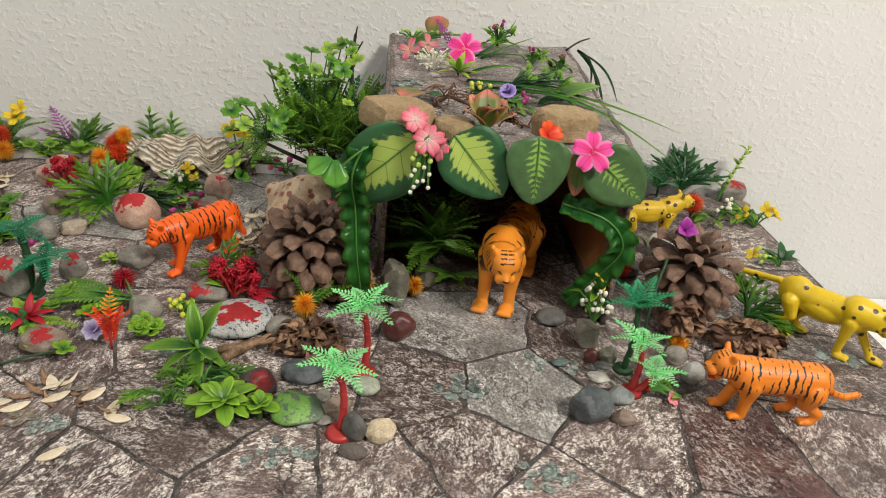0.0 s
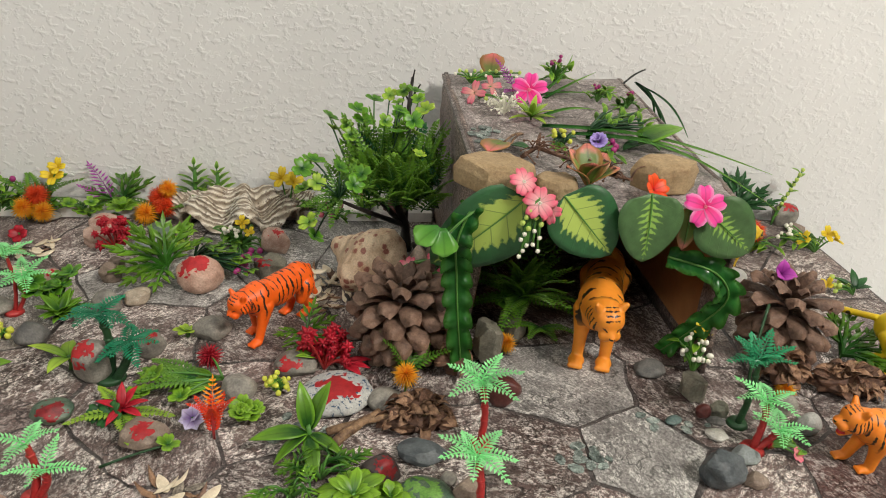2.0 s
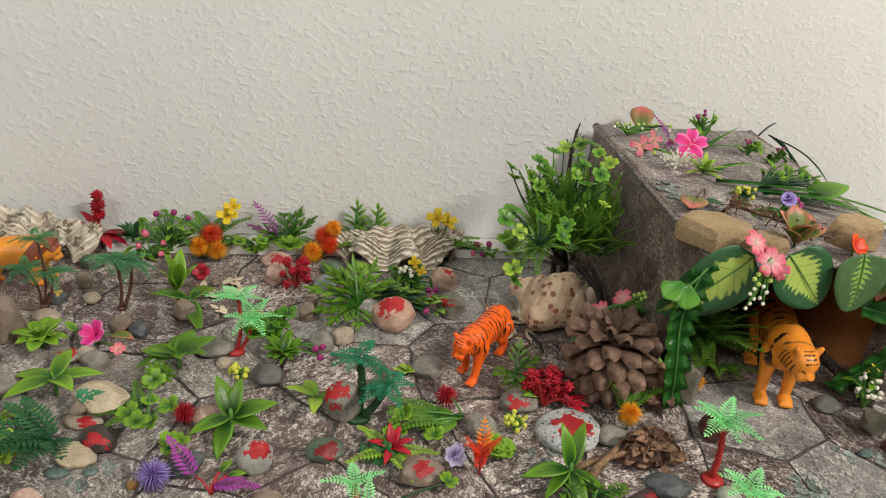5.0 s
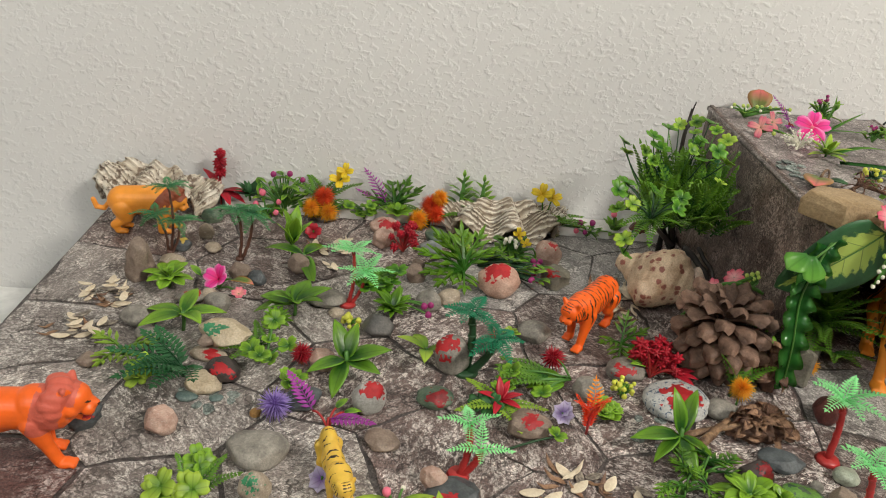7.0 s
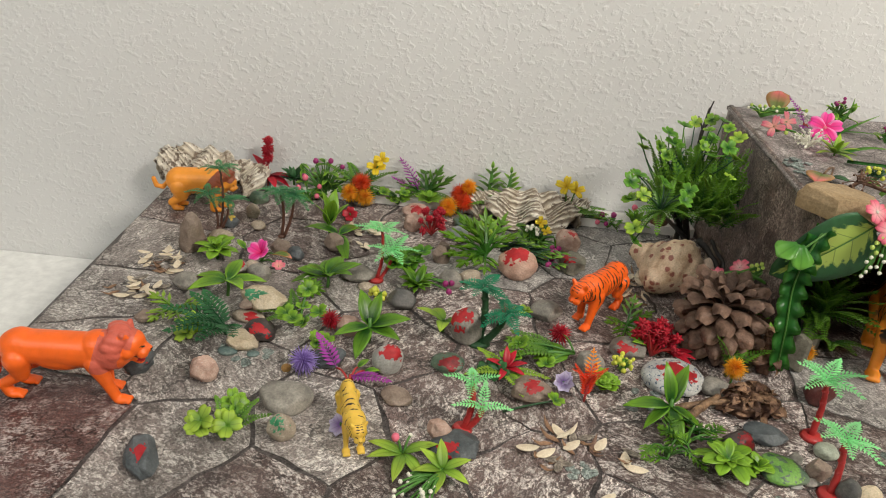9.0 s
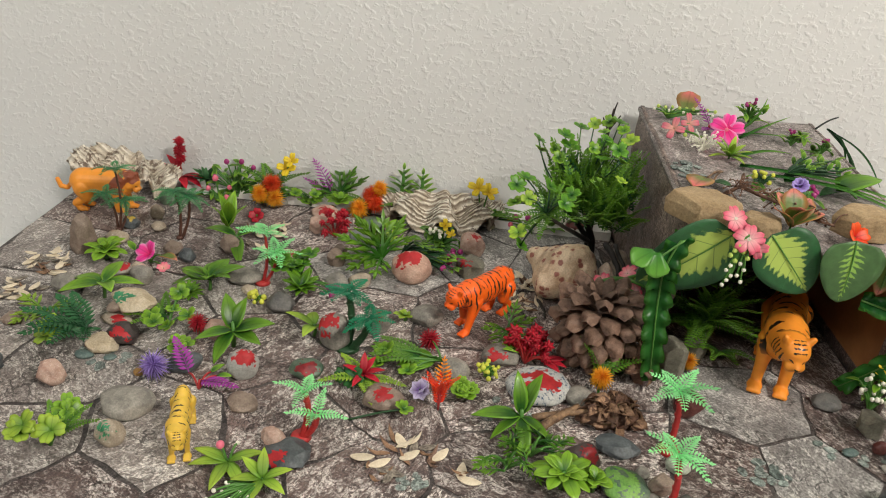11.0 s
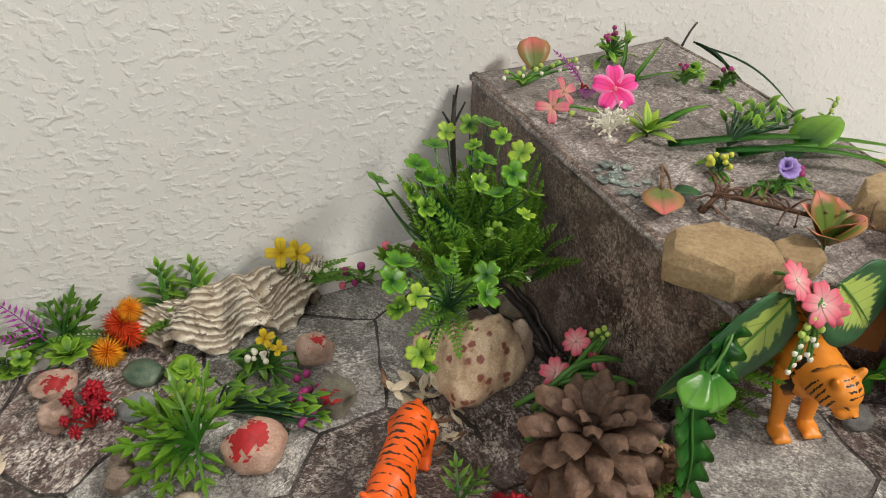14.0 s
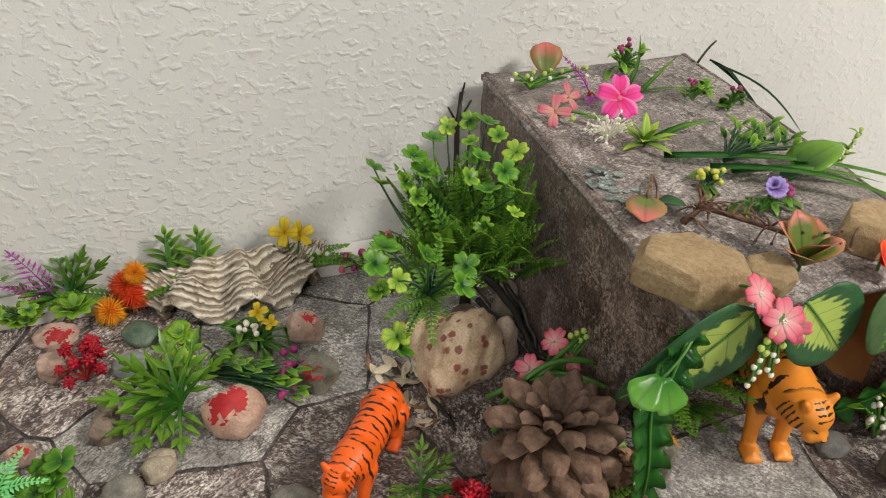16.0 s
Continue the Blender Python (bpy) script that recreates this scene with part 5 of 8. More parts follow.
def conch(place, turn):
    """A stout shell lying on its lip: swollen body, low spire with knobs, flared pale lip."""
    base = thing("conch_shell", place, "cream conch shell with brown spots behind the pine cone", "shell", "shells", turn)
    skin = conch_mat()
    knots = ((0, 0.007), (0.10, 0.0100), (0.22, 0.0145), (0.36, 0.0225), (0.52, 0.0280), (0.68, 0.0290), (0.80, 0.0255), (0.90, 0.0180), (0.96, 0.0110), (1.0, 0.004))

    def profile(u):
        for (a, ra), (b, rb) in zip(knots, knots[1:]):
            if u <= b:
                k = (u - a) / (b - a)
                return 0.92 * (ra + (rb - ra) * k * k * (3 - 2 * k))
        return knots[-1][1]

    bm = bmesh.new()
    rows = []
    NU, NP = 60, 64
    for i in range(NU + 1):
        u = i / NU
        x = -0.041 + 0.078 * u
        prof = profile(u)
        row = []
        for k in range(NP):
            p = 2 * math.pi * k / NP
            whorl = 1 + 0.10 * math.sin(p + u * 9) + 0.022 * max(0, math.sin(p * 7 + 1)) ** 2 * math.exp(-((u - 0.72) / 0.06) ** 2) * 1.4 - 0.05 * math.exp(-((u - 0.84 - 0.02 * math.sin(p)) / 0.02) ** 2)
            flare = 1 + 0.46 * max(0, math.cos(p - 3.5)) ** 6 * math.sin(math.pi * min(1, 0.06 + u * 1.2)) ** 0.6
            ribs = 1 + 0.006 * math.sin(u * 70 + 2 * math.sin(p)) + 0.05 * noise.noise(Vector((u * 7, math.cos(p) * 3, math.sin(p) * 3))) + 0.028 * noise.noise(Vector((u * 26, math.cos(p) * 9, math.sin(p) * 9)))
            r = prof * whorl * flare * ribs
            row.append(bm.verts.new((x, r * math.cos(p) * 1.0, 0.021 + r * math.sin(p) * 1.06)))
        rows.append(row)
    for u, v in zip(rows, rows[1:]):
        for k in range(NP):
            bm.faces.new((u[k], v[k], v[(k + 1) % NP], u[(k + 1) % NP]))
    bm.faces.new(rows[0])
    bm.faces.new(rows[-1][::-1])
    bmesh.ops.recalc_face_normals(bm, faces=bm.faces[:])
    low = min(v.co.z for v in bm.verts)
    for v in bm.verts:
        v.co.z -= low
    part("body", bm, skin, base)
    return base


conch((-0.055, 0.716, 0.004), -40)


# ---- pine cones ----
def cone_scale_me():
    """A woody tongue that widens to a thick, blunt, slightly hooked tip with a ridge along it."""
    bm = bmesh.new()
    n, cols = 8, 7
    top, low = [], []
    for i in range(n + 1):
        v = i / n
        w = 0.0074 * (0.38 + 0.62 * math.sin(math.pi / 2 * min(1, v / 0.74)) ** 1.2) * (1 if v < 0.78 else 1 - 0.38 * ((v - 0.78) / 0.22) ** 2)
        sink = -0.0105 * max(0, v - 0.35) ** 2
        for rows, th in ((top, 0.0), (low, -0.0012 - 0.0036 * v ** 2)):
            row = []
            for j in range(cols):
                u = j / (cols - 1) * 2 - 1
                ridge = 0.0006 * max(0, 1 - 1.6 * abs(u)) * v
                y = 0.031 * v - 0.0062 * u * u * v ** 4
                row.append(bm.verts.new((u * w, y, sink - 0.0018 * u * u * v + ridge + th - (0.0010 if i == n else 0))))
            rows.append(row)
    for i in range(n):
        for j in range(cols - 1):
            bm.faces.new((top[i][j], top[i][j + 1], top[i + 1][j + 1], top[i + 1][j]))
            bm.faces.new((low[i][j], low[i + 1][j], low[i + 1][j + 1], low[i][j + 1]))
        bm.faces.new((top[i][0], top[i + 1][0], low[i + 1][0], low[i][0]))
        bm.faces.new((top[i][-1], low[i][-1], low[i + 1][-1], top[i + 1][-1]))
    for j in range(cols - 1):
        bm.faces.new((top[0][j], low[0][j], low[0][j + 1], top[0][j + 1]))
        bm.faces.new((top[n][j], top[n][j + 1], low[n][j + 1], low[n][j]))
    me = to_mesh(bm, "scale", MAT["cone"])
    me.set_sharp_from_angle(angle=radians(40))
    return me


SCALE = cone_scale_me()


def pine_cone(place, tilt, turn, r, h, count, label, droop=-46):
    """An open cone: low scales hang down like roof tiles, the upper ones stand out and then up."""
    base = thing("pine_cone", place, label, "pine cone", "pine cones", turn)
    lean = pose(0, 0, 0, tilt[0], tilt[1], 0)
    bm = bmesh.new()
    tube(bm, [lean @ Vector((0, 0, h * k)) for k in (0.05, 0.3, 0.6, 0.80)], r * 0.34, r * 0.10, 10)
    part("core", bm, MAT["cone_core"], base)
    for i in range(count):
        t = (i + 0.5) / count
        a = i * 137.508
        rough = [noise.noise(Vector((i * 1.73, k * 4.1, h * 50))) for k in range(4)]
        rad = r * (0.26 - 0.16 * t)
        el = droop + (74 - droop) * t ** 1.35 + 14 * rough[0]
        size = (0.78 + 0.34 * math.sin(math.pi * (0.12 + 0.72 * t))) * (1 if t < 0.86 else 0.72) * r / 0.040 * (1 + 0.12 * rough[1])
        p = Vector((math.cos(radians(a)) * rad, math.sin(radians(a)) * rad, h * (0.30 + 0.46 * t)))
        piece("scale", SCALE, base, lean @ aim(p, a + 6 * rough[2], el, 14 * rough[3], size))
    return base


pine_cone((-0.034, 0.606, 0), (-4, 3), 20, 0.0405, 0.080, 74, "large open brown pine cone standing on its base")
pine_cone((0.277, 0.598, 0), (3, 5), 70, 0.0395, 0.082, 66, "large open brown pine cone with drooping scales", -58)


# ---- bark, husks, sticks, seeds ----
def crumple(name, place, turn, dims, mat, label, category, flakes=26, seed=0):
    """A heap of curled, torn flakes round a rough core."""
    base = thing(name, place, label, category, "", turn)
    r = random.Random(seed)
    bm = bmesh.new()
    bmesh.ops.create_icosphere(bm, subdivisions=4, radius=1)
    for v in bm.verts:
        n = v.co.normalized()
        k = 0.78 + 0.34 * noise.turbulence(n * 1.6 + Vector((seed, 0, 0)), 4, True)
        v.co = Vector((n.x * k * dims[0] / 2, n.y * k * dims[1] / 2, max(0, n.z * k * 0.5 + 0.38) * dims[2]))
    part("core", bm, MAT[mat], base)
    for i in range(flakes):
        a, e = r.uniform(0, 360), r.uniform(5, 75)
        d = Vector((math.cos(radians(a)) * math.cos(radians(e)), math.sin(radians(a)) * math.cos(radians(e)), math.sin(radians(e))))
        p = Vector((d.x * dims[0] * 0.4, d.y * dims[1] * 0.4, dims[2] * (0.2 + 0.62 * d.z)))
        me = leaf_me(0.021, 0.013, "ovate", "driedflower" if i % 3 else mat, 2.2, 0.7, 0.0016, name="flake")
        piece("flake", me, base, aim(p, a + r.uniform(-40, 40), e + r.uniform(-30, 20), r.uniform(-60, 60), r.uniform(0.4, 0.8)))
    return base


crumple("bark_clump", (-0.027, 0.524, 0), 10, (0.050, 0.030, 0.022), "bark", "crumpled dried brown bark and husks on the ground", "bark", 70, 1)
crumple("bark_clump", (0.318, 0.553, 0), -4, (0.062, 0.028, 0.022), "bark", "long crumpled lump of dark dried bark", "bark", 84, 2)
crumple("bark_clump", (0.268, 0.561, 0), 30, (0.026, 0.022, 0.034), "bark", "small crumpled dried flower husk beside the cone", "bark", 54, 3)
crumple("bark_clump", (0.006, 0.585, 0), 0, (0.016, 0.018, 0.046), "bark", "upright curl of dried brown bark by the cave", "bark", 50, 4)


def stick(p, q, r, label):
    bm = bmesh.new()
    pts = bend(p, q, (0.001, 0.001, 0.002), 12)
    tube(bm, [v + noise.noise_vector(v * 90) * r * 0.35 for v in pts], r, r * 0.75, 9)
    ob = new("stick", to_mesh(bm, "stick", MAT["stick"]))
    tagged(ob, label, "stick", "sticks")


stick((-0.086, 0.498, 0.005), (-0.052, 0.527, 0.010), 0.0038, "short broken brown stick lying among the plants")
stick((-0.088, 0.514, 0.0035), (-0.036, 0.522, 0.011), 0.0030, "thin split brown stick lying among the plants")


for p, q, r in (((-0.002, 0.790, 0.030), (0.010, 0.702, 0.003), 0.0036), ((-0.010, 0.780, 0.012), (0.006, 0.690, 0.003), 0.0026), ((0.004, 0.770, 0.040), (0.014, 0.720, 0.004), 0.0024), ((-0.030, 0.690, 0.0022), (-0.006, 0.668, 0.0022), 0.0020), ((-0.078, 0.700, 0.0020), (-0.070, 0.668, 0.0020), 0.0018)):
    bm = bmesh.new()
    tube(bm, [v + noise.noise_vector(v * 70) * 0.003 for v in bend(p, q, (0.002, 0, 0.003), 14)], r, r * 0.6, 8)
    tagged(new("twig", to_mesh(bm, "twig", MAT["trunk_dark"])), "dark dry twig lying beside the spotted shell", "twig", "dark twigs")


def seed_me(mat, length=0.0178, width=0.0076):
    key = ("seed", mat)
    if key not in KEPT:
        bm = bmesh.new()
        bmesh.ops.create_icosphere(bm, subdivisions=3, radius=1)
        for v in bm.verts:
            taper = 1 - 0.45 * max(0, v.co.x) ** 2 - 0.15 * max(0, -v.co.x) ** 2
            rim = 0.00035 if v.co.x ** 2 + v.co.y ** 2 > 0.8 else 0
            v.co = Vector((v.co.x * length / 2, v.co.y * width / 2 * taper, v.co.z * 0.0012 + rim + 0.0012 + 0.0010 * v.co.x ** 2))
        KEPT[key] = to_mesh(bm, "seed", MAT[mat])
    return KEPT[key]


def seed(x, y, turn, kind="seed", size=1.0, z=0.0, lean=0.0):
    ob = new("seed", seed_me(kind))
    ob.matrix_world = pose(x, y, z, lean, 0, turn) @ Matrix.Scale(size, 4)
    tagged(ob, "flat cream pumpkin seed lying on the ground" if kind == "seed" else "dark striped sunflower seed husk on the ground", "seed", "scattered seeds")


def seed_heap(x, y, count, spread, rng_seed, dark=0.3):
    r = random.Random(rng_seed)
    for k in range(count):
        seed(x + r.uniform(-1, 1) * spread, y + r.uniform(-0.7, 0.7) * spread, r.uniform(0, 360), "seed_dark" if r.random() < dark else "seed", r.uniform(0.6, 0.95), 0.0018 * (k // 3), r.uniform(-8, 8))


for x, y, a in ((-0.156, 0.463, 55), (-0.178, 0.459, 40), (-0.140, 0.449, 85), (-0.134, 0.441, -10), (-0.160, 0.408, 42), (-0.198, 0.448, 35), (-0.186, 0.473, 120), (-0.211, 0.452, 8)):
    seed(x, y, a)
for x, y, a in ((-0.176, 0.468, 80), (-0.166, 0.470, 20), (-0.186, 0.440, 165), (-0.190, 0.436, 70), (-0.134, 0.458, -30), (-0.192, 0.443, 20)):
    seed(x, y, a, "seed_dark", 0.8)
seed_heap(-0.556, 0.662, 17, 0.022, 1)
seed_heap(-0.560, 0.606, 14, 0.022, 2)
seed_heap(-0.372, 0.783, 13, 0.020, 3, 0.1)
seed_heap(-0.089, 0.733, 13, 0.020, 4, 0.05)
seed_heap(-0.092, 0.690, 9, 0.018, 5, 0.3)
seed_heap(-0.375, 0.745, 5, 0.014, 6, 0.5)


def husk(x, y, turn, length, z=0.0, mat="driedflower"):
    """A thin curled sliver of seed husk."""
    bm = bmesh.new()
    blade(bm, Matrix(), length, length * 0.22, "lance", 0.9, 0.5, 6, 0.0005)
    for v in bm.verts:
        v.co.z = abs(v.co.z) + 0.0004
    ob = new("husk", to_mesh(bm, "husk", MAT[mat]))
    ob.matrix_world = pose(x, y, z, 2, 0, turn)
    tagged(ob, "thin curled brown seed husk on the ground" if mat == "driedflower" else "thin curled pale seed husk on the ground", "husk", "scattered husks")


rh = random.Random(12)
for x, y, k, spread in ((-0.172, 0.462, 5, 0.020), (-0.192, 0.440, 4, 0.016), (-0.556, 0.662, 4, 0.022), (-0.560, 0.606, 4, 0.022), (-0.372, 0.783, 3, 0.018), (-0.089, 0.733, 5, 0.022), (-0.092, 0.690, 4, 0.020), (-0.138, 0.452, 2, 0.008)):
    for i in range(k):
        husk(x + rh.uniform(-1, 1) * spread, y + rh.uniform(-0.7, 0.7) * spread, rh.uniform(0, 360), rh.uniform(0.012, 0.021), 0.0012 * (i % 2))

for x, y, k, spread in ((-0.086, 0.722, 12, 0.024), (-0.094, 0.690, 8, 0.020), (-0.556, 0.662, 5, 0.022), (-0.176, 0.460, 4, 0.018), (-0.372, 0.783, 4, 0.018)):
    for i in range(k):
        husk(x + rh.uniform(-1, 1) * spread, y + rh.uniform(-0.7, 0.7) * spread, rh.uniform(0, 360), rh.uniform(0.012, 0.022), 0.0012 * (i % 3), "cone" if i % 3 == 0 else "seed")


# ---- artificial plants ----
PLANTS = "artificial plants"
die = random.Random(5)


def rosette(x, y, z, n, length, width, mat, label, el=(12, 50), kind="lance", turn=0.0, name="leaf_plant", arc=0.7, rings=1, stem=0.0):
    """Leaves that spread from one point, the inner rings steeper and shorter."""
    ob = thing(name, (x, y, 0), label, "plant", PLANTS)
    bm = bmesh.new()
    tube(bm, [(0, 0, 0), (0.001, 0, z * 0.6), (0, 0, z + 0.002)], 0.0018, 0.0014, 6)
    part("stem", bm, MAT["stem"], ob)
    for g in range(rings):
        k = n if g == 0 else max(3, n - g)
        sc = 1 - 0.26 * g
        for i in range(k):
            az = turn + 360 / k * i + 40 * g + die.uniform(-14, 14)
            e = el[0] + (el[1] - el[0]) * ((i * 7) % k) / max(1, k - 1) + 24 * g
            piece("leaf", leaf_me(length, width * 1.14, kind, mat, arc), ob, aim((0, 0, z), az, e, die.uniform(-12, 12), sc * die.uniform(0.86, 1.08)))
    return ob


def ferny(x, y, z, n, length, width, mat, label, spread=(0, 360), el=(10, 45), pairs=11, name="fern", arc=0.8, fat=0.42, stem="stem_dark"):
    ob = thing(name, (x, y, 0), label, "fern", PLANTS)
    bm = bmesh.new()
    tube(bm, [(0, 0, 0), (0, 0, max(0.003, z))], 0.0016, 0.0012, 6)
    part("stem", bm, MAT[stem], ob)
    for i in range(n):
        az = spread[0] + (spread[1] - spread[0]) * (i + 0.5) / n + die.uniform(-9, 9)
        piece("frond", frond_me(length, width, pairs, mat, arc, 0.3, fat), ob, aim((0, 0, z), az, die.uniform(*el), die.uniform(-10, 10), die.uniform(0.8, 1.1)))
    return ob


def palm(x, y, tops, n, length, width, mat, trunk, label, base=0.009, fan=(4, 40), r=0.0024, pairs=9, fat=0.36):
    """A toy palm: one moulded foot, a trunk for each crown, fronds round every crown."""
    ob = thing("toy_palm", (x, y, 0), label, "toy palm", "toy palms")
    bm = bmesh.new()
    bmesh.ops.create_cone(bm, cap_ends=True, segments=18, radius1=base, radius2=base * 0.8, depth=0.003, matrix=Matrix.Translation((0, 0, 0.0015)))
    part("foot", bm, MAT[trunk], ob)
    for dx, dy, h in tops:
        bm = bmesh.new()
        pts = bend((dx * 0.2, dy * 0.2, 0.001), (dx, dy, h), (0.003, 0.001, 0), 10)
        tube(bm, [p + Vector((0.0004 * (k % 2), 0, 0)) for k, p in enumerate(pts)], r * 1.15, r * 0.8, 8)
        for k in range(2, 10, 2):
            ball(bm, pts[k], r * 1.3, 1, (1, 1, 0.5))
        stalk = part("trunk", bm, MAT[trunk], ob)
        for i in range(n):
            piece("frond", frond_me(length, width, pairs, mat, 1.0, 0.2, fat, "frond", 0.022), stalk, aim((dx, dy, h), 360 / n * i + die.uniform(-12, 12), die.uniform(*fan), die.uniform(-8, 8), die.uniform(0.86, 1.08)))
    return ob


def sprig(x, y, heads, label, stem="stem", name="flower_sprig", category="plant", root=(0, 0, 0.001), r=0.0008, lift=0.004):
    """Stems from one root to heads: rows of offset, mesh, turn to the sky, size, name."""
    ob = thing(name, (x, y, 0), label, category, PLANTS)
    bm = bmesh.new()
    for p, me, az, el, s, nm in heads:
        tube(bm, bend(root, p, (0, 0, lift), 5), r * 1.3, r, 5)
    part("stem", bm, MAT[stem], ob)
    for p, me, az, el, s, nm in heads:
        piece(nm, me, ob, aim(p, az, el, 0, s))
    return ob


def ring_of(center, count, radius, zs, me, name, s=(0.8, 1.1), el=(50, 100), sq=0.6):
    """Heads scattered round a centre."""
    out = []
    for k in range(count):
        a, d = die.uniform(0, 2 * math.pi), radius * math.sqrt(die.random())
        if name == "clover_head":
            out.append(((center[0] + d * math.cos(a), center[1] + sq * d * math.sin(a), die.uniform(*zs)), me, die.uniform(20, 160), die.uniform(0, 48), die.uniform(*s), name))
            continue
        out.append(((center[0] + d * math.cos(a), center[1] + sq * d * math.sin(a), die.uniform(*zs)), me, die.uniform(0, 360), die.uniform(*el) - 90, die.uniform(*s), name))
    return out


# leaves lobed like parsley: a frond with few, broad leaflets
def lobed(length=0.04, mat="leaf_lit"):
    return frond_me(length, length * 1.05, 3, mat, 0.9, 0.2, 0.22, "lobed_leaf", 0.05, 42)


CL = clover_me(0.0098, "clover")
CLS = clover_me(0.0080, "leaf_lit", 4, 26)
CLY = clover_me(0.0085, "leaf_yellow", 4, 24)
POM_R, POM_O = spikes_me(0.0145, 230, "scarlet", thick=0.05, name="pompom"), spikes_me(0.0138, 230, "orange", thick=0.05, name="pompom")
POM_V, POM_C = spikes_me(0.0130, 190, "violet", thick=0.045, name="pompom"), spikes_me(0.0110, 120, "crimson", thick=0.06, name="pompom")
BEAD_P, BEAD_W, BEAD_L = bead_me(0.0025, "berry_purple", "berry"), bead_me(0.0022, "berry_white", "bud"), bead_me(0.0026, "berry_lime", "bud")
BEAD_K, BEAD_Y, BEAD_R = bead_me(0.003, "berry_pink", "bud"), bead_me(0.0026, "berry_yellow", "bud"), bead_me(0.0021, "berry_red", "bead")
FL_PINK, FL_CORAL, FL_YEL = flower_me(0.0155, "hotpink", full=0.84), flower_me(0.0112, "coral", full=0.84), flower_me(0.0118, "yellow", 4, 38, full=0.72)
FL_ROOF = flower_me(0.0125, "softpink", 4, 22, full=0.62)
FL_SOFT, FL_LILAC = flower_me(0.013, "softpink", 4, 35), flower_me(0.0095, "lilac", 7, 35, "lance")
TINY = leaf_me(0.013, 0.006, "lance", "leaf_lit", 0.6, name="leaf")
TINYD = leaf_me(0.016, 0.006, "lance", "leaf", 0.6, name="leaf")
FR_S, FR_M = frond_me(0.034, 0.014, 11, "fern", 0.8), frond_me(0.05, 0.02, 13, "fern", 0.8)

# back row along the wall, from the far corner to the bush
Y = 0.872
sprig(-0.506, Y, [((0, 0, 0.052), spikes_me(0.010, 44, "crimson", 1.0, 0.2, "flower_spike"), 90, 0, 1.0, "flower_spike"), ((0.001, -0.002, 0.064), spikes_me(0.008, 40, "crimson", 1.0, 0.2, "flower_spike"), 90, 0, 1.0, "flower_spike"), ((0, 0, 0.041), spikes_me(0.009, 40, "crimson", 1.0, 0.2, "flower_spike"), 0, 0, 1.0, "flower_spike")]
      + [((0, 0, 0.018), leaf_me(0.034, 0.011, "lance", "crimson", 0.8), a, e, 1.0, "leaf") for a, e in ((170, 35), (200, 15), (-10, 20), (-25, 5), (300, 10), (150, 55))], "dark red flower spike with red leaves by the wall", "trunk_red")
rosette(-0.474, Y - 0.004, 0.018, 9, 0.024, 0.008, "leaf_dark", "dark green spiky leaf rosette against the wall", (0, 60), rings=2)
sprig(-0.435, Y - 0.006, ring_of((0, 0), 56, 0.032, (0.006, 0.044), TINY, "leaf", (0.7, 1.2), (40, 120)) + [((-0.012, 0, 0.046), BEAD_P, 0, 0, 1.3, "berry"), ((0.006, 0, 0.048), BEAD_P, 0, 0, 1.3, "berry"), ((0.020, 0, 0.042), BEAD_P, 0, 0, 1.2, "berry"), ((-0.024, -0.01, 0.03), BEAD_P, 0, 0, 1.0, "berry")], "leafy green sprig with purple berries at the wall")
sprig(-0.452, 0.850, ring_of((0, 0), 16, 0.022, (0.006, 0.018), TINY, "leaf", (0.7, 1.1), (30, 100)) + [((-0.010, -0.008, 0.020), BEAD_K, 0, 0, 1, "bud"), ((0.014, -0.004, 0.022), BEAD_K, 0, 0, 1, "bud"), ((0.012, -0.010, 0.012), BEAD_K, 0, 0, 1, "bud"), ((-0.004, 0.0, 0.030), BEAD_K, 0, 0, 1.2, "bud")], "low green sprig with tiny pink buds")
sprig(-0.392, Y - 0.012, [((-0.010, -0.012, 0.018), POM_O, 60, 40, 1.05, "pompom"), ((0.008, -0.014, 0.015), POM_O, 60, 40, 1.0, "pompom"), ((0.002, -0.006, 0.029), POM_R, 60, 30, 1.05, "pompom"), ((0.018, 0.004, 0.046), FL_YEL, 90, 45, 1.1, "petals"), ((0.024, 0.004, 0.056), FL_YEL, 80, 45, 0.9, "petals")]
      + [((0, 0, 0.02), FR_M, a, 30, 1.0, "frond") for a in (20, 60, 120, 160)] + ring_of((0.012, 0), 12, 0.03, (0.008, 0.03), TINYD, "leaf"), "orange and red spiky flowers with yellow bloom and ferns")
sprig(-0.345, Y - 0.008, ring_of((0, 0), 7, 0.020, (0.008, 0.022), CLS, "clover_head") + [((0, 0, 0.01), FR_M, a, 18, 0.9, "frond") for a in (10, 170, 40)], "green clover leaves and fern trailing along the wall")
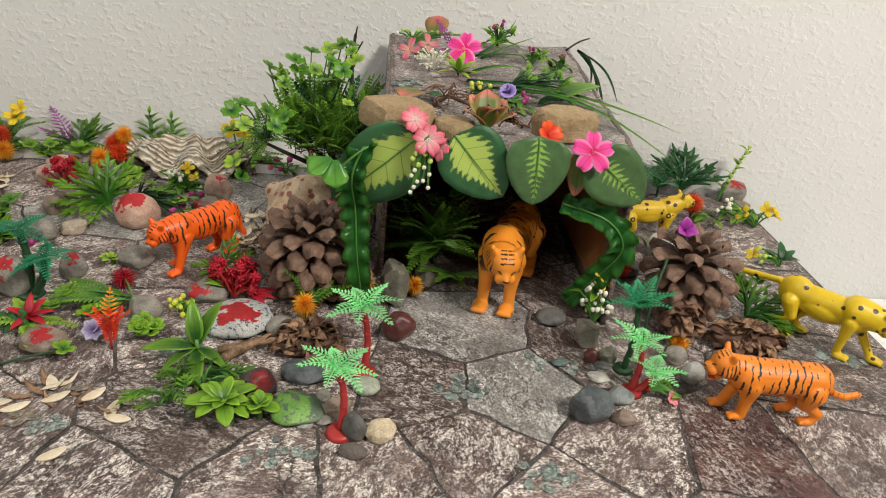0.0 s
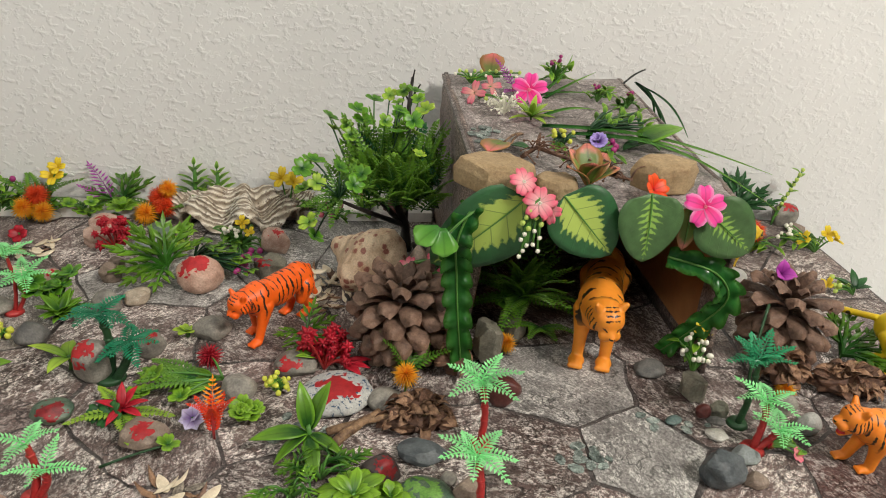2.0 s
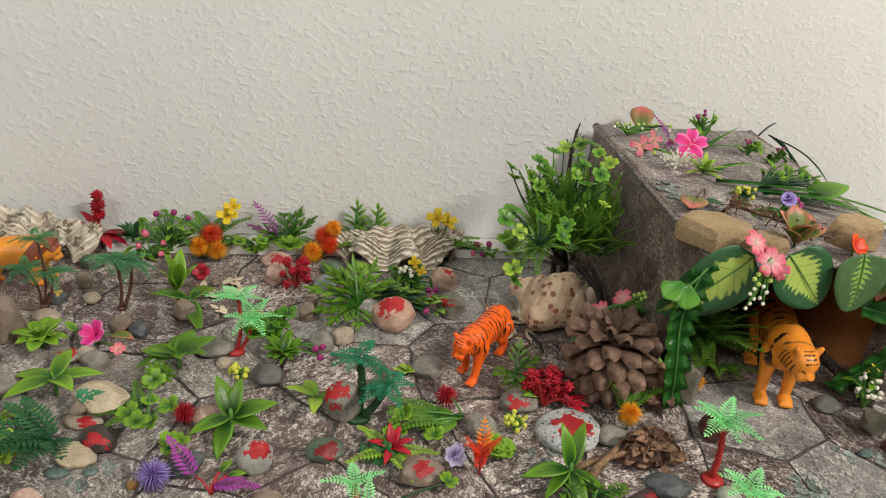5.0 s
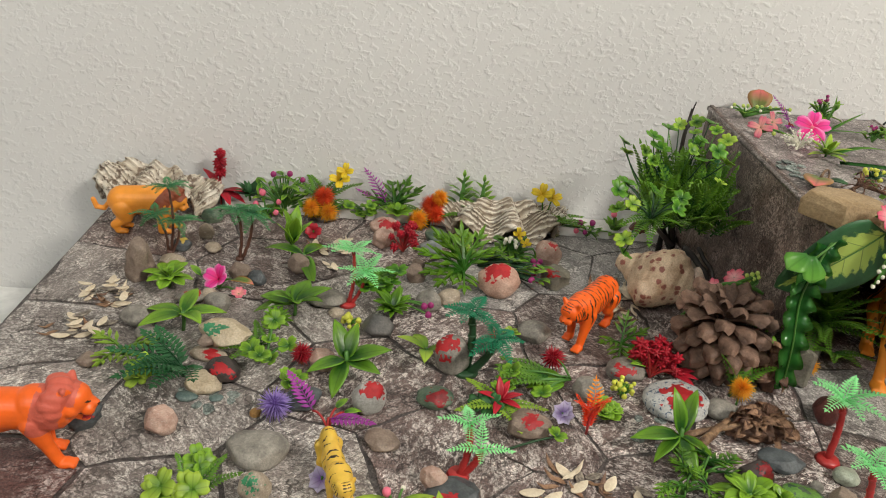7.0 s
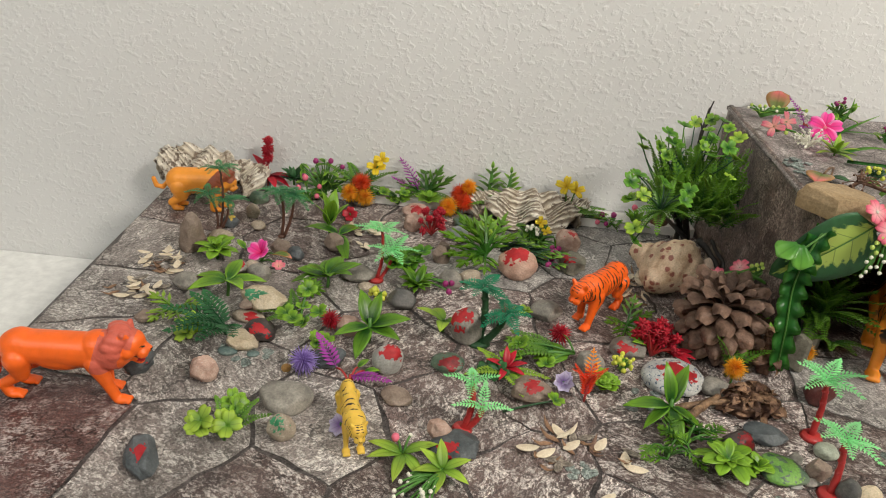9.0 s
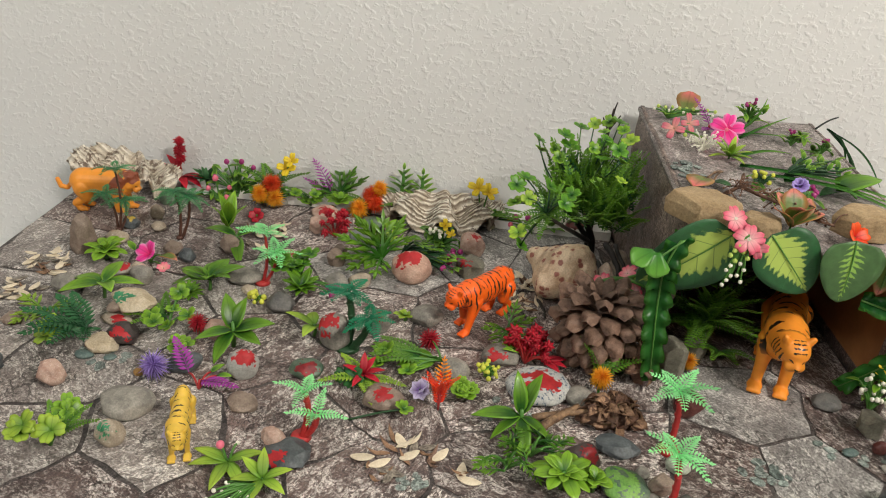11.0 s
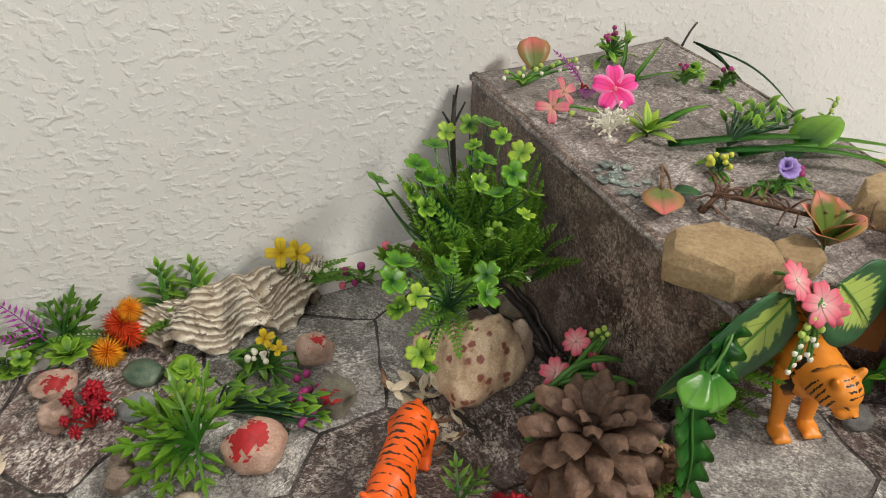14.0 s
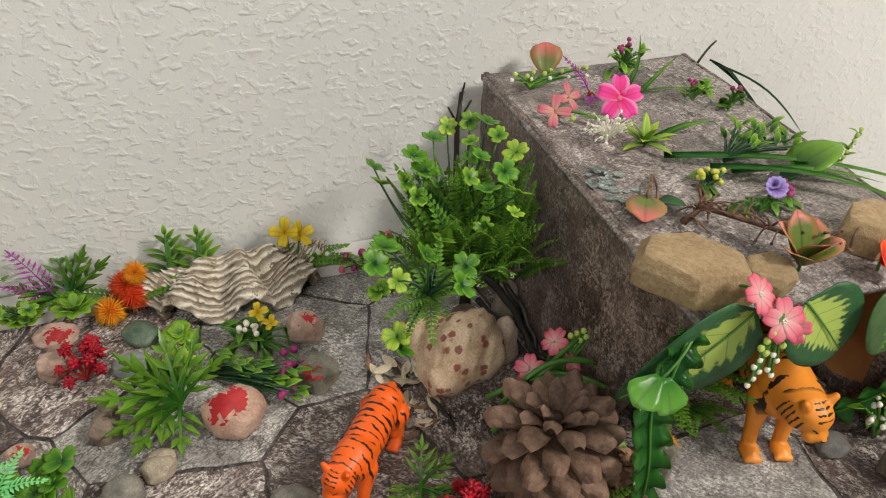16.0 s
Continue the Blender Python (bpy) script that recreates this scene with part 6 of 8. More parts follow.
sprig(-0.312, Y - 0.004, [((-0.010, 0, 0.022), frond_me(0.046, 0.026, 9, "magenta", 0.6, 0.3, 0.20), 140, 46, 1.0, "frond"), ((-0.016, 0, 0.018), frond_me(0.036, 0.022, 8, "magenta", 0.6, 0.3, 0.20), 172, 34, 0.9, "frond")]
      + [((0, 0, 0.012), lobed(0.042, "leaf"), a, e, 1.0, "lobed_leaf") for a, e in ((50, 60), (170, 30), (20, 45), (100, 50))] + [((0.004, -0.014, 0.014), leaf_me(0.018, 0.009, "round", "leaf_lit"), a, 30, 1.0, "leaf") for a in range(0, 360, 45)] + [((0.004, -0.014, 0.015), leaf_me(0.018, 0.009, "round", "leaf_lit"), a, 58, 0.8, "leaf") for a in range(20, 380, 72)] + [((-0.016, -0.016, 0.006), BEAD_P, 0, 0, 1, "berry"), ((-0.008, -0.02, 0.004), BEAD_P, 0, 0, 1, "berry")], "purple fern sprays over a bright green leafy plant")
sprig(-0.272, Y - 0.012, [((0.002, 0, 0.026), POM_R, 90, 30, 1.1, "pompom"), ((0.010, 0, 0.036), POM_O, 90, 10, 0.9, "pompom"), ((0.006, -0.004, 0.018), POM_R, 0, 40, 1.0, "pompom"), ((-0.012, -0.012, 0.013), POM_O, 90, 30, 1.1, "pompom")] + [((0, 0, 0.01), FR_M, a, 20, 1.0, "frond") for a in (0, 20, -15, 170)], "red and yellow spiky pompom flowers with fern")
for x, h in ((-0.238, 0.058), (-0.215, 0.054)):
    sprig(x, Y, [((0.002 * k % 0.005, 0, 0.008 + (h - 0.012) * k / 14), leaf_me(0.027, 0.0095, "lance", "leaf_lit" if x > -0.22 else "leaf", 0.5), (170, 10, 140, 40, 270)[k % 5] + 9 * (k % 4), 36, 1.05 - 0.04 * k, "leaf") for k in range(15)] + [((0.002, 0, h), TINY, 90, 80, 0.7, "leaf")], "upright green sprig with narrow leaves at the wall")
sprig(-0.140, Y - 0.004, [((-0.006, 0, 0.046), FL_YEL, 70, 45, 1.15, "petals"), ((0.006, 0, 0.042), FL_YEL, 120, 45, 1.05, "petals")] + [((0.012 + 0.006 * k, -0.004 * (k % 3), 0.022 - 0.0018 * k), TINY, die.uniform(0, 360), 30, 1.0, "leaf") for k in range(9)] + [((0.02 + 0.007 * k, -0.003, 0.024 - 0.003 * k), BEAD_W, 0, 0, 1, "bud") for k in range(5)] + [((0, 0, 0.012), FR_M, a, 15, 1, "frond") for a in (-10, 10, -25)], "yellow flowers on a trailing green sprig with buds")
sprig(-0.088, 0.862, [((-0.010, 0, 0.018), BEAD_P, 0, 0, 1.4, "berry"), ((0.004, 0, 0.019), BEAD_P, 0, 0, 1.4, "berry"), ((-0.005, -0.008, 0.010), BEAD_P, 0, 0, 1.1, "berry"), ((-0.016, -0.01, 0.012), BEAD_K, 0, 0, 1.0, "bud")] + ring_of((0.002, 0), 12, 0.014, (0.006, 0.014), TINYD, "leaf", (0.6, 0.9)), "dark green sprig with purple berry heads")
sprig(-0.056, 0.866, [((0.0, 0, 0.006), TINYD, a, e, 1.4, "leaf") for a in range(0, 360, 40) for e in (25, 60)] + [((-0.004, 0, 0.030), BEAD_K, 0, 0, 1.2, "bud")], "short spiky green sprig with a pink bud")

# the middle bed
sprig(-0.300, 0.790, [((die.uniform(-0.014, 0.014), die.uniform(-0.012, 0.012), die.uniform(0.006, 0.034)), spikes_me(0.0062, 16, "crimson", 1.0, 0.28, "flower_head"), die.uniform(0, 360), die.uniform(-20, 60), die.uniform(0.7, 1.2), "flower_head") for k in range(18)], "branching crimson coral-like sprig", "trunk_red", root=(0, 0, 0.001), lift=0.002)
sprig(-0.240, 0.738, [((0, 0, 0.010), lobed(0.043, "leaf_lit"), a, e, s, "lobed_leaf") for a, e, s in ((185, 30, 1.2), (205, 12, 1.05), (150, 48, 1.15), (100, 60, 1.1), (55, 54, 1.1), (232, 8, 1.05), (268, 4, 0.95), (20, 40, 0.9), (170, 62, 1.05))] + ring_of((0.002, 0.03), 2, 0.008, (0.012, 0.02), CLS, "clover_head"), "spreading bright green plant with deeply lobed leaves", name="lobed_plant", lift=0.0)
sprig(-0.181, 0.793, ring_of((0, 0), 26, 0.026, (0.006, 0.024), TINYD, "leaf", (0.8, 1.2), (20, 110)) + [((0.002, 0.006, 0.026), FL_YEL, 100, 45, 0.7, "petals"), ((0.010, 0.0, 0.018), FL_YEL, 60, 30, 0.6, "petals")] + ring_of((-0.006, -0.008), 9, 0.012, (0.018, 0.027), BEAD_W, "bud") + [((0.014, -0.030, 0.014), BEAD_P, 0, 0, 1.2, "berry"), ((0.022, -0.026, 0.012), BEAD_P, 0, 0, 1.2, "berry"), ((0.020, -0.038, 0.008), BEAD_P, 0, 0, 1.1, "berry"), ((0.006, -0.044, 0.008), BEAD_P, 0, 0, 1.1, "berry"), ((0.026, -0.040, 0.01), BEAD_P, 0, 0, 1, "berry")], "bushy green sprig with yellow flower, white buds, purple berries")
rosette(-0.236, 0.803, 0.014, 9, 0.014, 0.010, "leaf_lit", "tight bright green leaf rosette before the clam", (10, 40), "round", rings=3, name="succulent")
sprig(-0.238, 0.788, ring_of((0, -0.008), 4, 0.008, (0.010, 0.018), CLY, "clover_head", (0.8, 1.0)), "bright green clover heads below the clam shell")
sprig(-0.222, 0.770, [((0.006 + 0.0016 * k, -0.0014 * k + die.uniform(-0.010, 0.010), 0.008 + die.uniform(0, 0.016)), TINYD if k % 3 else TINY, die.uniform(-70, 10), die.uniform(5, 50), die.uniform(0.7, 1.1), "leaf") for k in range(34)] + [((0.050 + die.uniform(-0.010, 0.008), -0.040 + die.uniform(-0.012, 0.016), die.uniform(0.010, 0.022)), BEAD_P, 0, 0, die.uniform(1.0, 1.4), "berry") for k in range(7)], "lying bunch of fine green leaves with purple berries", "stem_dark", lift=0.002)
rosette(-0.411, 0.760, 0.014, 5, 0.038, 0.014, "leaf_lit", "bright green upright lily leaves", (62, 86), turn=20, name="lily_plant", arc=0.5)
rosette(-0.398, 0.748, 0.010, 3, 0.046, 0.013, "leaf", "green drooping pointed leaves over seeds", (-2, 14), turn=-70, arc=0.9)
rosette(-0.510, 0.686, 0.010, 8, 0.023, 0.0105, "leaf_lit", "bright green rounded succulent rosette", (8, 34), "round", rings=3, name="succulent")
rosette(-0.479, 0.618, 0.016, 5, 0.040, 0.0135, "leaf_lit", "broad pointed green leaves among the stones", (4, 28), turn=155)
rosette(-0.393, 0.652, 0.012, 8, 0.034, 0.0135, "leaf", "spreading pointed green leaf plant", (2, 50), turn=200)
LILY = thing("lily_plant", (-0.342, 0.567, 0), "large pointed green leaf plant with pale leaf rims", "plant", PLANTS)
bm = bmesh.new()
tube(bm, [(0, 0, 0), (0.001, 0, 0.012), (0, 0, 0.024)], 0.0022, 0.0016, 6)
part("stem", bm, MAT["stem"], LILY)
for az, el, q in ((122, 60, 1.1), (66, 62, 1.0), (8, 24, 1.2), (335, 6, 1.0), (205, 4, 1.05), (254, -16, 1.1)):
    piece("leaf", leaf_me(0.040, 0.0175, "lance", "leaf", 0.6), LILY, aim((0, 0, 0.016), az, el, die.uniform(-10, 10), 0.76 * q))
rosette(-0.279, 0.596, 0.010, 4, 0.032, 0.0095, "leaf_yellow", "yellow-green plant with four narrow leaves", (4, 44), turn=95)
ferny(-0.462, 0.556, 0.008, 7, 0.052, 0.026, "fern_dark", "dark green fern fronds leaning on stones", (120, 300), (8, 34))
sprig(-0.478, 0.553, ring_of((-0.012, -0.006), 4, 0.010, (0.006, 0.014), CLY, "clover_head"), "pale yellow-green leaf tips beside the fern")
sprig(-0.513, 0.577, [((0, 0, 0.006), lobed(0.030, "leaf_yellow"), a, 14, 1.0, "lobed_leaf") for a in (20, 150, 250, 300)], "light green lobed leaf lying on the ground", name="lobed_plant")
sprig(-0.405, 0.583, ring_of((0.002, 0.004), 7, 0.026, (0.008, 0.022), CLS, "clover_head", (0.8, 1.15), (50, 100), 1.3) + [((-0.004, 0.004, 0.006), FR_S, a, 20, 1.0, "frond") for a in (110, 150, 200, 230, 180)], "green clover sprig with small fern fronds")
sprig(-0.380, 0.548, ring_of((0, 0), 3, 0.008, (0.006, 0.012), CLS, "clover_head"), "small green clover head on the ground")
sprig(-0.314, 0.680, ring_of((0, 0.004), 10, 0.026, (0.014, 0.030), CL, "clover_head", (0.75, 1.05), (60, 105)) + [((0.006, -0.016, 0.006), TINYD, a * 1.7, 8 + (a * 7) % 52, 0.9 + 0.6 * ((a * 5) % 13) / 13, "leaf") for a in range(0, 360, 12)] + [((0.034, -0.018, 0.012), BEAD_P, 0, 0, 1.2, "berry"), ((0.040, -0.012, 0.010), BEAD_P, 0, 0, 1.2, "berry"), ((0.038, -0.024, 0.007), BEAD_P, 0, 0, 1.2, "berry")], "bushy clover plant with grass and purple berries")
sprig(-0.424, 0.428, ring_of((-0.006, -0.008), 4, 0.012, (0.008, 0.02), CLY, "clover_head", (0.9, 1.15), (50, 100), 1.2) + [((0.002, 0.004, 0.006), FR_M, a, 26, 0.62, "frond") for a in (60, 90, 125, 20)] + ring_of((0.002, 0.024), 3, 0.008, (0.01, 0.016), CLS, "clover_head"), "bright green clover and fern sprig near the front edge")
sprig(-0.300, 0.428, [((0, 0, 0.006), leaf_me(0.026, 0.009, "lance", "leaf_yellow"), a, e, 1.0, "leaf") for a, e in ((200, 15), (170, 20), (260, 5), (20, 20), (310, 0))] + [((-0.006, 0.004, 0.016), BEAD_K, 90, 0, 1.0, "bud"), ((0.004, 0.010, 0.014), BEAD_W, 0, 0, 0.7, "bud")], "pale green leaves with a pink bud")
sprig(-0.272, 0.414, [((0, 0, 0.008), leaf_me(0.021, 0.008, "lance", "leaf_yellow"), a, e, 1.0, "leaf") for a, e in ((100, 50), (20, 25), (330, 10), (260, 5), (200, 20), (150, 35))] + ring_of((-0.018, -0.022), 22, 0.014, (0.004, 0.014), bead_me(0.0016, "berry_white", "tiny_bud"), "tiny_bud", (0.7, 1.3), sq=1.4), "bright green leafy sprig with white buds")
sprig(-0.194, 0.566, [((-0.018, 0.004, 0.012), CLS, 200, -20, 1.1, "clover_head"), ((-0.022, -0.010, 0.008), CLS, 200, -10, 0.9, "clover_head"), ((0.004, -0.016, 0.008), CLS, 200, -10, 1.0, "clover_head"), ((-0.030, -0.014, 0.008), CLS, 0, -10, 0.9, "clover_head"), ((0.018, 0.022, 0.016), POM_C, 0, 30, 1.1, "pompom")] + [((0.016, 0.002, 0.008), FR_M, a, 10, 0.95, "frond") for a in (150, 165, 185, 200, 172)] + [((0.024, 0.0, 0.008), TINYD, 180 + 12 * k, 8, 2.0, "leaf") for k in range(-3, 4)], "green sprig bundle with a crimson flower", root=(0.03, 0.004, 0.008))
sprig(-0.377, 0.580, [((0, 0, 0.011), POM_C, 0, 30, 1.0, "pompom")], "crimson spiky pompom flower on the ground")
sprig(-0.387, 0.513, [((0, 0, 0.013), POM_V, 0, 40, 1.1, "pompom")], "violet spiky pompom flower on the ground")
sprig(-0.349, 0.505, [((-0.012, 0.012, 0.006), frond_me(0.036, 0.018, 10, "magenta", 0.5, 0.3, 0.46), 130, 28, 1.0, "frond"), ((0.0, 0.004, 0.006), frond_me(0.036, 0.018, 10, "magenta", 0.5, 0.3, 0.46), -15, 12, 0.95, "frond"), ((0.004, 0.016, 0.006), TINY, 50, 20, 1.0, "leaf"), ((0.01, 0.012, 0.006), TINY, 0, 20, 1.0, "leaf")], "magenta feathery spray behind the toy cub", "trunk_red")
sprig(-0.347, 0.452, [((0, 0, 0.004), FL_LILAC, 50, 45, 1.0, "petals")], "pale violet flower lying on the ground")
sprig(-0.178, 0.528, [((0, 0, 0.007), FL_LILAC, 90, 45, 1.0, "petals"), ((0.003, 0.002, 0.009), FL_LILAC, 20, 50, 0.8, "petals")], "small lilac flower lying on the ground")
sprig(-0.162, 0.514, [((0, 0, 0.006 + 0.003 * k), frond_me(0.027, 0.013, 12, "scarlet", 0.5, 0.3, 0.42), az, el, 1.0 - 0.06 * k, "frond") for k, (az, el) in enumerate(((100, 78), (60, 62), (150, 60), (280, 66), (20, 44), (190, 42), (330, 50)))] + [((0.001, 0, 0.026), frond_me(0.022, 0.016, 6, "orange", 0.5, 0.3, 0.24), 90, 70, 1.0, "frond")], "scarlet feathery flower spike standing upright", "trunk_red")
sprig(-0.344, 0.638, ring_of((0, 0), 16, 0.009, (0.004, 0.013), BEAD_Y, "bud", (0.7, 1.1)), "cluster of yellow-green buds")
sprig(-0.124, 0.560, ring_of((0, 0), 22, 0.010, (0.004, 0.018), BEAD_Y, "bud", (0.55, 0.95)) + ring_of((0, 0), 9, 0.009, (0.004, 0.016), TINY, "leaf", (0.5, 0.8)), "cluster of pale yellow buds by stones")
sprig(-0.225, 0.534, [((0, 0, 0.012), leaf_me(0.018, 0.0065, "lance", "crimson"), a, e, 1.0, "leaf") for a, e in ((170, 25), (10, 25), (95, 62), (250, 8), (60, 40), (330, 10))] + [((0, 0, 0.008), frond_me(0.036, 0.014, 11, "leaf_yellow", 0.7), a, 8, 1.0, "frond") for a in (290, 320, 350, 130, 200)] + ring_of((-0.012, 0.0), 3, 0.01, (0.006, 0.01), clover_me(0.0095, "leaf_dark"), "clover_head"), "red star-shaped leaf plant with small ferns")
rosette(-0.203, 0.638, 0.004, 6, 0.011, 0.006, "leaf_yellow", "tiny pale green succulent rosette", (10, 40), "round", rings=2, name="succulent")
sprig(-0.142, 0.533, ring_of((0, 0), 5, 0.009, (0.004, 0.010), clover_me(0.0085, "leaf_lit", 5, 35), "clover_head", (0.8, 1.1), (60, 110)), "small bright green clover on the ground")
sprig(-0.192, 0.495, [((0.004, 0.004, 0.010), CLS, 0, -10, 0.9, "clover_head")], "clover leaf on a long lying stem", "stem_dark", root=(-0.036, -0.006, 0.002), lift=0.001)
sprig(-0.108, 0.628, [((0, 0, 0.008), lobed(0.034, "leaf_lit"), a, e, s, "lobed_leaf") for a, e, s in ((70, 52, 0.85), (250, 4, 0.9), (205, 20, 0.75), (310, 8, 0.85), (20, 30, 0.8))] + [((0.02, -0.012, 0.016), POM_C, 0, 30, 0.6, "pompom")], "olive-green lobed plant beside the orange tiger", name="lobed_plant", lift=0)
sprig(-0.092, 0.590, [((die.uniform(-0.018, 0.018), die.uniform(-0.012, 0.014), die.uniform(0.012, 0.034)), spikes_me(0.0062, 16, "crimson", 1.0, 0.28, "flower_head"), die.uniform(0, 360), die.uniform(-20, 60), die.uniform(0.8, 1.3), "flower_head") for k in range(24)] + [((0.014, -0.006, 0.010), leaf_me(0.022, 0.008, "lance", "crimson"), a, 15, 1.0, "leaf") for a in (-20, 10, -50)] + [((-0.006, 0, 0.012), TINY, a, 30, 1.3, "leaf") for a in (140, 170, 200, 110)], "crimson cluster flower with red leaves before the cone", "trunk_red")
LILY = thing("lily_plant", (-0.099, 0.500, 0), "tall bright green lily leaves by the sticks", "plant", PLANTS)
bm = bmesh.new()
tube(bm, [(0, 0, 0), (0.001, 0, 0.012), (0, 0, 0.022)], 0.0022, 0.0016, 6)
part("stem", bm, MAT["stem"], LILY)
for az, el, q in ((112, 70, 1.05), (58, 56, 1.1), (188, 10, 1.15), (215, -12, 0.9), (280, -16, 1.0), (330, -6, 0.85)):
    piece("leaf", leaf_me(0.037, 0.0125, "lance", "leaf", 0.6), LILY, aim((0, 0, 0.016), az, el, die.uniform(-10, 10), 0.9 * q))
rosette(-0.070, 0.446, 0.014, 9, 0.024, 0.0095, "leaf_lit", "glossy bright green succulent rosette", (0, 26), "round", rings=3, name="succulent")
rosette(-0.048, 0.447, 0.010, 6, 0.014, 0.008, "leaf_lit", "small green succulent rosette beside painted stone", (10, 50), "round", rings=2, name="succulent")
sprig(-0.108, 0.458, ring_of((0, 0), 9, 0.016, (0.004, 0.016), lobed(0.020, "leaf_lit"), "lobed_leaf", (0.8, 1.1), (70, 120)), "fine feathery green moss sprig", name="lobed_plant")
sprig(-0.090, 0.474, ring_of((0, 0), 10, 0.018, (0.004, 0.016), lobed(0.022, "leaf"), "lobed_leaf", (0.8, 1.1), (70, 120)), "feathery dark green sprig under the lily", name="lobed_plant")
ferny(-0.030, 0.572, 0.010, 7, 0.042, 0.018, "fern", "green fern with orange pompom by the pine cone", (-10, 210), (20, 70), 12)
sprig(-0.032, 0.556, [((0, 0, 0.020), POM_O, 270, 60, 0.85, "pompom")], "small orange spiky flower in the fern")
sprig(0.012, 0.592, [((0, 0, 0.022), POM_O, 270, 60, 0.8, "pompom"), ((-0.004, 0.0, 0.03), TINYD, 90, 60, 1.0, "leaf")], "small orange spiky flower by the cave")
sprig(0.053, 0.610, [((0, 0, 0.010), POM_O, 270, 60, 0.75, "pompom")], "small orange spiky flower at the cave mouth")
sprig(-0.396, 0.814, [((0, 0, 0.004), flower_me(0.010, "crimson", 4, 40), 90, 45, 1.0, "petals")], "crimson flower head lying on the ground")
sprig(-0.466, 0.688, [((0, 0, 0.010), flower_me(0.020, "hotpink", 4, 45), 60, 40, 0.72, "petals"), ((0.012, -0.002, 0.012), leaf_me(0.026, 0.012, "ovate", "blush"), -30, 20, 1.0, "leaf"), ((0.022, -0.020, 0.008), FL_SOFT, 100, 20, 0.55, "petals"), ((-0.018, 0.006, 0.010), TINY, 140, 30, 1.2, "leaf")], "hot pink flower with blush leaf and bud lying down", "stem")
sprig(-0.405, 0.632, [((0, 0, 0.006), TINYD, a, e, 0.9, "leaf") for a in range(0, 360, 36) for e in (15, 50)], "small spiky dark green tuft")

# toy palms and thin trees
palm(-0.528, 0.752, [(0.002, 0, 0.070), (-0.012, 0.002, 0.040), (0.010, -0.002, 0.036)], 7, 0.023, 0.012, "palm_mid", "trunk_brown", "thin brown-trunked toy tree with dark green fronds", 0.004, (-10, 24), 0.0013, 10)
palm(-0.460, 0.748, [(-0.002, 0, 0.054), (0.012, 0.002, 0.050)], 8, 0.025, 0.012, "palm_mid", "trunk_brown", "brown-trunked toy tree with green feathered fronds", 0.004, (-14, 20), 0.0016, 10)
palm(-0.349, 0.676, [(0.003, 0, 0.054), (0.015, -0.004, 0.036)], 6, 0.027, 0.014, "palm_mint", "trunk_red", "mint-green toy palm on red trunks", 0.008, r=0.0016)
palm(-0.259, 0.466, [(0.003, 0, 0.042), (0.012, -0.004, 0.026)], 4, 0.023, 0.011, "palm_mint", "trunk_red", "mint-green toy palm with short red trunk", 0.008)
palm(-0.247, 0.584, [(-0.001, 0, 0.056), (0.020, -0.012, 0.040)], 7, 0.024, 0.016, "palm_dark", "stem_dark", "deep green toy palm before a painted stone", 0.011, (-16, 24), 0.0032, fat=0.42)
palm(0.004, 0.436, [(-0.003, 0.006, 0.046)], 7, 0.027, 0.015, "palm_mint", "trunk_red", "mint-green toy palm on a red trunk by pebbles", 0.010)
palm(0.016, 0.500, [(-0.003, 0.004, 0.052)], 7, 0.027, 0.015, "palm_mint", "trunk_red", "mint-green toy palm on a red ringed trunk", 0.009)
palm(0.209, 0.517, [(-0.002, -0.006, 0.058)], 10, 0.027, 0.015, "palm_deep", "stem_dark", "deep green toy palm by the cave mouth", 0.008, (8, 62), fat=0.40)
palm(0.207, 0.490, [(0.000, 0, 0.042), (0.012, -0.004, 0.020)], 6, 0.025, 0.014, "palm_mint", "trunk_red", "mint-green toy palm with a branched red trunk", 0.009)
sprig(0.218, 0.490, [((0, 0, 0.005), POM_C, 0, 30, 0.45, "pompom"), ((0.016, -0.010, 0.003), FL_SOFT, 120, 45, 0.45, "petals")] + [((0.008 + 0.003 * k, -0.002 * k, 0.010 - 0.001 * k), TINY, 40 * k, 20, 0.7, "leaf") for k in range(6)], "thin green sprig with small pink flowers")

# the large bush between shell and cave
bush = thing("bush", (-0.027, 0.800, 0), "tall artificial bush of clover heads, ferns and dark branches", "bush", PLANTS)


def twig(p, q, r, mat, name="branch", sag=-0.006):
    bm = bmesh.new()
    tube(bm, bend(p, q, (0, 0, sag), 5), r, r * 0.6, 5)
    return part(name, bm, MAT[mat], bush)


def bough(points, r, name="trunk", mat="trunk_dark"):
    bm = bmesh.new()
    tube(bm, [Vector(p) + noise.noise_vector(Vector(p) * 60) * 0.0015 for p in points], r, r * 0.45, 8)
    return part(name, bm, MAT[mat], bush, "dark plastic branch")


bough(((0.012, -0.006, 0), (0.008, -0.016, 0.035), (-0.008, -0.036, 0.075), (-0.012, -0.040, 0.120)), 0.0050)
bough(((0.008, -0.014, 0.030), (-0.020, -0.036, 0.070), (-0.046, -0.044, 0.098)), 0.0034)
bough(((0.010, 0.020, 0), (0.012, 0.028, 0.070), (0.011, 0.030, 0.140), (0.013, 0.032, 0.168)), 0.0034)
bough(((0.002, -0.030, 0.040), (-0.036, -0.080, 0.078), (-0.056, -0.106, 0.098)), 0.0028)
for dx, z0, z1 in ((-0.009, 0.142, 0.158), (0.009, 0.146, 0.162), (0.003, 0.160, 0.176)):
    twig((0.012, 0.031, z0), (0.012 + dx, 0.031, z1), 0.0012, "trunk_dark", "twig", 0)
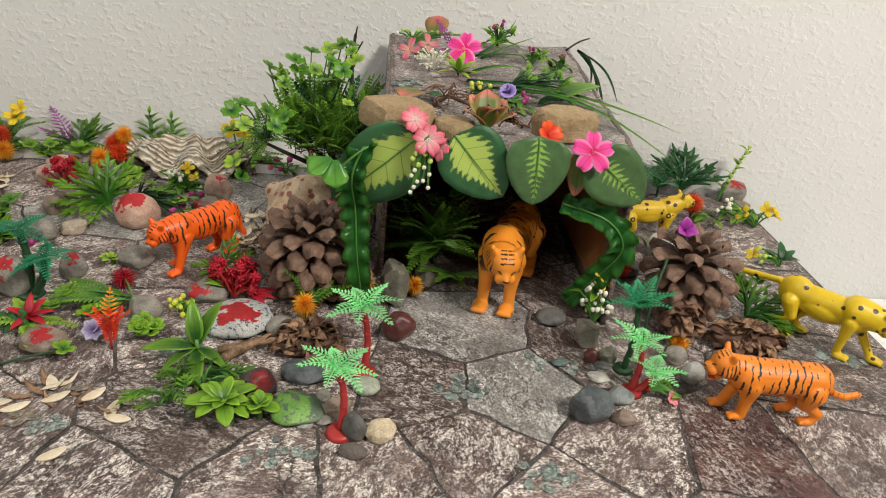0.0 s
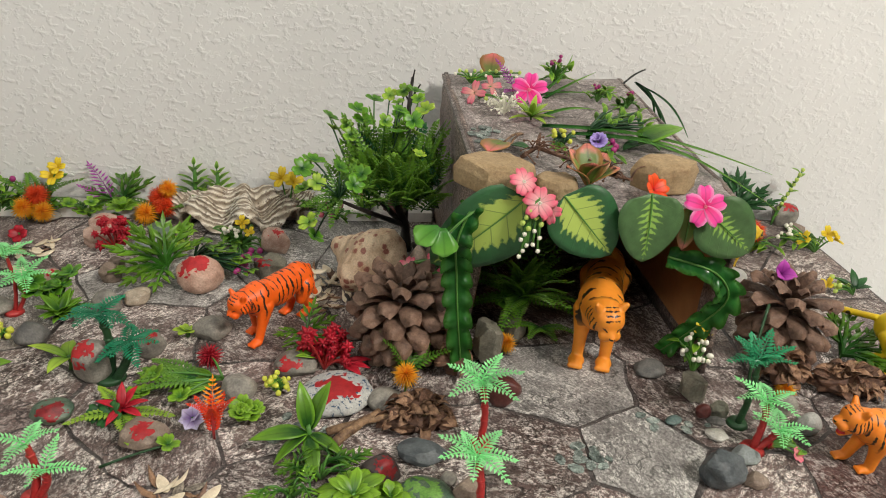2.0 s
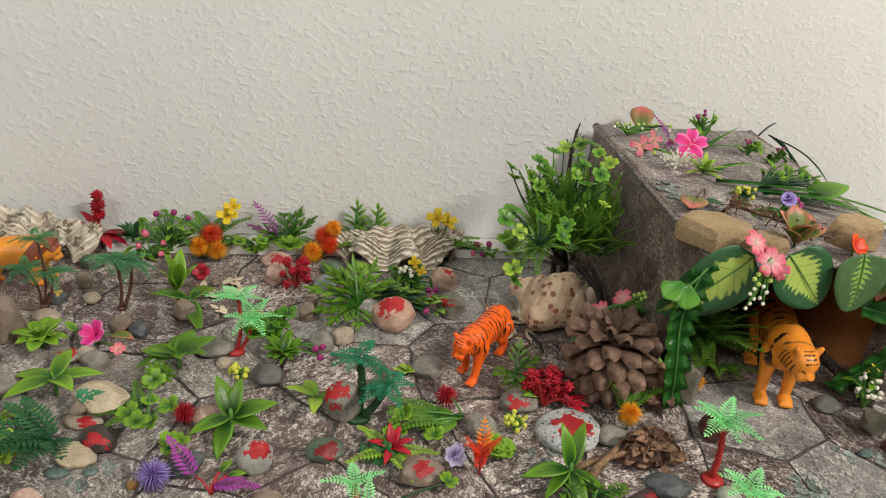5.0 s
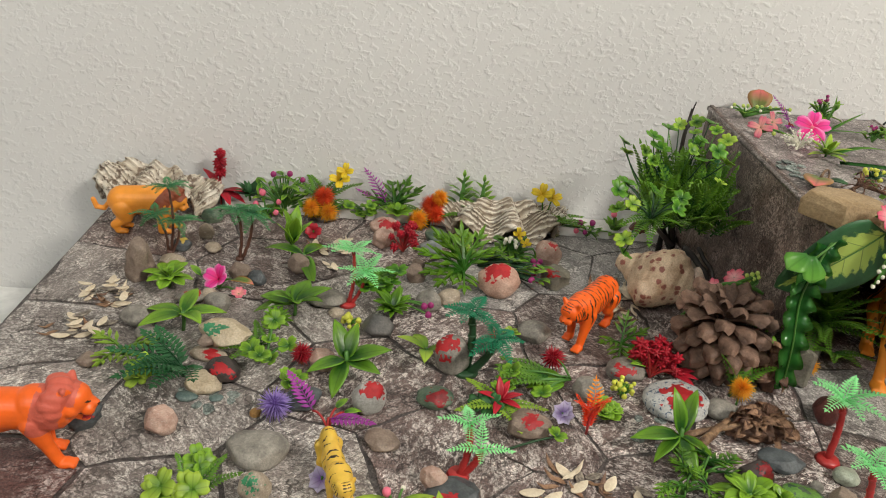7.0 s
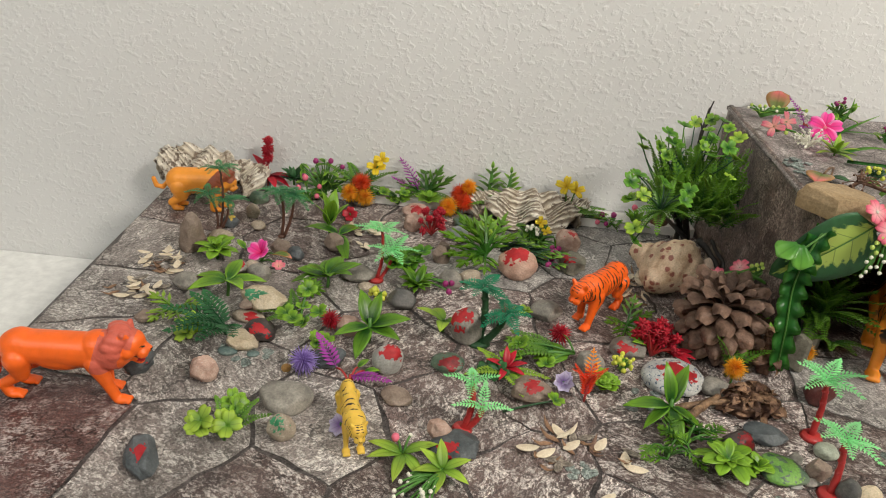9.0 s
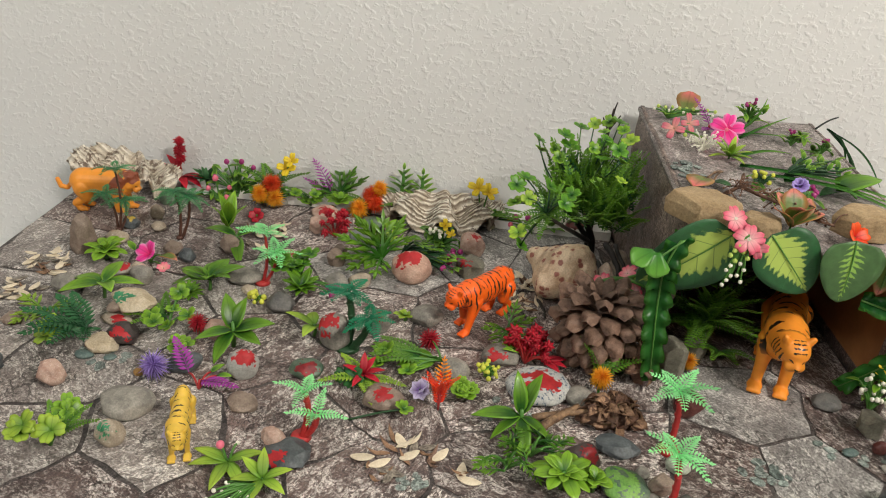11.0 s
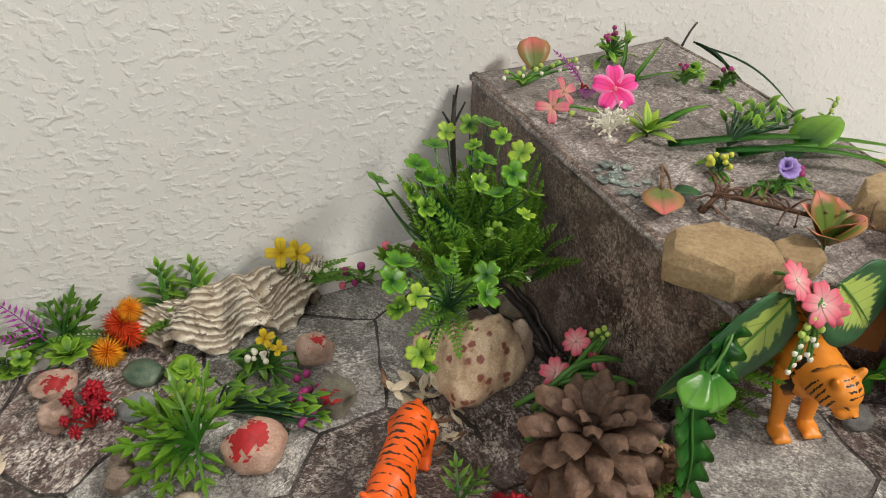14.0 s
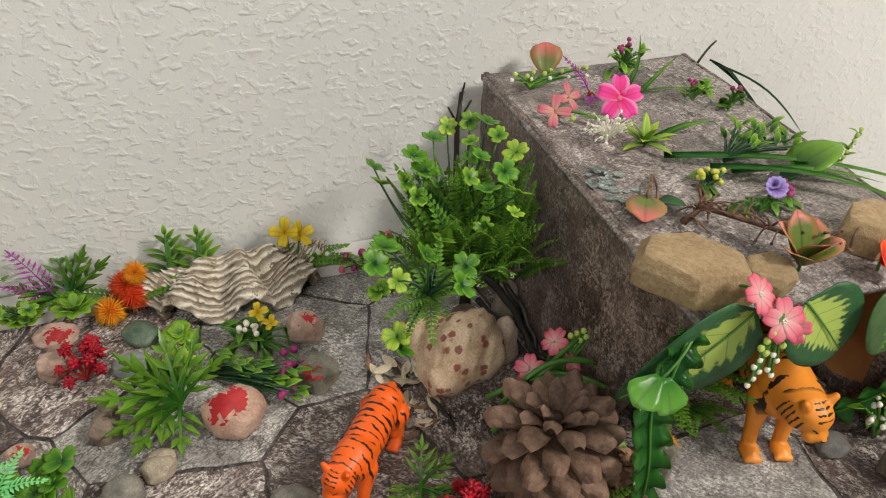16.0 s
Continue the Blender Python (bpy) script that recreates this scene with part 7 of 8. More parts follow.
# the crown: clover heads on wiry arms over a dome of glossy ferns
CROWN = Vector((-0.013, -0.045, 0.100))
HEADS = ((-0.026, -0.015, 0.163), (0.004, -0.010, 0.171), (0.013, -0.020, 0.174), (0.016, -0.035, 0.170), (0.021, -0.055, 0.166), (-0.003, -0.049, 0.163), (-0.017, -0.065, 0.157), (0.009, -0.065, 0.158),
         (0.009, -0.089, 0.154), (0.015, -0.075, 0.129), (-0.005, -0.070, 0.148), (-0.003, -0.030, 0.165), (-0.042, -0.020, 0.154), (-0.053, -0.035, 0.142), (-0.010, 0.0, 0.164), (-0.069, -0.010, 0.143), (-0.066, -0.016, 0.133))
for k, p in enumerate(HEADS):
    p = CROWN.lerp(Vector(p), 0.93)
    arm = twig(CROWN + Vector((p.x * 0.5, 0, 0.006 * (k % 3))), p, 0.0010, "stem_dark" if k % 3 else "stem", "branch", -0.004)
    piece("clover_head", (CL, CLS, CL, CLS, CLY)[k % 5], arm, aim(p, die.uniform(40, 150), die.uniform(-6, 56), die.uniform(-36, 36), die.uniform(0.72, 1.0)))
for k in range(5):
    a, e = radians(k * 137.5), radians(8 + 66 * ((k * 0.618) % 1))
    p = CROWN + Vector((math.cos(a) * math.cos(e) * 0.044, math.sin(a) * math.cos(e) * 0.034, math.sin(e) * 0.056))
    arm = twig(CROWN, p, 0.0009, "stem_dark", "branch", -0.004)
    piece("clover_head", (CLS, CL)[k % 2], arm, aim(p, die.uniform(50, 140), die.uniform(10, 58), die.uniform(-30, 30), die.uniform(0.7, 1.0)))
for k in range(92):
    u = (k * 0.618) % 1
    root = Vector((-0.040 + 0.076 * u, die.uniform(-0.070, -0.028), die.uniform(0.072, 0.102)))
    az = 90 + 75 * (0.5 - u) * 2 + die.uniform(-55, 55) + (180 if k % 3 == 0 else 0)
    el = die.uniform(56, 88) - 26 * abs(u - 0.5)
    piece("frond", frond_me(0.047, 0.020, 11, "fern" if k % 7 else "fern_dark", 0.8, 0.3, 0.44), bush, aim(root, az, el, die.uniform(-50, 50), die.uniform(0.75, 1.12) * (1 if u < 0.75 else 0.85)))
for k in range(44):
    root = Vector((-0.036 + 0.062 * ((k * 0.618) % 1), die.uniform(-0.080, -0.060), die.uniform(0.072, 0.098)))
    piece("frond", frond_me(0.043, 0.020, 11, "fern", 0.9, 0.3, 0.44), bush, aim(root, die.uniform(185, 350), die.uniform(34, 82), die.uniform(-40, 40), die.uniform(0.8, 1.1)))
for az, el, q in ((285, 12, 0.85), (262, 20, 0.8), (240, 16, 0.9), (305, 4, 0.9), (215, 14, 0.9), (200, 26, 1.0), (180, 30, 1.05), (165, 18, 0.9), (330, -6, 0.7)):
    piece("frond", frond_me(0.048, 0.019, 12, "fern", 1.8, 0.15, 0.44), bush, aim(CROWN + Vector((0, -0.008, -0.006)), az, el, die.uniform(-20, 20), q))
for k in range(26):
    u = (k * 0.618) % 1
    root = Vector((-0.044 + 0.072 * u, -0.072 + 0.046 * ((k * 0.37) % 1), 0.098 + 0.016 * ((k * 0.71) % 1)))
    piece("frond", frond_me(0.045, 0.013, 13, "fern", 0.35, 0.1, 0.42), bush, aim(root, 180 - 180 * u, 84 - 30 * abs(u - 0.5), 40 * math.sin(k * 2.1), 0.8 + 0.3 * ((k * 0.53) % 1)))
# the fore tier, leaning out above the conch
FORE = Vector((-0.055, -0.104, 0.098))
for k, p in enumerate(((-0.055, -0.095, 0.122), (-0.039, -0.080, 0.119), (-0.086, -0.091, 0.119), (-0.074, -0.100, 0.110), (-0.043, -0.126, 0.119), (-0.037, -0.115, 0.124), (-0.085, -0.100, 0.104), (-0.077, -0.080, 0.122), (-0.080, -0.118, 0.082), (-0.076, -0.112, 0.066))):
    p = Vector(p)
    arm = twig(FORE, p, 0.0011, "stem_dark", "branch", 0.004)
    piece("clover_head", (CL, CLS, CL, CLY, CL)[k % 5], arm, aim(p, die.uniform(45, 140), die.uniform(0, 58), die.uniform(-30, 30), die.uniform(0.78, 1.05)))
for az, el, q in ((55, 56, 0.9), (80, 44, 0.8), (20, 24, 0.8), (345, 10, 0.7), (200, 6, 0.8), (170, 24, 0.9), (140, 36, 0.9), (225, -8, 0.8), (255, -14, 0.8), (115, 50, 0.9), (270, 20, 0.7), (5, 40, 0.8)):
    piece("frond", frond_me(0.042, 0.018, 11, "fern", 1.1, 0.25, 0.44), bush, aim(FORE, az, el, die.uniform(-20, 20), q))

# inside and beside the cave mouth
ferny(0.070, 0.640, 0.034, 34, 0.056, 0.019, "fern", "dark green fern bush inside the cave", (130, 400), (-8, 76), 14, fat=0.34)
sprig(0.066, 0.652, ring_of((0, 0), 9, 0.032, (0.02, 0.085), clover_me(0.0095, "clover", 3), "clover_head", (0.8, 1.2), (50, 110)) + [((0.02, -0.02, 0.01), FR_S, a, 20, 1, "frond") for a in (200, 240, 280, 320)], "dark green leafy sprig inside the cave", "stem_dark")


def strap(points, width, label):
    """A long, glossy, strongly rippled strap leaf along a curve."""
    pts = [Vector(p) for p in points]
    bm = bmesh.new()
    uv = bm.loops.layers.uv.verify()
    n = 110
    rows = []

    def at(t):
        f = t * (len(pts) - 1)
        i = min(int(f), len(pts) - 2)
        a, b = pts[max(i - 1, 0)], pts[min(i + 2, len(pts) - 1)]
        u = f - i
        p, q = pts[i], pts[i + 1]
        m0, m1 = (q - a) / 2, (b - p) / 2
        return p * (2 * u**3 - 3 * u**2 + 1) + m0 * (u**3 - 2 * u**2 + u) + q * (3 * u**2 - 2 * u**3) + m1 * (u**3 - u**2)

    for i in range(n + 1):
        t = i / n
        d = (at(min(1, t + 0.01)) - at(max(0, t - 0.01))).normalized()
        side = d.cross(Vector((-0.15, -0.85, 0.5))).normalized()
        out = side.cross(d).normalized()
        ph = t * 2 * math.pi * 10
        w = width / 2 * (0.35 + 0.65 * math.sin(math.pi * min(1, 0.1 + t * 0.86)) ** 0.5)
        row = []
        for u in (-1, -0.66, -0.33, 0, 0.33, 0.66, 1):
            q = ph + (0.5 if u > 0 else 0)
            swell = math.sin(q - 0.8 * abs(u))
            row.append((bm.verts.new(at(t) + side * u * w * (1 + 0.13 * u * u * math.sin(q)) + out * (0.0042 * abs(u) ** 1.6 * swell + 0.0026 * abs(u))), (u + 1) / 2, t))
        rows.append(row)
    for a, b in zip(rows, rows[1:]):
        for j in range(len(a) - 1):
            f = bm.faces.new((a[j][0], a[j + 1][0], b[j + 1][0], b[j][0]))
            for lp, k in zip(f.loops, (a[j], a[j + 1], b[j + 1], b[j])):
                lp[uv].uv = (k[1], k[2])
    bmesh.ops.solidify(bm, geom=bm.faces[:], thickness=0.0008)
    ob = new("strap_leaf", to_mesh(bm, "strap_leaf", MAT["wave"]))
    bm = bmesh.new()
    tube(bm, [at(k / 24) + Vector((-0.0002, -0.0011, 0.0006)) for k in range(25)], 0.0009, 0.0005, 6)
    part("midrib", bm, MAT["stem"], ob, "raised pale green midrib")
    return tagged(ob, label, "leaf", "cave leaves")


strap([(0.010, 0.574, 0.148), (0.000, 0.568, 0.122), (0.003, 0.577, 0.090), (0.006, 0.571, 0.052), (0.012, 0.574, 0.010)], 0.0205, "long glossy wavy-edged green leaf hanging at the cave mouth")
strap([(0.156, 0.574, 0.108), (0.192, 0.568, 0.098), (0.208, 0.570, 0.074), (0.196, 0.584, 0.040), (0.180, 0.600, 0.008)], 0.020, "glossy wavy-edged green leaf curling beside cave mouth")


def hung_leaf(x, z, tipdir, length, width, mat, label, y=0.557, kind="ovate", lean=-8, out=0.4, name="large_leaf"):
    """A large leaf that hangs over the cave's front edge, its root up, its tip turned by tipdir from straight down."""
    m = Matrix.Translation((x, y, z)) @ pose(0, 0, 0, lean, 0, 0) @ pose(0, 0, 0, -90, 0, 0) @ pose(0, 0, 0, 0, 180, 0) @ pose(0, 0, 0, 0, 0, tipdir)
    ob = new(name)
    ob.matrix_world = m
    bm = bmesh.new()
    blade(bm, Matrix(), length, width, kind, out, 0.10, 14, 0.0008, cols=9)
    sheet = part("blade", bm, MAT[mat], ob)
    bm = bmesh.new()
    pts, py, pz = [], 0.0, 0.0
    for i in range(11):
        a = out * (i / 12 - 0.25)
        pts.append((0, py, pz + 0.0004))
        py += length / 12 * math.cos(a)
        pz -= length / 12 * math.sin(a)
    tube(bm, pts, 0.0007, 0.0003, 6)
    part("midrib", bm, MAT["stem"], sheet)
    return tagged(ob, label, "leaf", "cave leaves")


hung_leaf(0.046, 0.154, -46, 0.086, 0.058, "variegated", "large dark green leaf with pale yellow-green middle", 0.572, lean=4)
hung_leaf(0.070, 0.158, 42, 0.060, 0.050, "variegated", "large variegated green leaf hanging over the cave", 0.566)
hung_leaf(0.129, 0.163, 2, 0.052, 0.046, "round", "round grey-green leaf with yellow veins", 0.561)
hung_leaf(0.163, 0.150, 0, 0.034, 0.018, "blush", "small blush-red leaf hanging at the cave edge", 0.570)
hung_leaf(0.172, 0.149, 52, 0.054, 0.045, "round", "round grey-green leaf with feathered pale middle", 0.566)



def hung_flower(x, y, z, me, az, el, mat, label, s=1.0):
    ob = thing("flower", (x, y, z), label, "flower", PLANTS)
    piece("petals", me, ob, aim((0, 0, 0), az, el, 0, s))
    bm = bmesh.new()
    for k in range(6):
        ball(bm, (0.0009 * math.cos(k), 0.0009 * math.sin(k), 0.0010), 0.0006, 1)
    part("stamens", bm, MAT[mat], ob, m=aim((0, 0, 0), az, el, 0, s))
    bm = bmesh.new()
    tube(bm, bend((0, 0.001, 0), (0, 0.018, -0.008), (0, 0, 0.002), 5), 0.0009, 0.0009, 5)
    part("stem", bm, MAT["stem"], ob)
    return ob


hung_flower(0.168, 0.560, 0.154, FL_PINK, 90, 58, "berry_pink", "hot pink five-petalled cloth flower hung over the cave", 1.0)
hung_flower(0.052, 0.560, 0.155, FL_CORAL, 80, 55, "berry_white", "coral-pink cloth flower hung over the cave leaves", 1.05)
hung_flower(0.042, 0.570, 0.166, FL_CORAL, 110, 45, "berry_white", "coral-pink cloth flower on the cave edge", 0.95)
hung_flower(0.060, 0.560, 0.149, FL_CORAL, 40, 62, "berry_white", "coral-pink cloth flower among white buds", 0.8)
sprig(0.050, 0.562, [((-0.004 - 0.0022 * (k % 3), -0.004, 0.150 - 0.0042 * k), BEAD_L if k < 4 else BEAD_W, 0, 0, 0.72, "bud") for k in range(9)] + [((0.004 * (k % 2), -0.005, 0.146 - 0.005 * k), BEAD_W if k > 1 else BEAD_L, 0, 0, 0.72, "bud") for k in range(6)], "drooping spray of white and green buds", root=(0.002, 0.0, 0.158), lift=0.001)
ivy = thing("ivy_sprig", (-0.004, 0.566, 0.0), "bright green ivy leaves at the cave's corner", "plant", PLANTS)
bm = bmesh.new()
tube(bm, bend((0.022, 0.012, 0.146), (-0.012, 0.0, 0.118), (0, -0.006, 0.006), 6), 0.001, 0.0008, 5)
part("stem", bm, MAT["stem"], ivy)


for p, az, el, q, roll in (((-0.008, -0.008, 0.137), 280, -58, 0.72, 6), ((-0.010, -0.006, 0.137), 205, -22, 0.72, -24)):
    piece("leaf", leaf_me(0.027, 0.024, "round", "ivy", 0.5, 0.25, 0.0012), ivy, aim(p, az, el, roll, q))

# pink flowers and green stems on the left pine cone
sprig(-0.030, 0.664, [((0.030, 0.012, 0.056), FL_CORAL, 20, 45, 0.9, "petals"), ((0.006, -0.002, 0.050), FL_CORAL, 70, 45, 0.95, "petals"), ((0.036, -0.004, 0.048), FL_CORAL, 140, 45, 0.8, "petals")] + [((0.040 + 0.004 * k, 0.010 - 0.001 * k, 0.060 + 0.002 * k), BEAD_W if k > 2 else BEAD_L, 0, 0, 0.8, "bud") for k in range(6)] + [((0.036 + 0.004 * k, 0.004, 0.056 + 0.002 * k), BEAD_L, 0, 0, 0.7, "bud") for k in range(4)], "coral-pink flowers with bud spray above the pine cone", root=(0.010, 0.0, 0.001))
for k in range(6):
    bm = bmesh.new()
    tube(bm, bend((-0.060 + 0.006 * k, 0.634 + 0.005 * (k * 5 % 7), 0.034 + 0.003 * (k % 3)), (0.006 + 0.002 * k, 0.668 - 0.009 * (k * 4 % 6), 0.052 + 0.003 * (k % 4)), (0, 0.003, 0.006 + 0.003 * (k % 3)), 8), 0.0021, 0.0015, 6)
    tagged(new("plant_stem", to_mesh(bm, "plant_stem", MAT["stem"])), "smooth green plastic stem across the pine cone", "stem", "loose stems")

# right of the cave
sprig(0.200, 0.578, ring_of((0, 0), 26, 0.013, (0.014, 0.034), BEAD_W, "bud", (0.7, 1.05)) + [((0.002, 0.006, 0.044), FL_YEL, 90, 45, 0.7, "petals"), ((0.004, 0.006, 0.036), FL_YEL, 70, 45, 0.7, "petals")] + ring_of((-0.002, 0.004), 8, 0.012, (0.012, 0.035), TINY, "leaf"), "white berry cluster with a yellow petal and leaves")
sprig(0.238, 0.660, [((0, 0, 0.026), POM_O, 270, 30, 1.0, "pompom"), ((0.004, -0.004, 0.014), POM_R, 270, 30, 0.8, "pompom")] + ring_of((0, 0), 12, 0.02, (0.01, 0.05), TINYD, "leaf"), "orange and red spiky flowers beside the cave")
ferny(0.345, 0.868, 0.010, 10, 0.045, 0.018, "palm_mid", "bright green feathery tuft by the wall", (0, 360), (20, 70), 12)
sprig(0.372, 0.866, [((0, 0, 0.012), lobed(0.050, "leaf_dark"), a, e, 1.0, "lobed_leaf") for a, e in ((20, 40), (60, 60), (120, 65), (160, 45), (90, 75), (350, 30))], "dark green lobed leaves against the wall", name="lobed_plant")
sprig(0.418, 0.862, [((0.002 * k, 0, 0.012 + 0.006 * k), TINY, 137 * k, 35, 0.9, "leaf") for k in range(10)] + [((0.004 + 0.002 * k, 0, 0.022 + 0.006 * k), BEAD_L, 0, 0, 0.9, "bud") for k in range(9)], "tall pale green budded sprig at the wall")
sprig(0.432, 0.792, [((0.008, 0, 0.022), FL_YEL, 90, 45, 0.9, "petals"), ((-0.014, 0.004, 0.014), FL_YEL, 20, 45, 0.9, "petals"), ((0.016, -0.004, 0.018), FL_YEL, 150, 45, 0.9, "petals")] + ring_of((-0.016, 0.01), 18, 0.028, (0.008, 0.02), TINY, "leaf") + ring_of((-0.03, 0.012), 10, 0.012, (0.012, 0.026), BEAD_W, "bud"), "yellow flowers with leafy buds along the edge")
sprig(0.418, 0.700, [((0, 0, 0.008), leaf_me(0.022, 0.008, "lance", "leaf_dark"), a, e, 1.0, "leaf") for a, e in ((30, 30), (80, 50), (150, 30), (10, 10))] + ring_of((-0.016, 0.004), 8, 0.012, (0.006, 0.016), BEAD_L, "bud") + [((-0.03, 0.0, 0.012), FL_YEL, 20, 45, 0.7, "petals")], "dark green and lime sprig on the edge")
sprig(0.360, 0.800, [((0, 0, 0.022), POM_R, 270, 40, 1.0, "pompom")] + ring_of((0.012, -0.006), 10, 0.014, (0.006, 0.016), TINY, "leaf"), "red spiky flower behind the pine cone")
sprig(0.335, 0.590, [((0, 0, 0.008), lobed(0.040, "leaf"), a, e, 1.0, "lobed_leaf") for a, e in ((60, 50), (110, 60), (330, 8), (300, 15), (20, 30), (80, 30), (350, 20))], "green lobed leaves beside the pine cone", name="lobed_plant", lift=0)
sprig(0.268, 0.603, [((0, 0, 0.078), flower_me(0.013, "magenta", 3, 55, "lance"), 90, 45, 1.0, "petals")], "purple flower tucked in the pine cone", root=(0.004, 0.004, 0.06), lift=0)
bm = bmesh.new()
tube(bm, bend((0.236, 0.556, 0.001), (0.250, 0.580, 0.064), (-0.004, -0.004, 0), 8), 0.0013, 0.0012, 6)
tagged(new("plant_stem", to_mesh(bm, "plant_stem", MAT["stem_dark"])), "dark green plastic stem leaning on the pine cone", "stems")
sprig(0.262, 0.548, [((0, 0, 0.006), POM_O, 270, 40, 0.7, "pompom"), ((0.004, 0.006, 0.004), TINYD, 60, 30, 1.0, "leaf")], "orange spiky flower under the husk")


# ---- plants on the cave roof ----
def on_roof(x, y, heads, label, stem="stem", name="flower_sprig", category="plant", root=(0, 0, 0.0015), lift=0.003):
    ob = sprig(x, y, heads, label, stem, name, category, root, 0.0003 if stem == "berry_white" else 0.0008, lift)
    ob.location.z = roof_z(y) + 0.0005
    return ob


on_roof(0.092, 0.788, [((0, 0, 0.012), FL_PINK, 70, 52, 1.12, "petals"), ((0, 0, 0.0115), BEAD_K, 0, 0, 0.8, "bud")], "hot pink cloth flower standing on the cave roof")
on_roof(0.046, 0.792, [((-0.006, -0.004, 0.007), FL_ROOF, 60, 50, 1.0, "petals"), ((0.012, 0.010, 0.010), FL_ROOF, 110, 52, 0.9, "petals"), ((0.004, -0.014, 0.005), BEAD_L, 0, 0, 0.8, "bud")] + [((0.012 + 0.003 * k, -0.008 - 0.003 * k, 0.005), TINY, 300, 10, 0.8, "leaf") for k in range(3)], "pale coral flowers lying on the cave roof")
on_roof(0.044, 0.836, [((-0.016 + 0.005 * k, 0.006 * math.sin(k * 2), 0.010 + 0.002 * (k % 3)), BEAD_L if k % 3 else BEAD_W, 0, 0, 0.72, "bud") for k in range(14)] + [((0.0, 0, 0.006), TINY, 60 * k, 20, 0.9, "leaf") for k in range(5)], "lime bud spray on the cave roof")
on_roof(0.066, 0.856, [((0, 0, 0.002), leaf_me(0.026, 0.026, "round", "blush_olive", 0.3), 70, 58, 1.0, "leaf")], "round olive-red cloth leaf against the wall")
on_roof(0.082, 0.814, [((0, 0, 0.006), frond_me(0.032, 0.018, 9, "magenta", 0.5, 0.3, 0.24), 135, 48, 1.0, "frond"), ((0.002, -0.006, 0.004), frond_me(0.026, 0.016, 8, "magenta", 0.5, 0.3, 0.24), 230, 10, 0.9, "frond")], "purple feather spray on the cave roof", "trunk_red")
on_roof(0.062, 0.750, ring_of((0, 0), 56, 0.018, (0.004, 0.020), bead_me(0.0011, "berry_white", "tiny_bud"), "tiny_bud", (0.6, 1.3)), "airy white blossom spray on the cave roof", "berry_white")
on_roof(0.084, 0.738, [((0, 0, 0.004), leaf_me(0.022, 0.006, "lance", "leaf_yellow"), 360 / 11 * k, 12 + 26 * (k % 3), 1.0, "leaf") for k in range(11)], "yellow-green spiky tuft on the cave roof")
on_roof(0.132, 0.850, ring_of((0, 0), 20, 0.016, (0.004, 0.022), TINY, "leaf", (0.7, 1.0), (60, 150)) + ring_of((0, 0), 6, 0.013, (0.020, 0.026), bead_me(0.0020, "berry_purple", "tiny_berry"), "tiny_berry"), "green sprig with purple tips at the wall")
on_roof(0.160, 0.792, ring_of((0, 0), 14, 0.012, (0.003, 0.014), TINY, "leaf", (0.7, 1.0), (60, 150)) + ring_of((0, 0), 3, 0.010, (0.014, 0.018), bead_me(0.0020, "berry_purple", "tiny_berry"), "tiny_berry"), "small leafy sprig with purple tips")
on_roof(0.184, 0.776, ring_of((0, 0), 13, 0.011, (0.003, 0.013), TINYD, "leaf", (0.6, 0.9), (60, 150)) + ring_of((0, 0), 3, 0.008, (0.013, 0.017), bead_me(0.0020, "berry_purple", "tiny_berry"), "tiny_berry"), "small dark leafy sprig on the roof edge")
on_roof(0.050, 0.680, [((0, 0, 0.004), leaf_me(0.030, 0.024, "round", "blush_olive", 0.4), 235, 8, 1.0, "leaf"), ((0.004, -0.006, 0.004), leaf_me(0.017, 0.012, "ovate", "leaf_dark", 0.4), 320, 10, 1.0, "leaf"), ((-0.002, -0.004, 0.004), leaf_me(0.014, 0.010, "ovate", "leaf", 0.4), 190, 10, 1.0, "leaf")], "olive and blush leaves on a brown stem", "stick", root=(0.020, 0.024, 0.003))
on_roof(0.152, 0.712, [((0.004 + 0.022 * math.cos(k) * 0.8, 0.014 * math.sin(k * 1.7), 0.008 + 0.003 * (k % 4)), TINY if k % 2 else TINYD, die.uniform(-40, 120), 40, 0.75, "leaf") for k in range(34)], "bunch of fine green sprigs on the cave roof", "stem_dark", root=(-0.026, -0.006, 0.002))
on_roof(0.180, 0.676, [((-0.018, 0.004, 0.006), leaf_me(0.042, 0.030, "ovate", "leaf", 0.5, 0.15), 10, 26, 1.0, "leaf"), ((-0.012, 0.01, 0.003), leaf_me(0.024, 0.013, "ovate", "leaf_dark", 0.5, 0.35), 210, 6, 1.0, "leaf")], "broad curled green leaf on the roof edge")
on_roof(0.100, 0.684, ring_of((0, 0), 14, 0.010, (0.004, 0.014), BEAD_Y, "bud", (0.6, 0.9)) + ring_of((0, 0), 5, 0.010, (0.003, 0.008), TINYD, "leaf"), "yellow bud cluster on the cave roof", "stem_dark")
on_roof(0.114, 0.652, [((0.004, 0, 0.016), flower_me(0.0085, "violet", 6, 50), 70, 45, 1.0, "petals"), ((0.004, 0, 0.018), flower_me(0.006, "violet", 5, 70), 30, 45, 1.0, "petals")] + ring_of((0.004, 0.004), 16, 0.018, (0.003, 0.012), TINYD, "leaf", (0.7, 1.0)) + ring_of((0.016, 0.002), 6, 0.007, (0.010, 0.016), bead_me(0.0024, "berry_purple", "berry_small"), "berry_small"), "violet rose with leaves and purple berries")
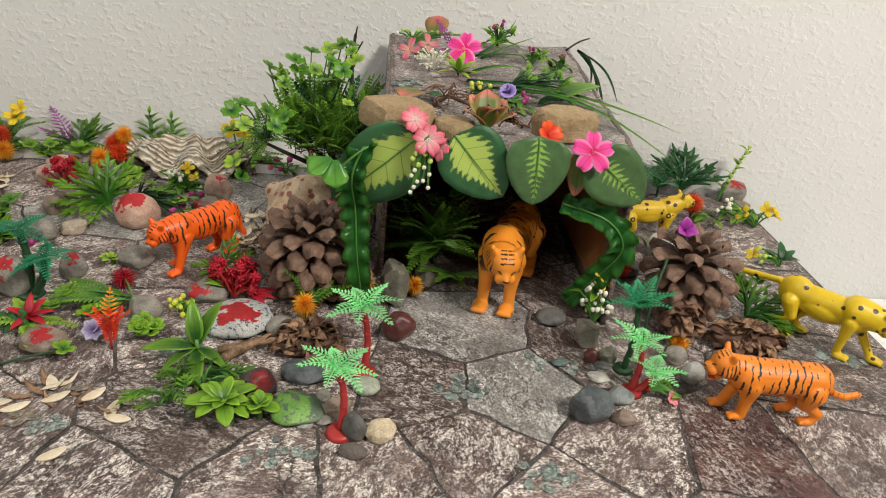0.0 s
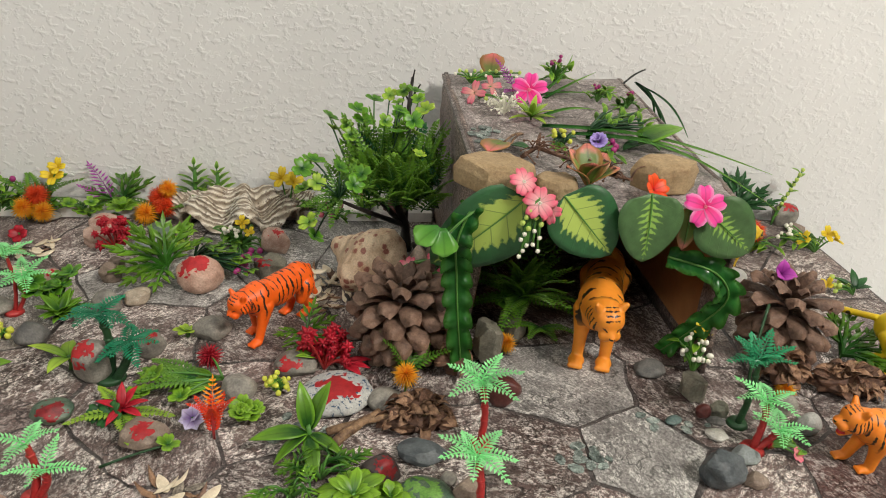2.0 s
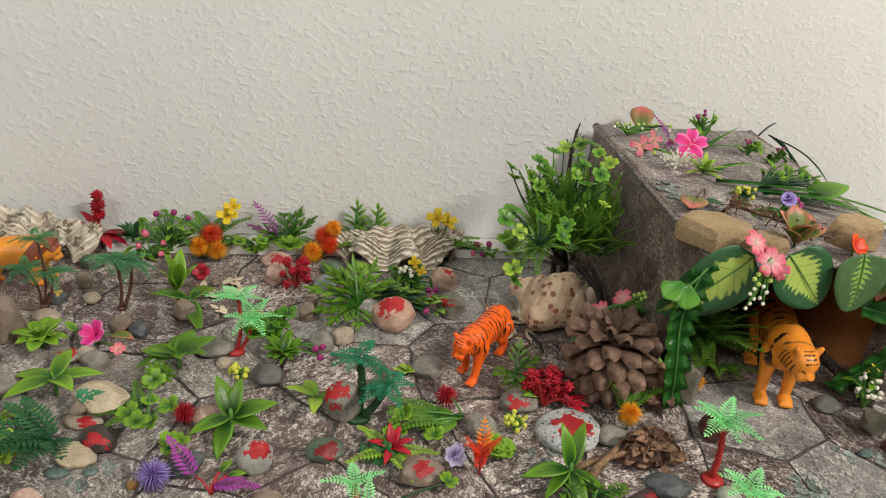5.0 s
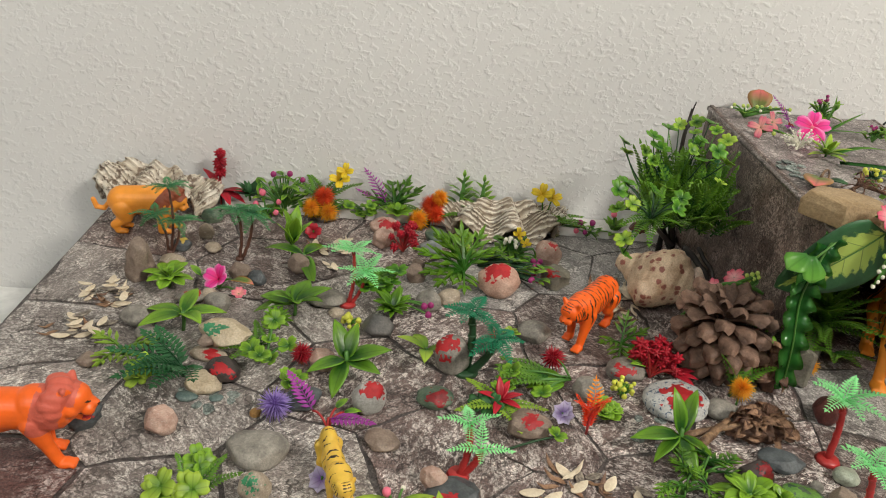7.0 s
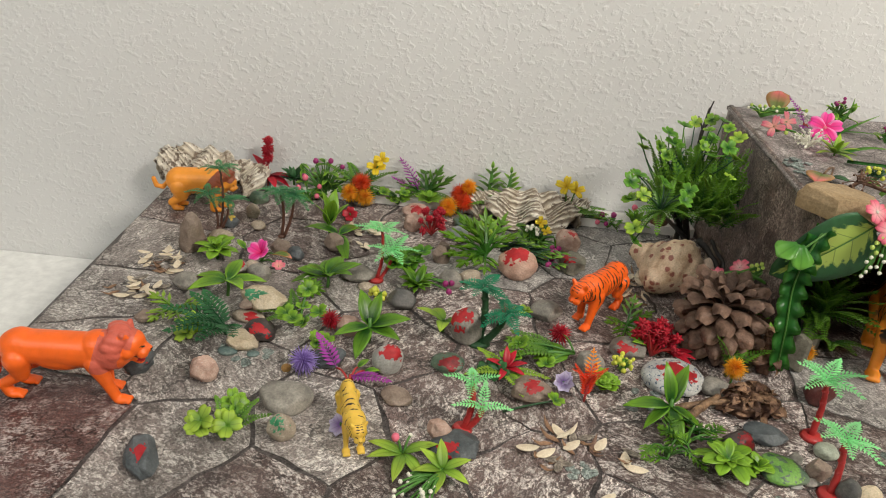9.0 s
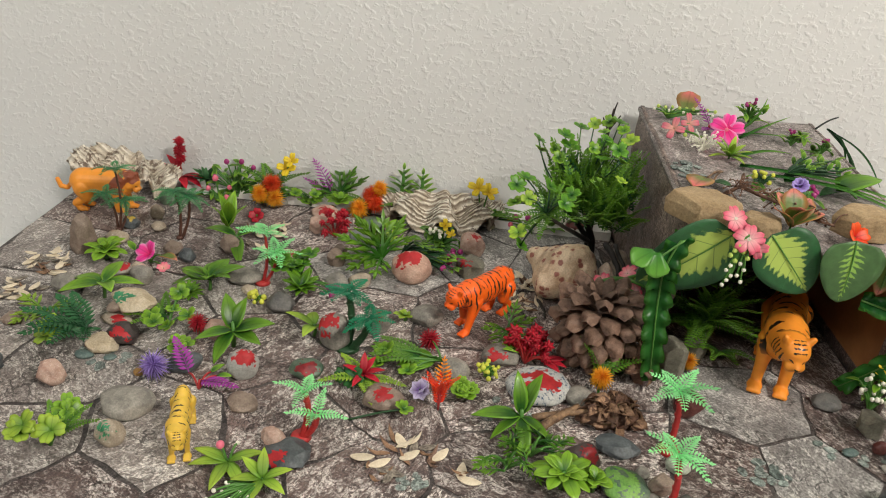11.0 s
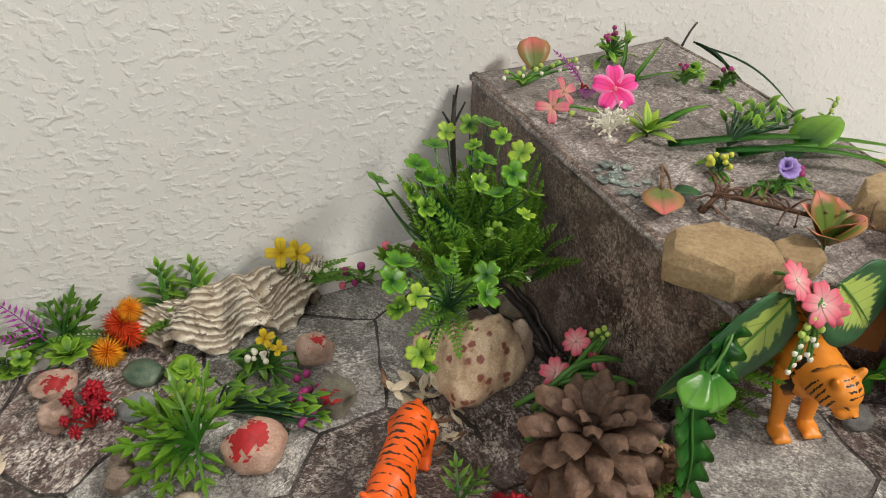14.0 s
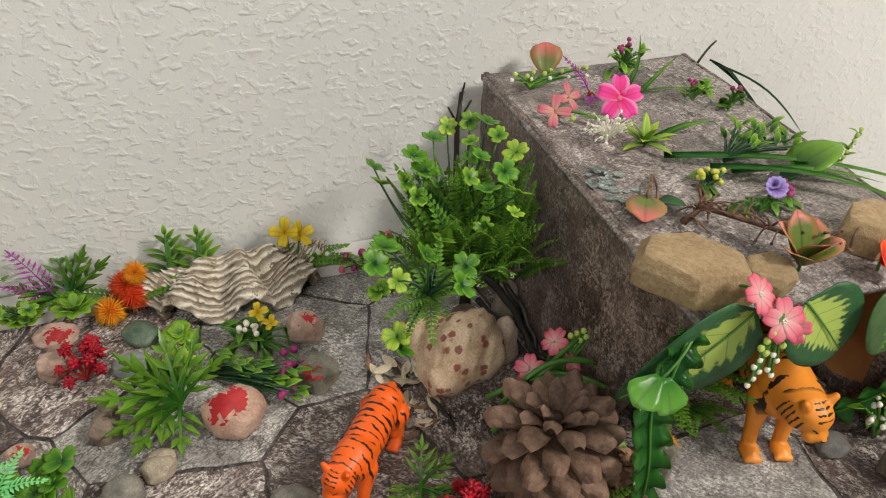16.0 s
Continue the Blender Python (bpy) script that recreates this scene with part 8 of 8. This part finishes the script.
on_roof(0.096, 0.598, [((0, 0, 0.006), leaf_me(0.030, 0.021, "round", "blush", 0.5, 0.15), a, e, s, "leaf") for a, e, s in ((200, 48, 0.85), (140, 62, 0.95), (92, 72, 1.0), (40, 58, 0.9), (350, 44, 0.85), (258, 70, 0.8), (305, 66, 0.85))], "olive-and-coral succulent with broad rounded leaves", name="succulent")
on_roof(0.140, 0.586, [((0, 0, 0.008), flower_me(0.012, "scarlet", 4, 40), 120, 45, 1.0, "petals")], "scarlet flower behind the roof rock")
branch = thing("dry_branch", (0.058, 0.652, roof_z(0.652)), "dry reddish-brown branching twig on the cave roof", "twig")
bm = bmesh.new()
spine = [Vector(p) for p in ((0, 0, 0.003), (0.012, 0.002, 0.011), (0.026, -0.012, 0.010), (0.038, -0.034, 0.012), (0.052, -0.050, 0.010), (0.070, -0.056, 0.008))]
tube(bm, spine, 0.0020, 0.0010, 7)
for k in range(40):
    i = 1 + k % 5
    p = spine[i].lerp(spine[i - 1], die.random())
    q = p + Vector((die.uniform(-0.014, 0.018), die.uniform(-0.014, 0.014), die.uniform(-0.004, 0.012)))
    q.z = max(q.z, 0.001)
    tube(bm, bend(p, q, (die.uniform(-0.003, 0.003), 0, 0.003), 4), 0.0008, 0.0004, 4)
    ball(bm, q, 0.0011, 1)
tube(bm, bend(spine[1], (0.020, 0.024, 0.012), (0, 0, 0.006), 5), 0.0012, 0.0006, 5)
part("twig", bm, MAT["bark"], branch)


def grass(points, width, label, mat="blade", flat=True):
    """A long narrow blade along a curve."""
    pts = [Vector(p) for p in points]
    bm = bmesh.new()
    uv = bm.loops.layers.uv.verify()
    rows = []
    for i, p in enumerate(pts):
        d = (pts[min(i + 1, len(pts) - 1)] - pts[max(i - 1, 0)]).normalized()
        side = d.cross(Vector((0, 0, 1))).normalized()
        w = width / 2 * (1 - 0.9 * (i / (len(pts) - 1)) ** 2)
        rows.append([(bm.verts.new(p + side * w * u + Vector((0, 0, abs(u) * w * 0.4))), (u + 1) / 2, i / (len(pts) - 1)) for u in (-1, 0, 1)])
    for a, b in zip(rows, rows[1:]):
        for j in range(2):
            f = bm.faces.new((a[j][0], a[j + 1][0], b[j + 1][0], b[j][0]))
            for lp, k in zip(f.loops, (a[j], a[j + 1], b[j + 1], b[j])):
                lp[uv].uv = (k[1], k[2])
    bmesh.ops.solidify(bm, geom=bm.faces[:], thickness=0.0006)
    tagged(new("grass_blade", to_mesh(bm, "grass_blade", MAT[mat])), label, "grass", "grass blades")


RZ = roof_z(0.70)
GRASS = "long narrow green plastic grass blade on the roof"
grass(bend((0.092, 0.742, RZ + 0.004), (0.142, 0.742, RZ + 0.014), (0, 0, 0.004), 9), 0.0085, GRASS)
grass(bend((0.090, 0.722, RZ + 0.003), (0.262, 0.640, RZ - 0.006), (0, 0, 0.010), 14), 0.0095, GRASS)
grass(bend((0.110, 0.700, RZ + 0.004), (0.246, 0.602, RZ - 0.018), (0, 0, 0.016), 14), 0.0085, GRASS)
grass(bend((0.120, 0.690, RZ + 0.004), (0.212, 0.655, RZ + 0.002), (0, 0, 0.006), 10), 0.0085, GRASS)
grass(bend((0.110, 0.800, RZ + 0.006), (0.168, 0.832, RZ + 0.026), (0, 0, 0.001), 9), 0.0050, GRASS)
grass(bend((0.105, 0.806, RZ + 0.006), (0.150, 0.860, RZ + 0.036), (0.006, 0, 0), 9), 0.0040, GRASS)
grass(bend((0.10, 0.812, RZ + 0.006), (0.19, 0.806, RZ + 0.008), (0, 0, 0.004), 9), 0.0045, GRASS)
for k in range(4):
    grass(bend((0.216, 0.850 - 0.004 * k, zb + 0.002), (0.224 + 0.005 * k, 0.800 - 0.016 * k, 0.140 - 0.012 * (k % 3)), (0.006, 0, 0.006), 10), 0.0045, "dark thin grass blade drooping over the box edge", "leaf_dark")
bm = bmesh.new()
tube(bm, bend((0.205, 0.850, zb + 0.001), (0.232, 0.866, zb + 0.012), (0, 0, 0.002), 6), 0.0011, 0.0009, 6)
tagged(new("wire", to_mesh(bm, "wire", MAT["wire"])), "short black wire end sticking up at wall", "wire")
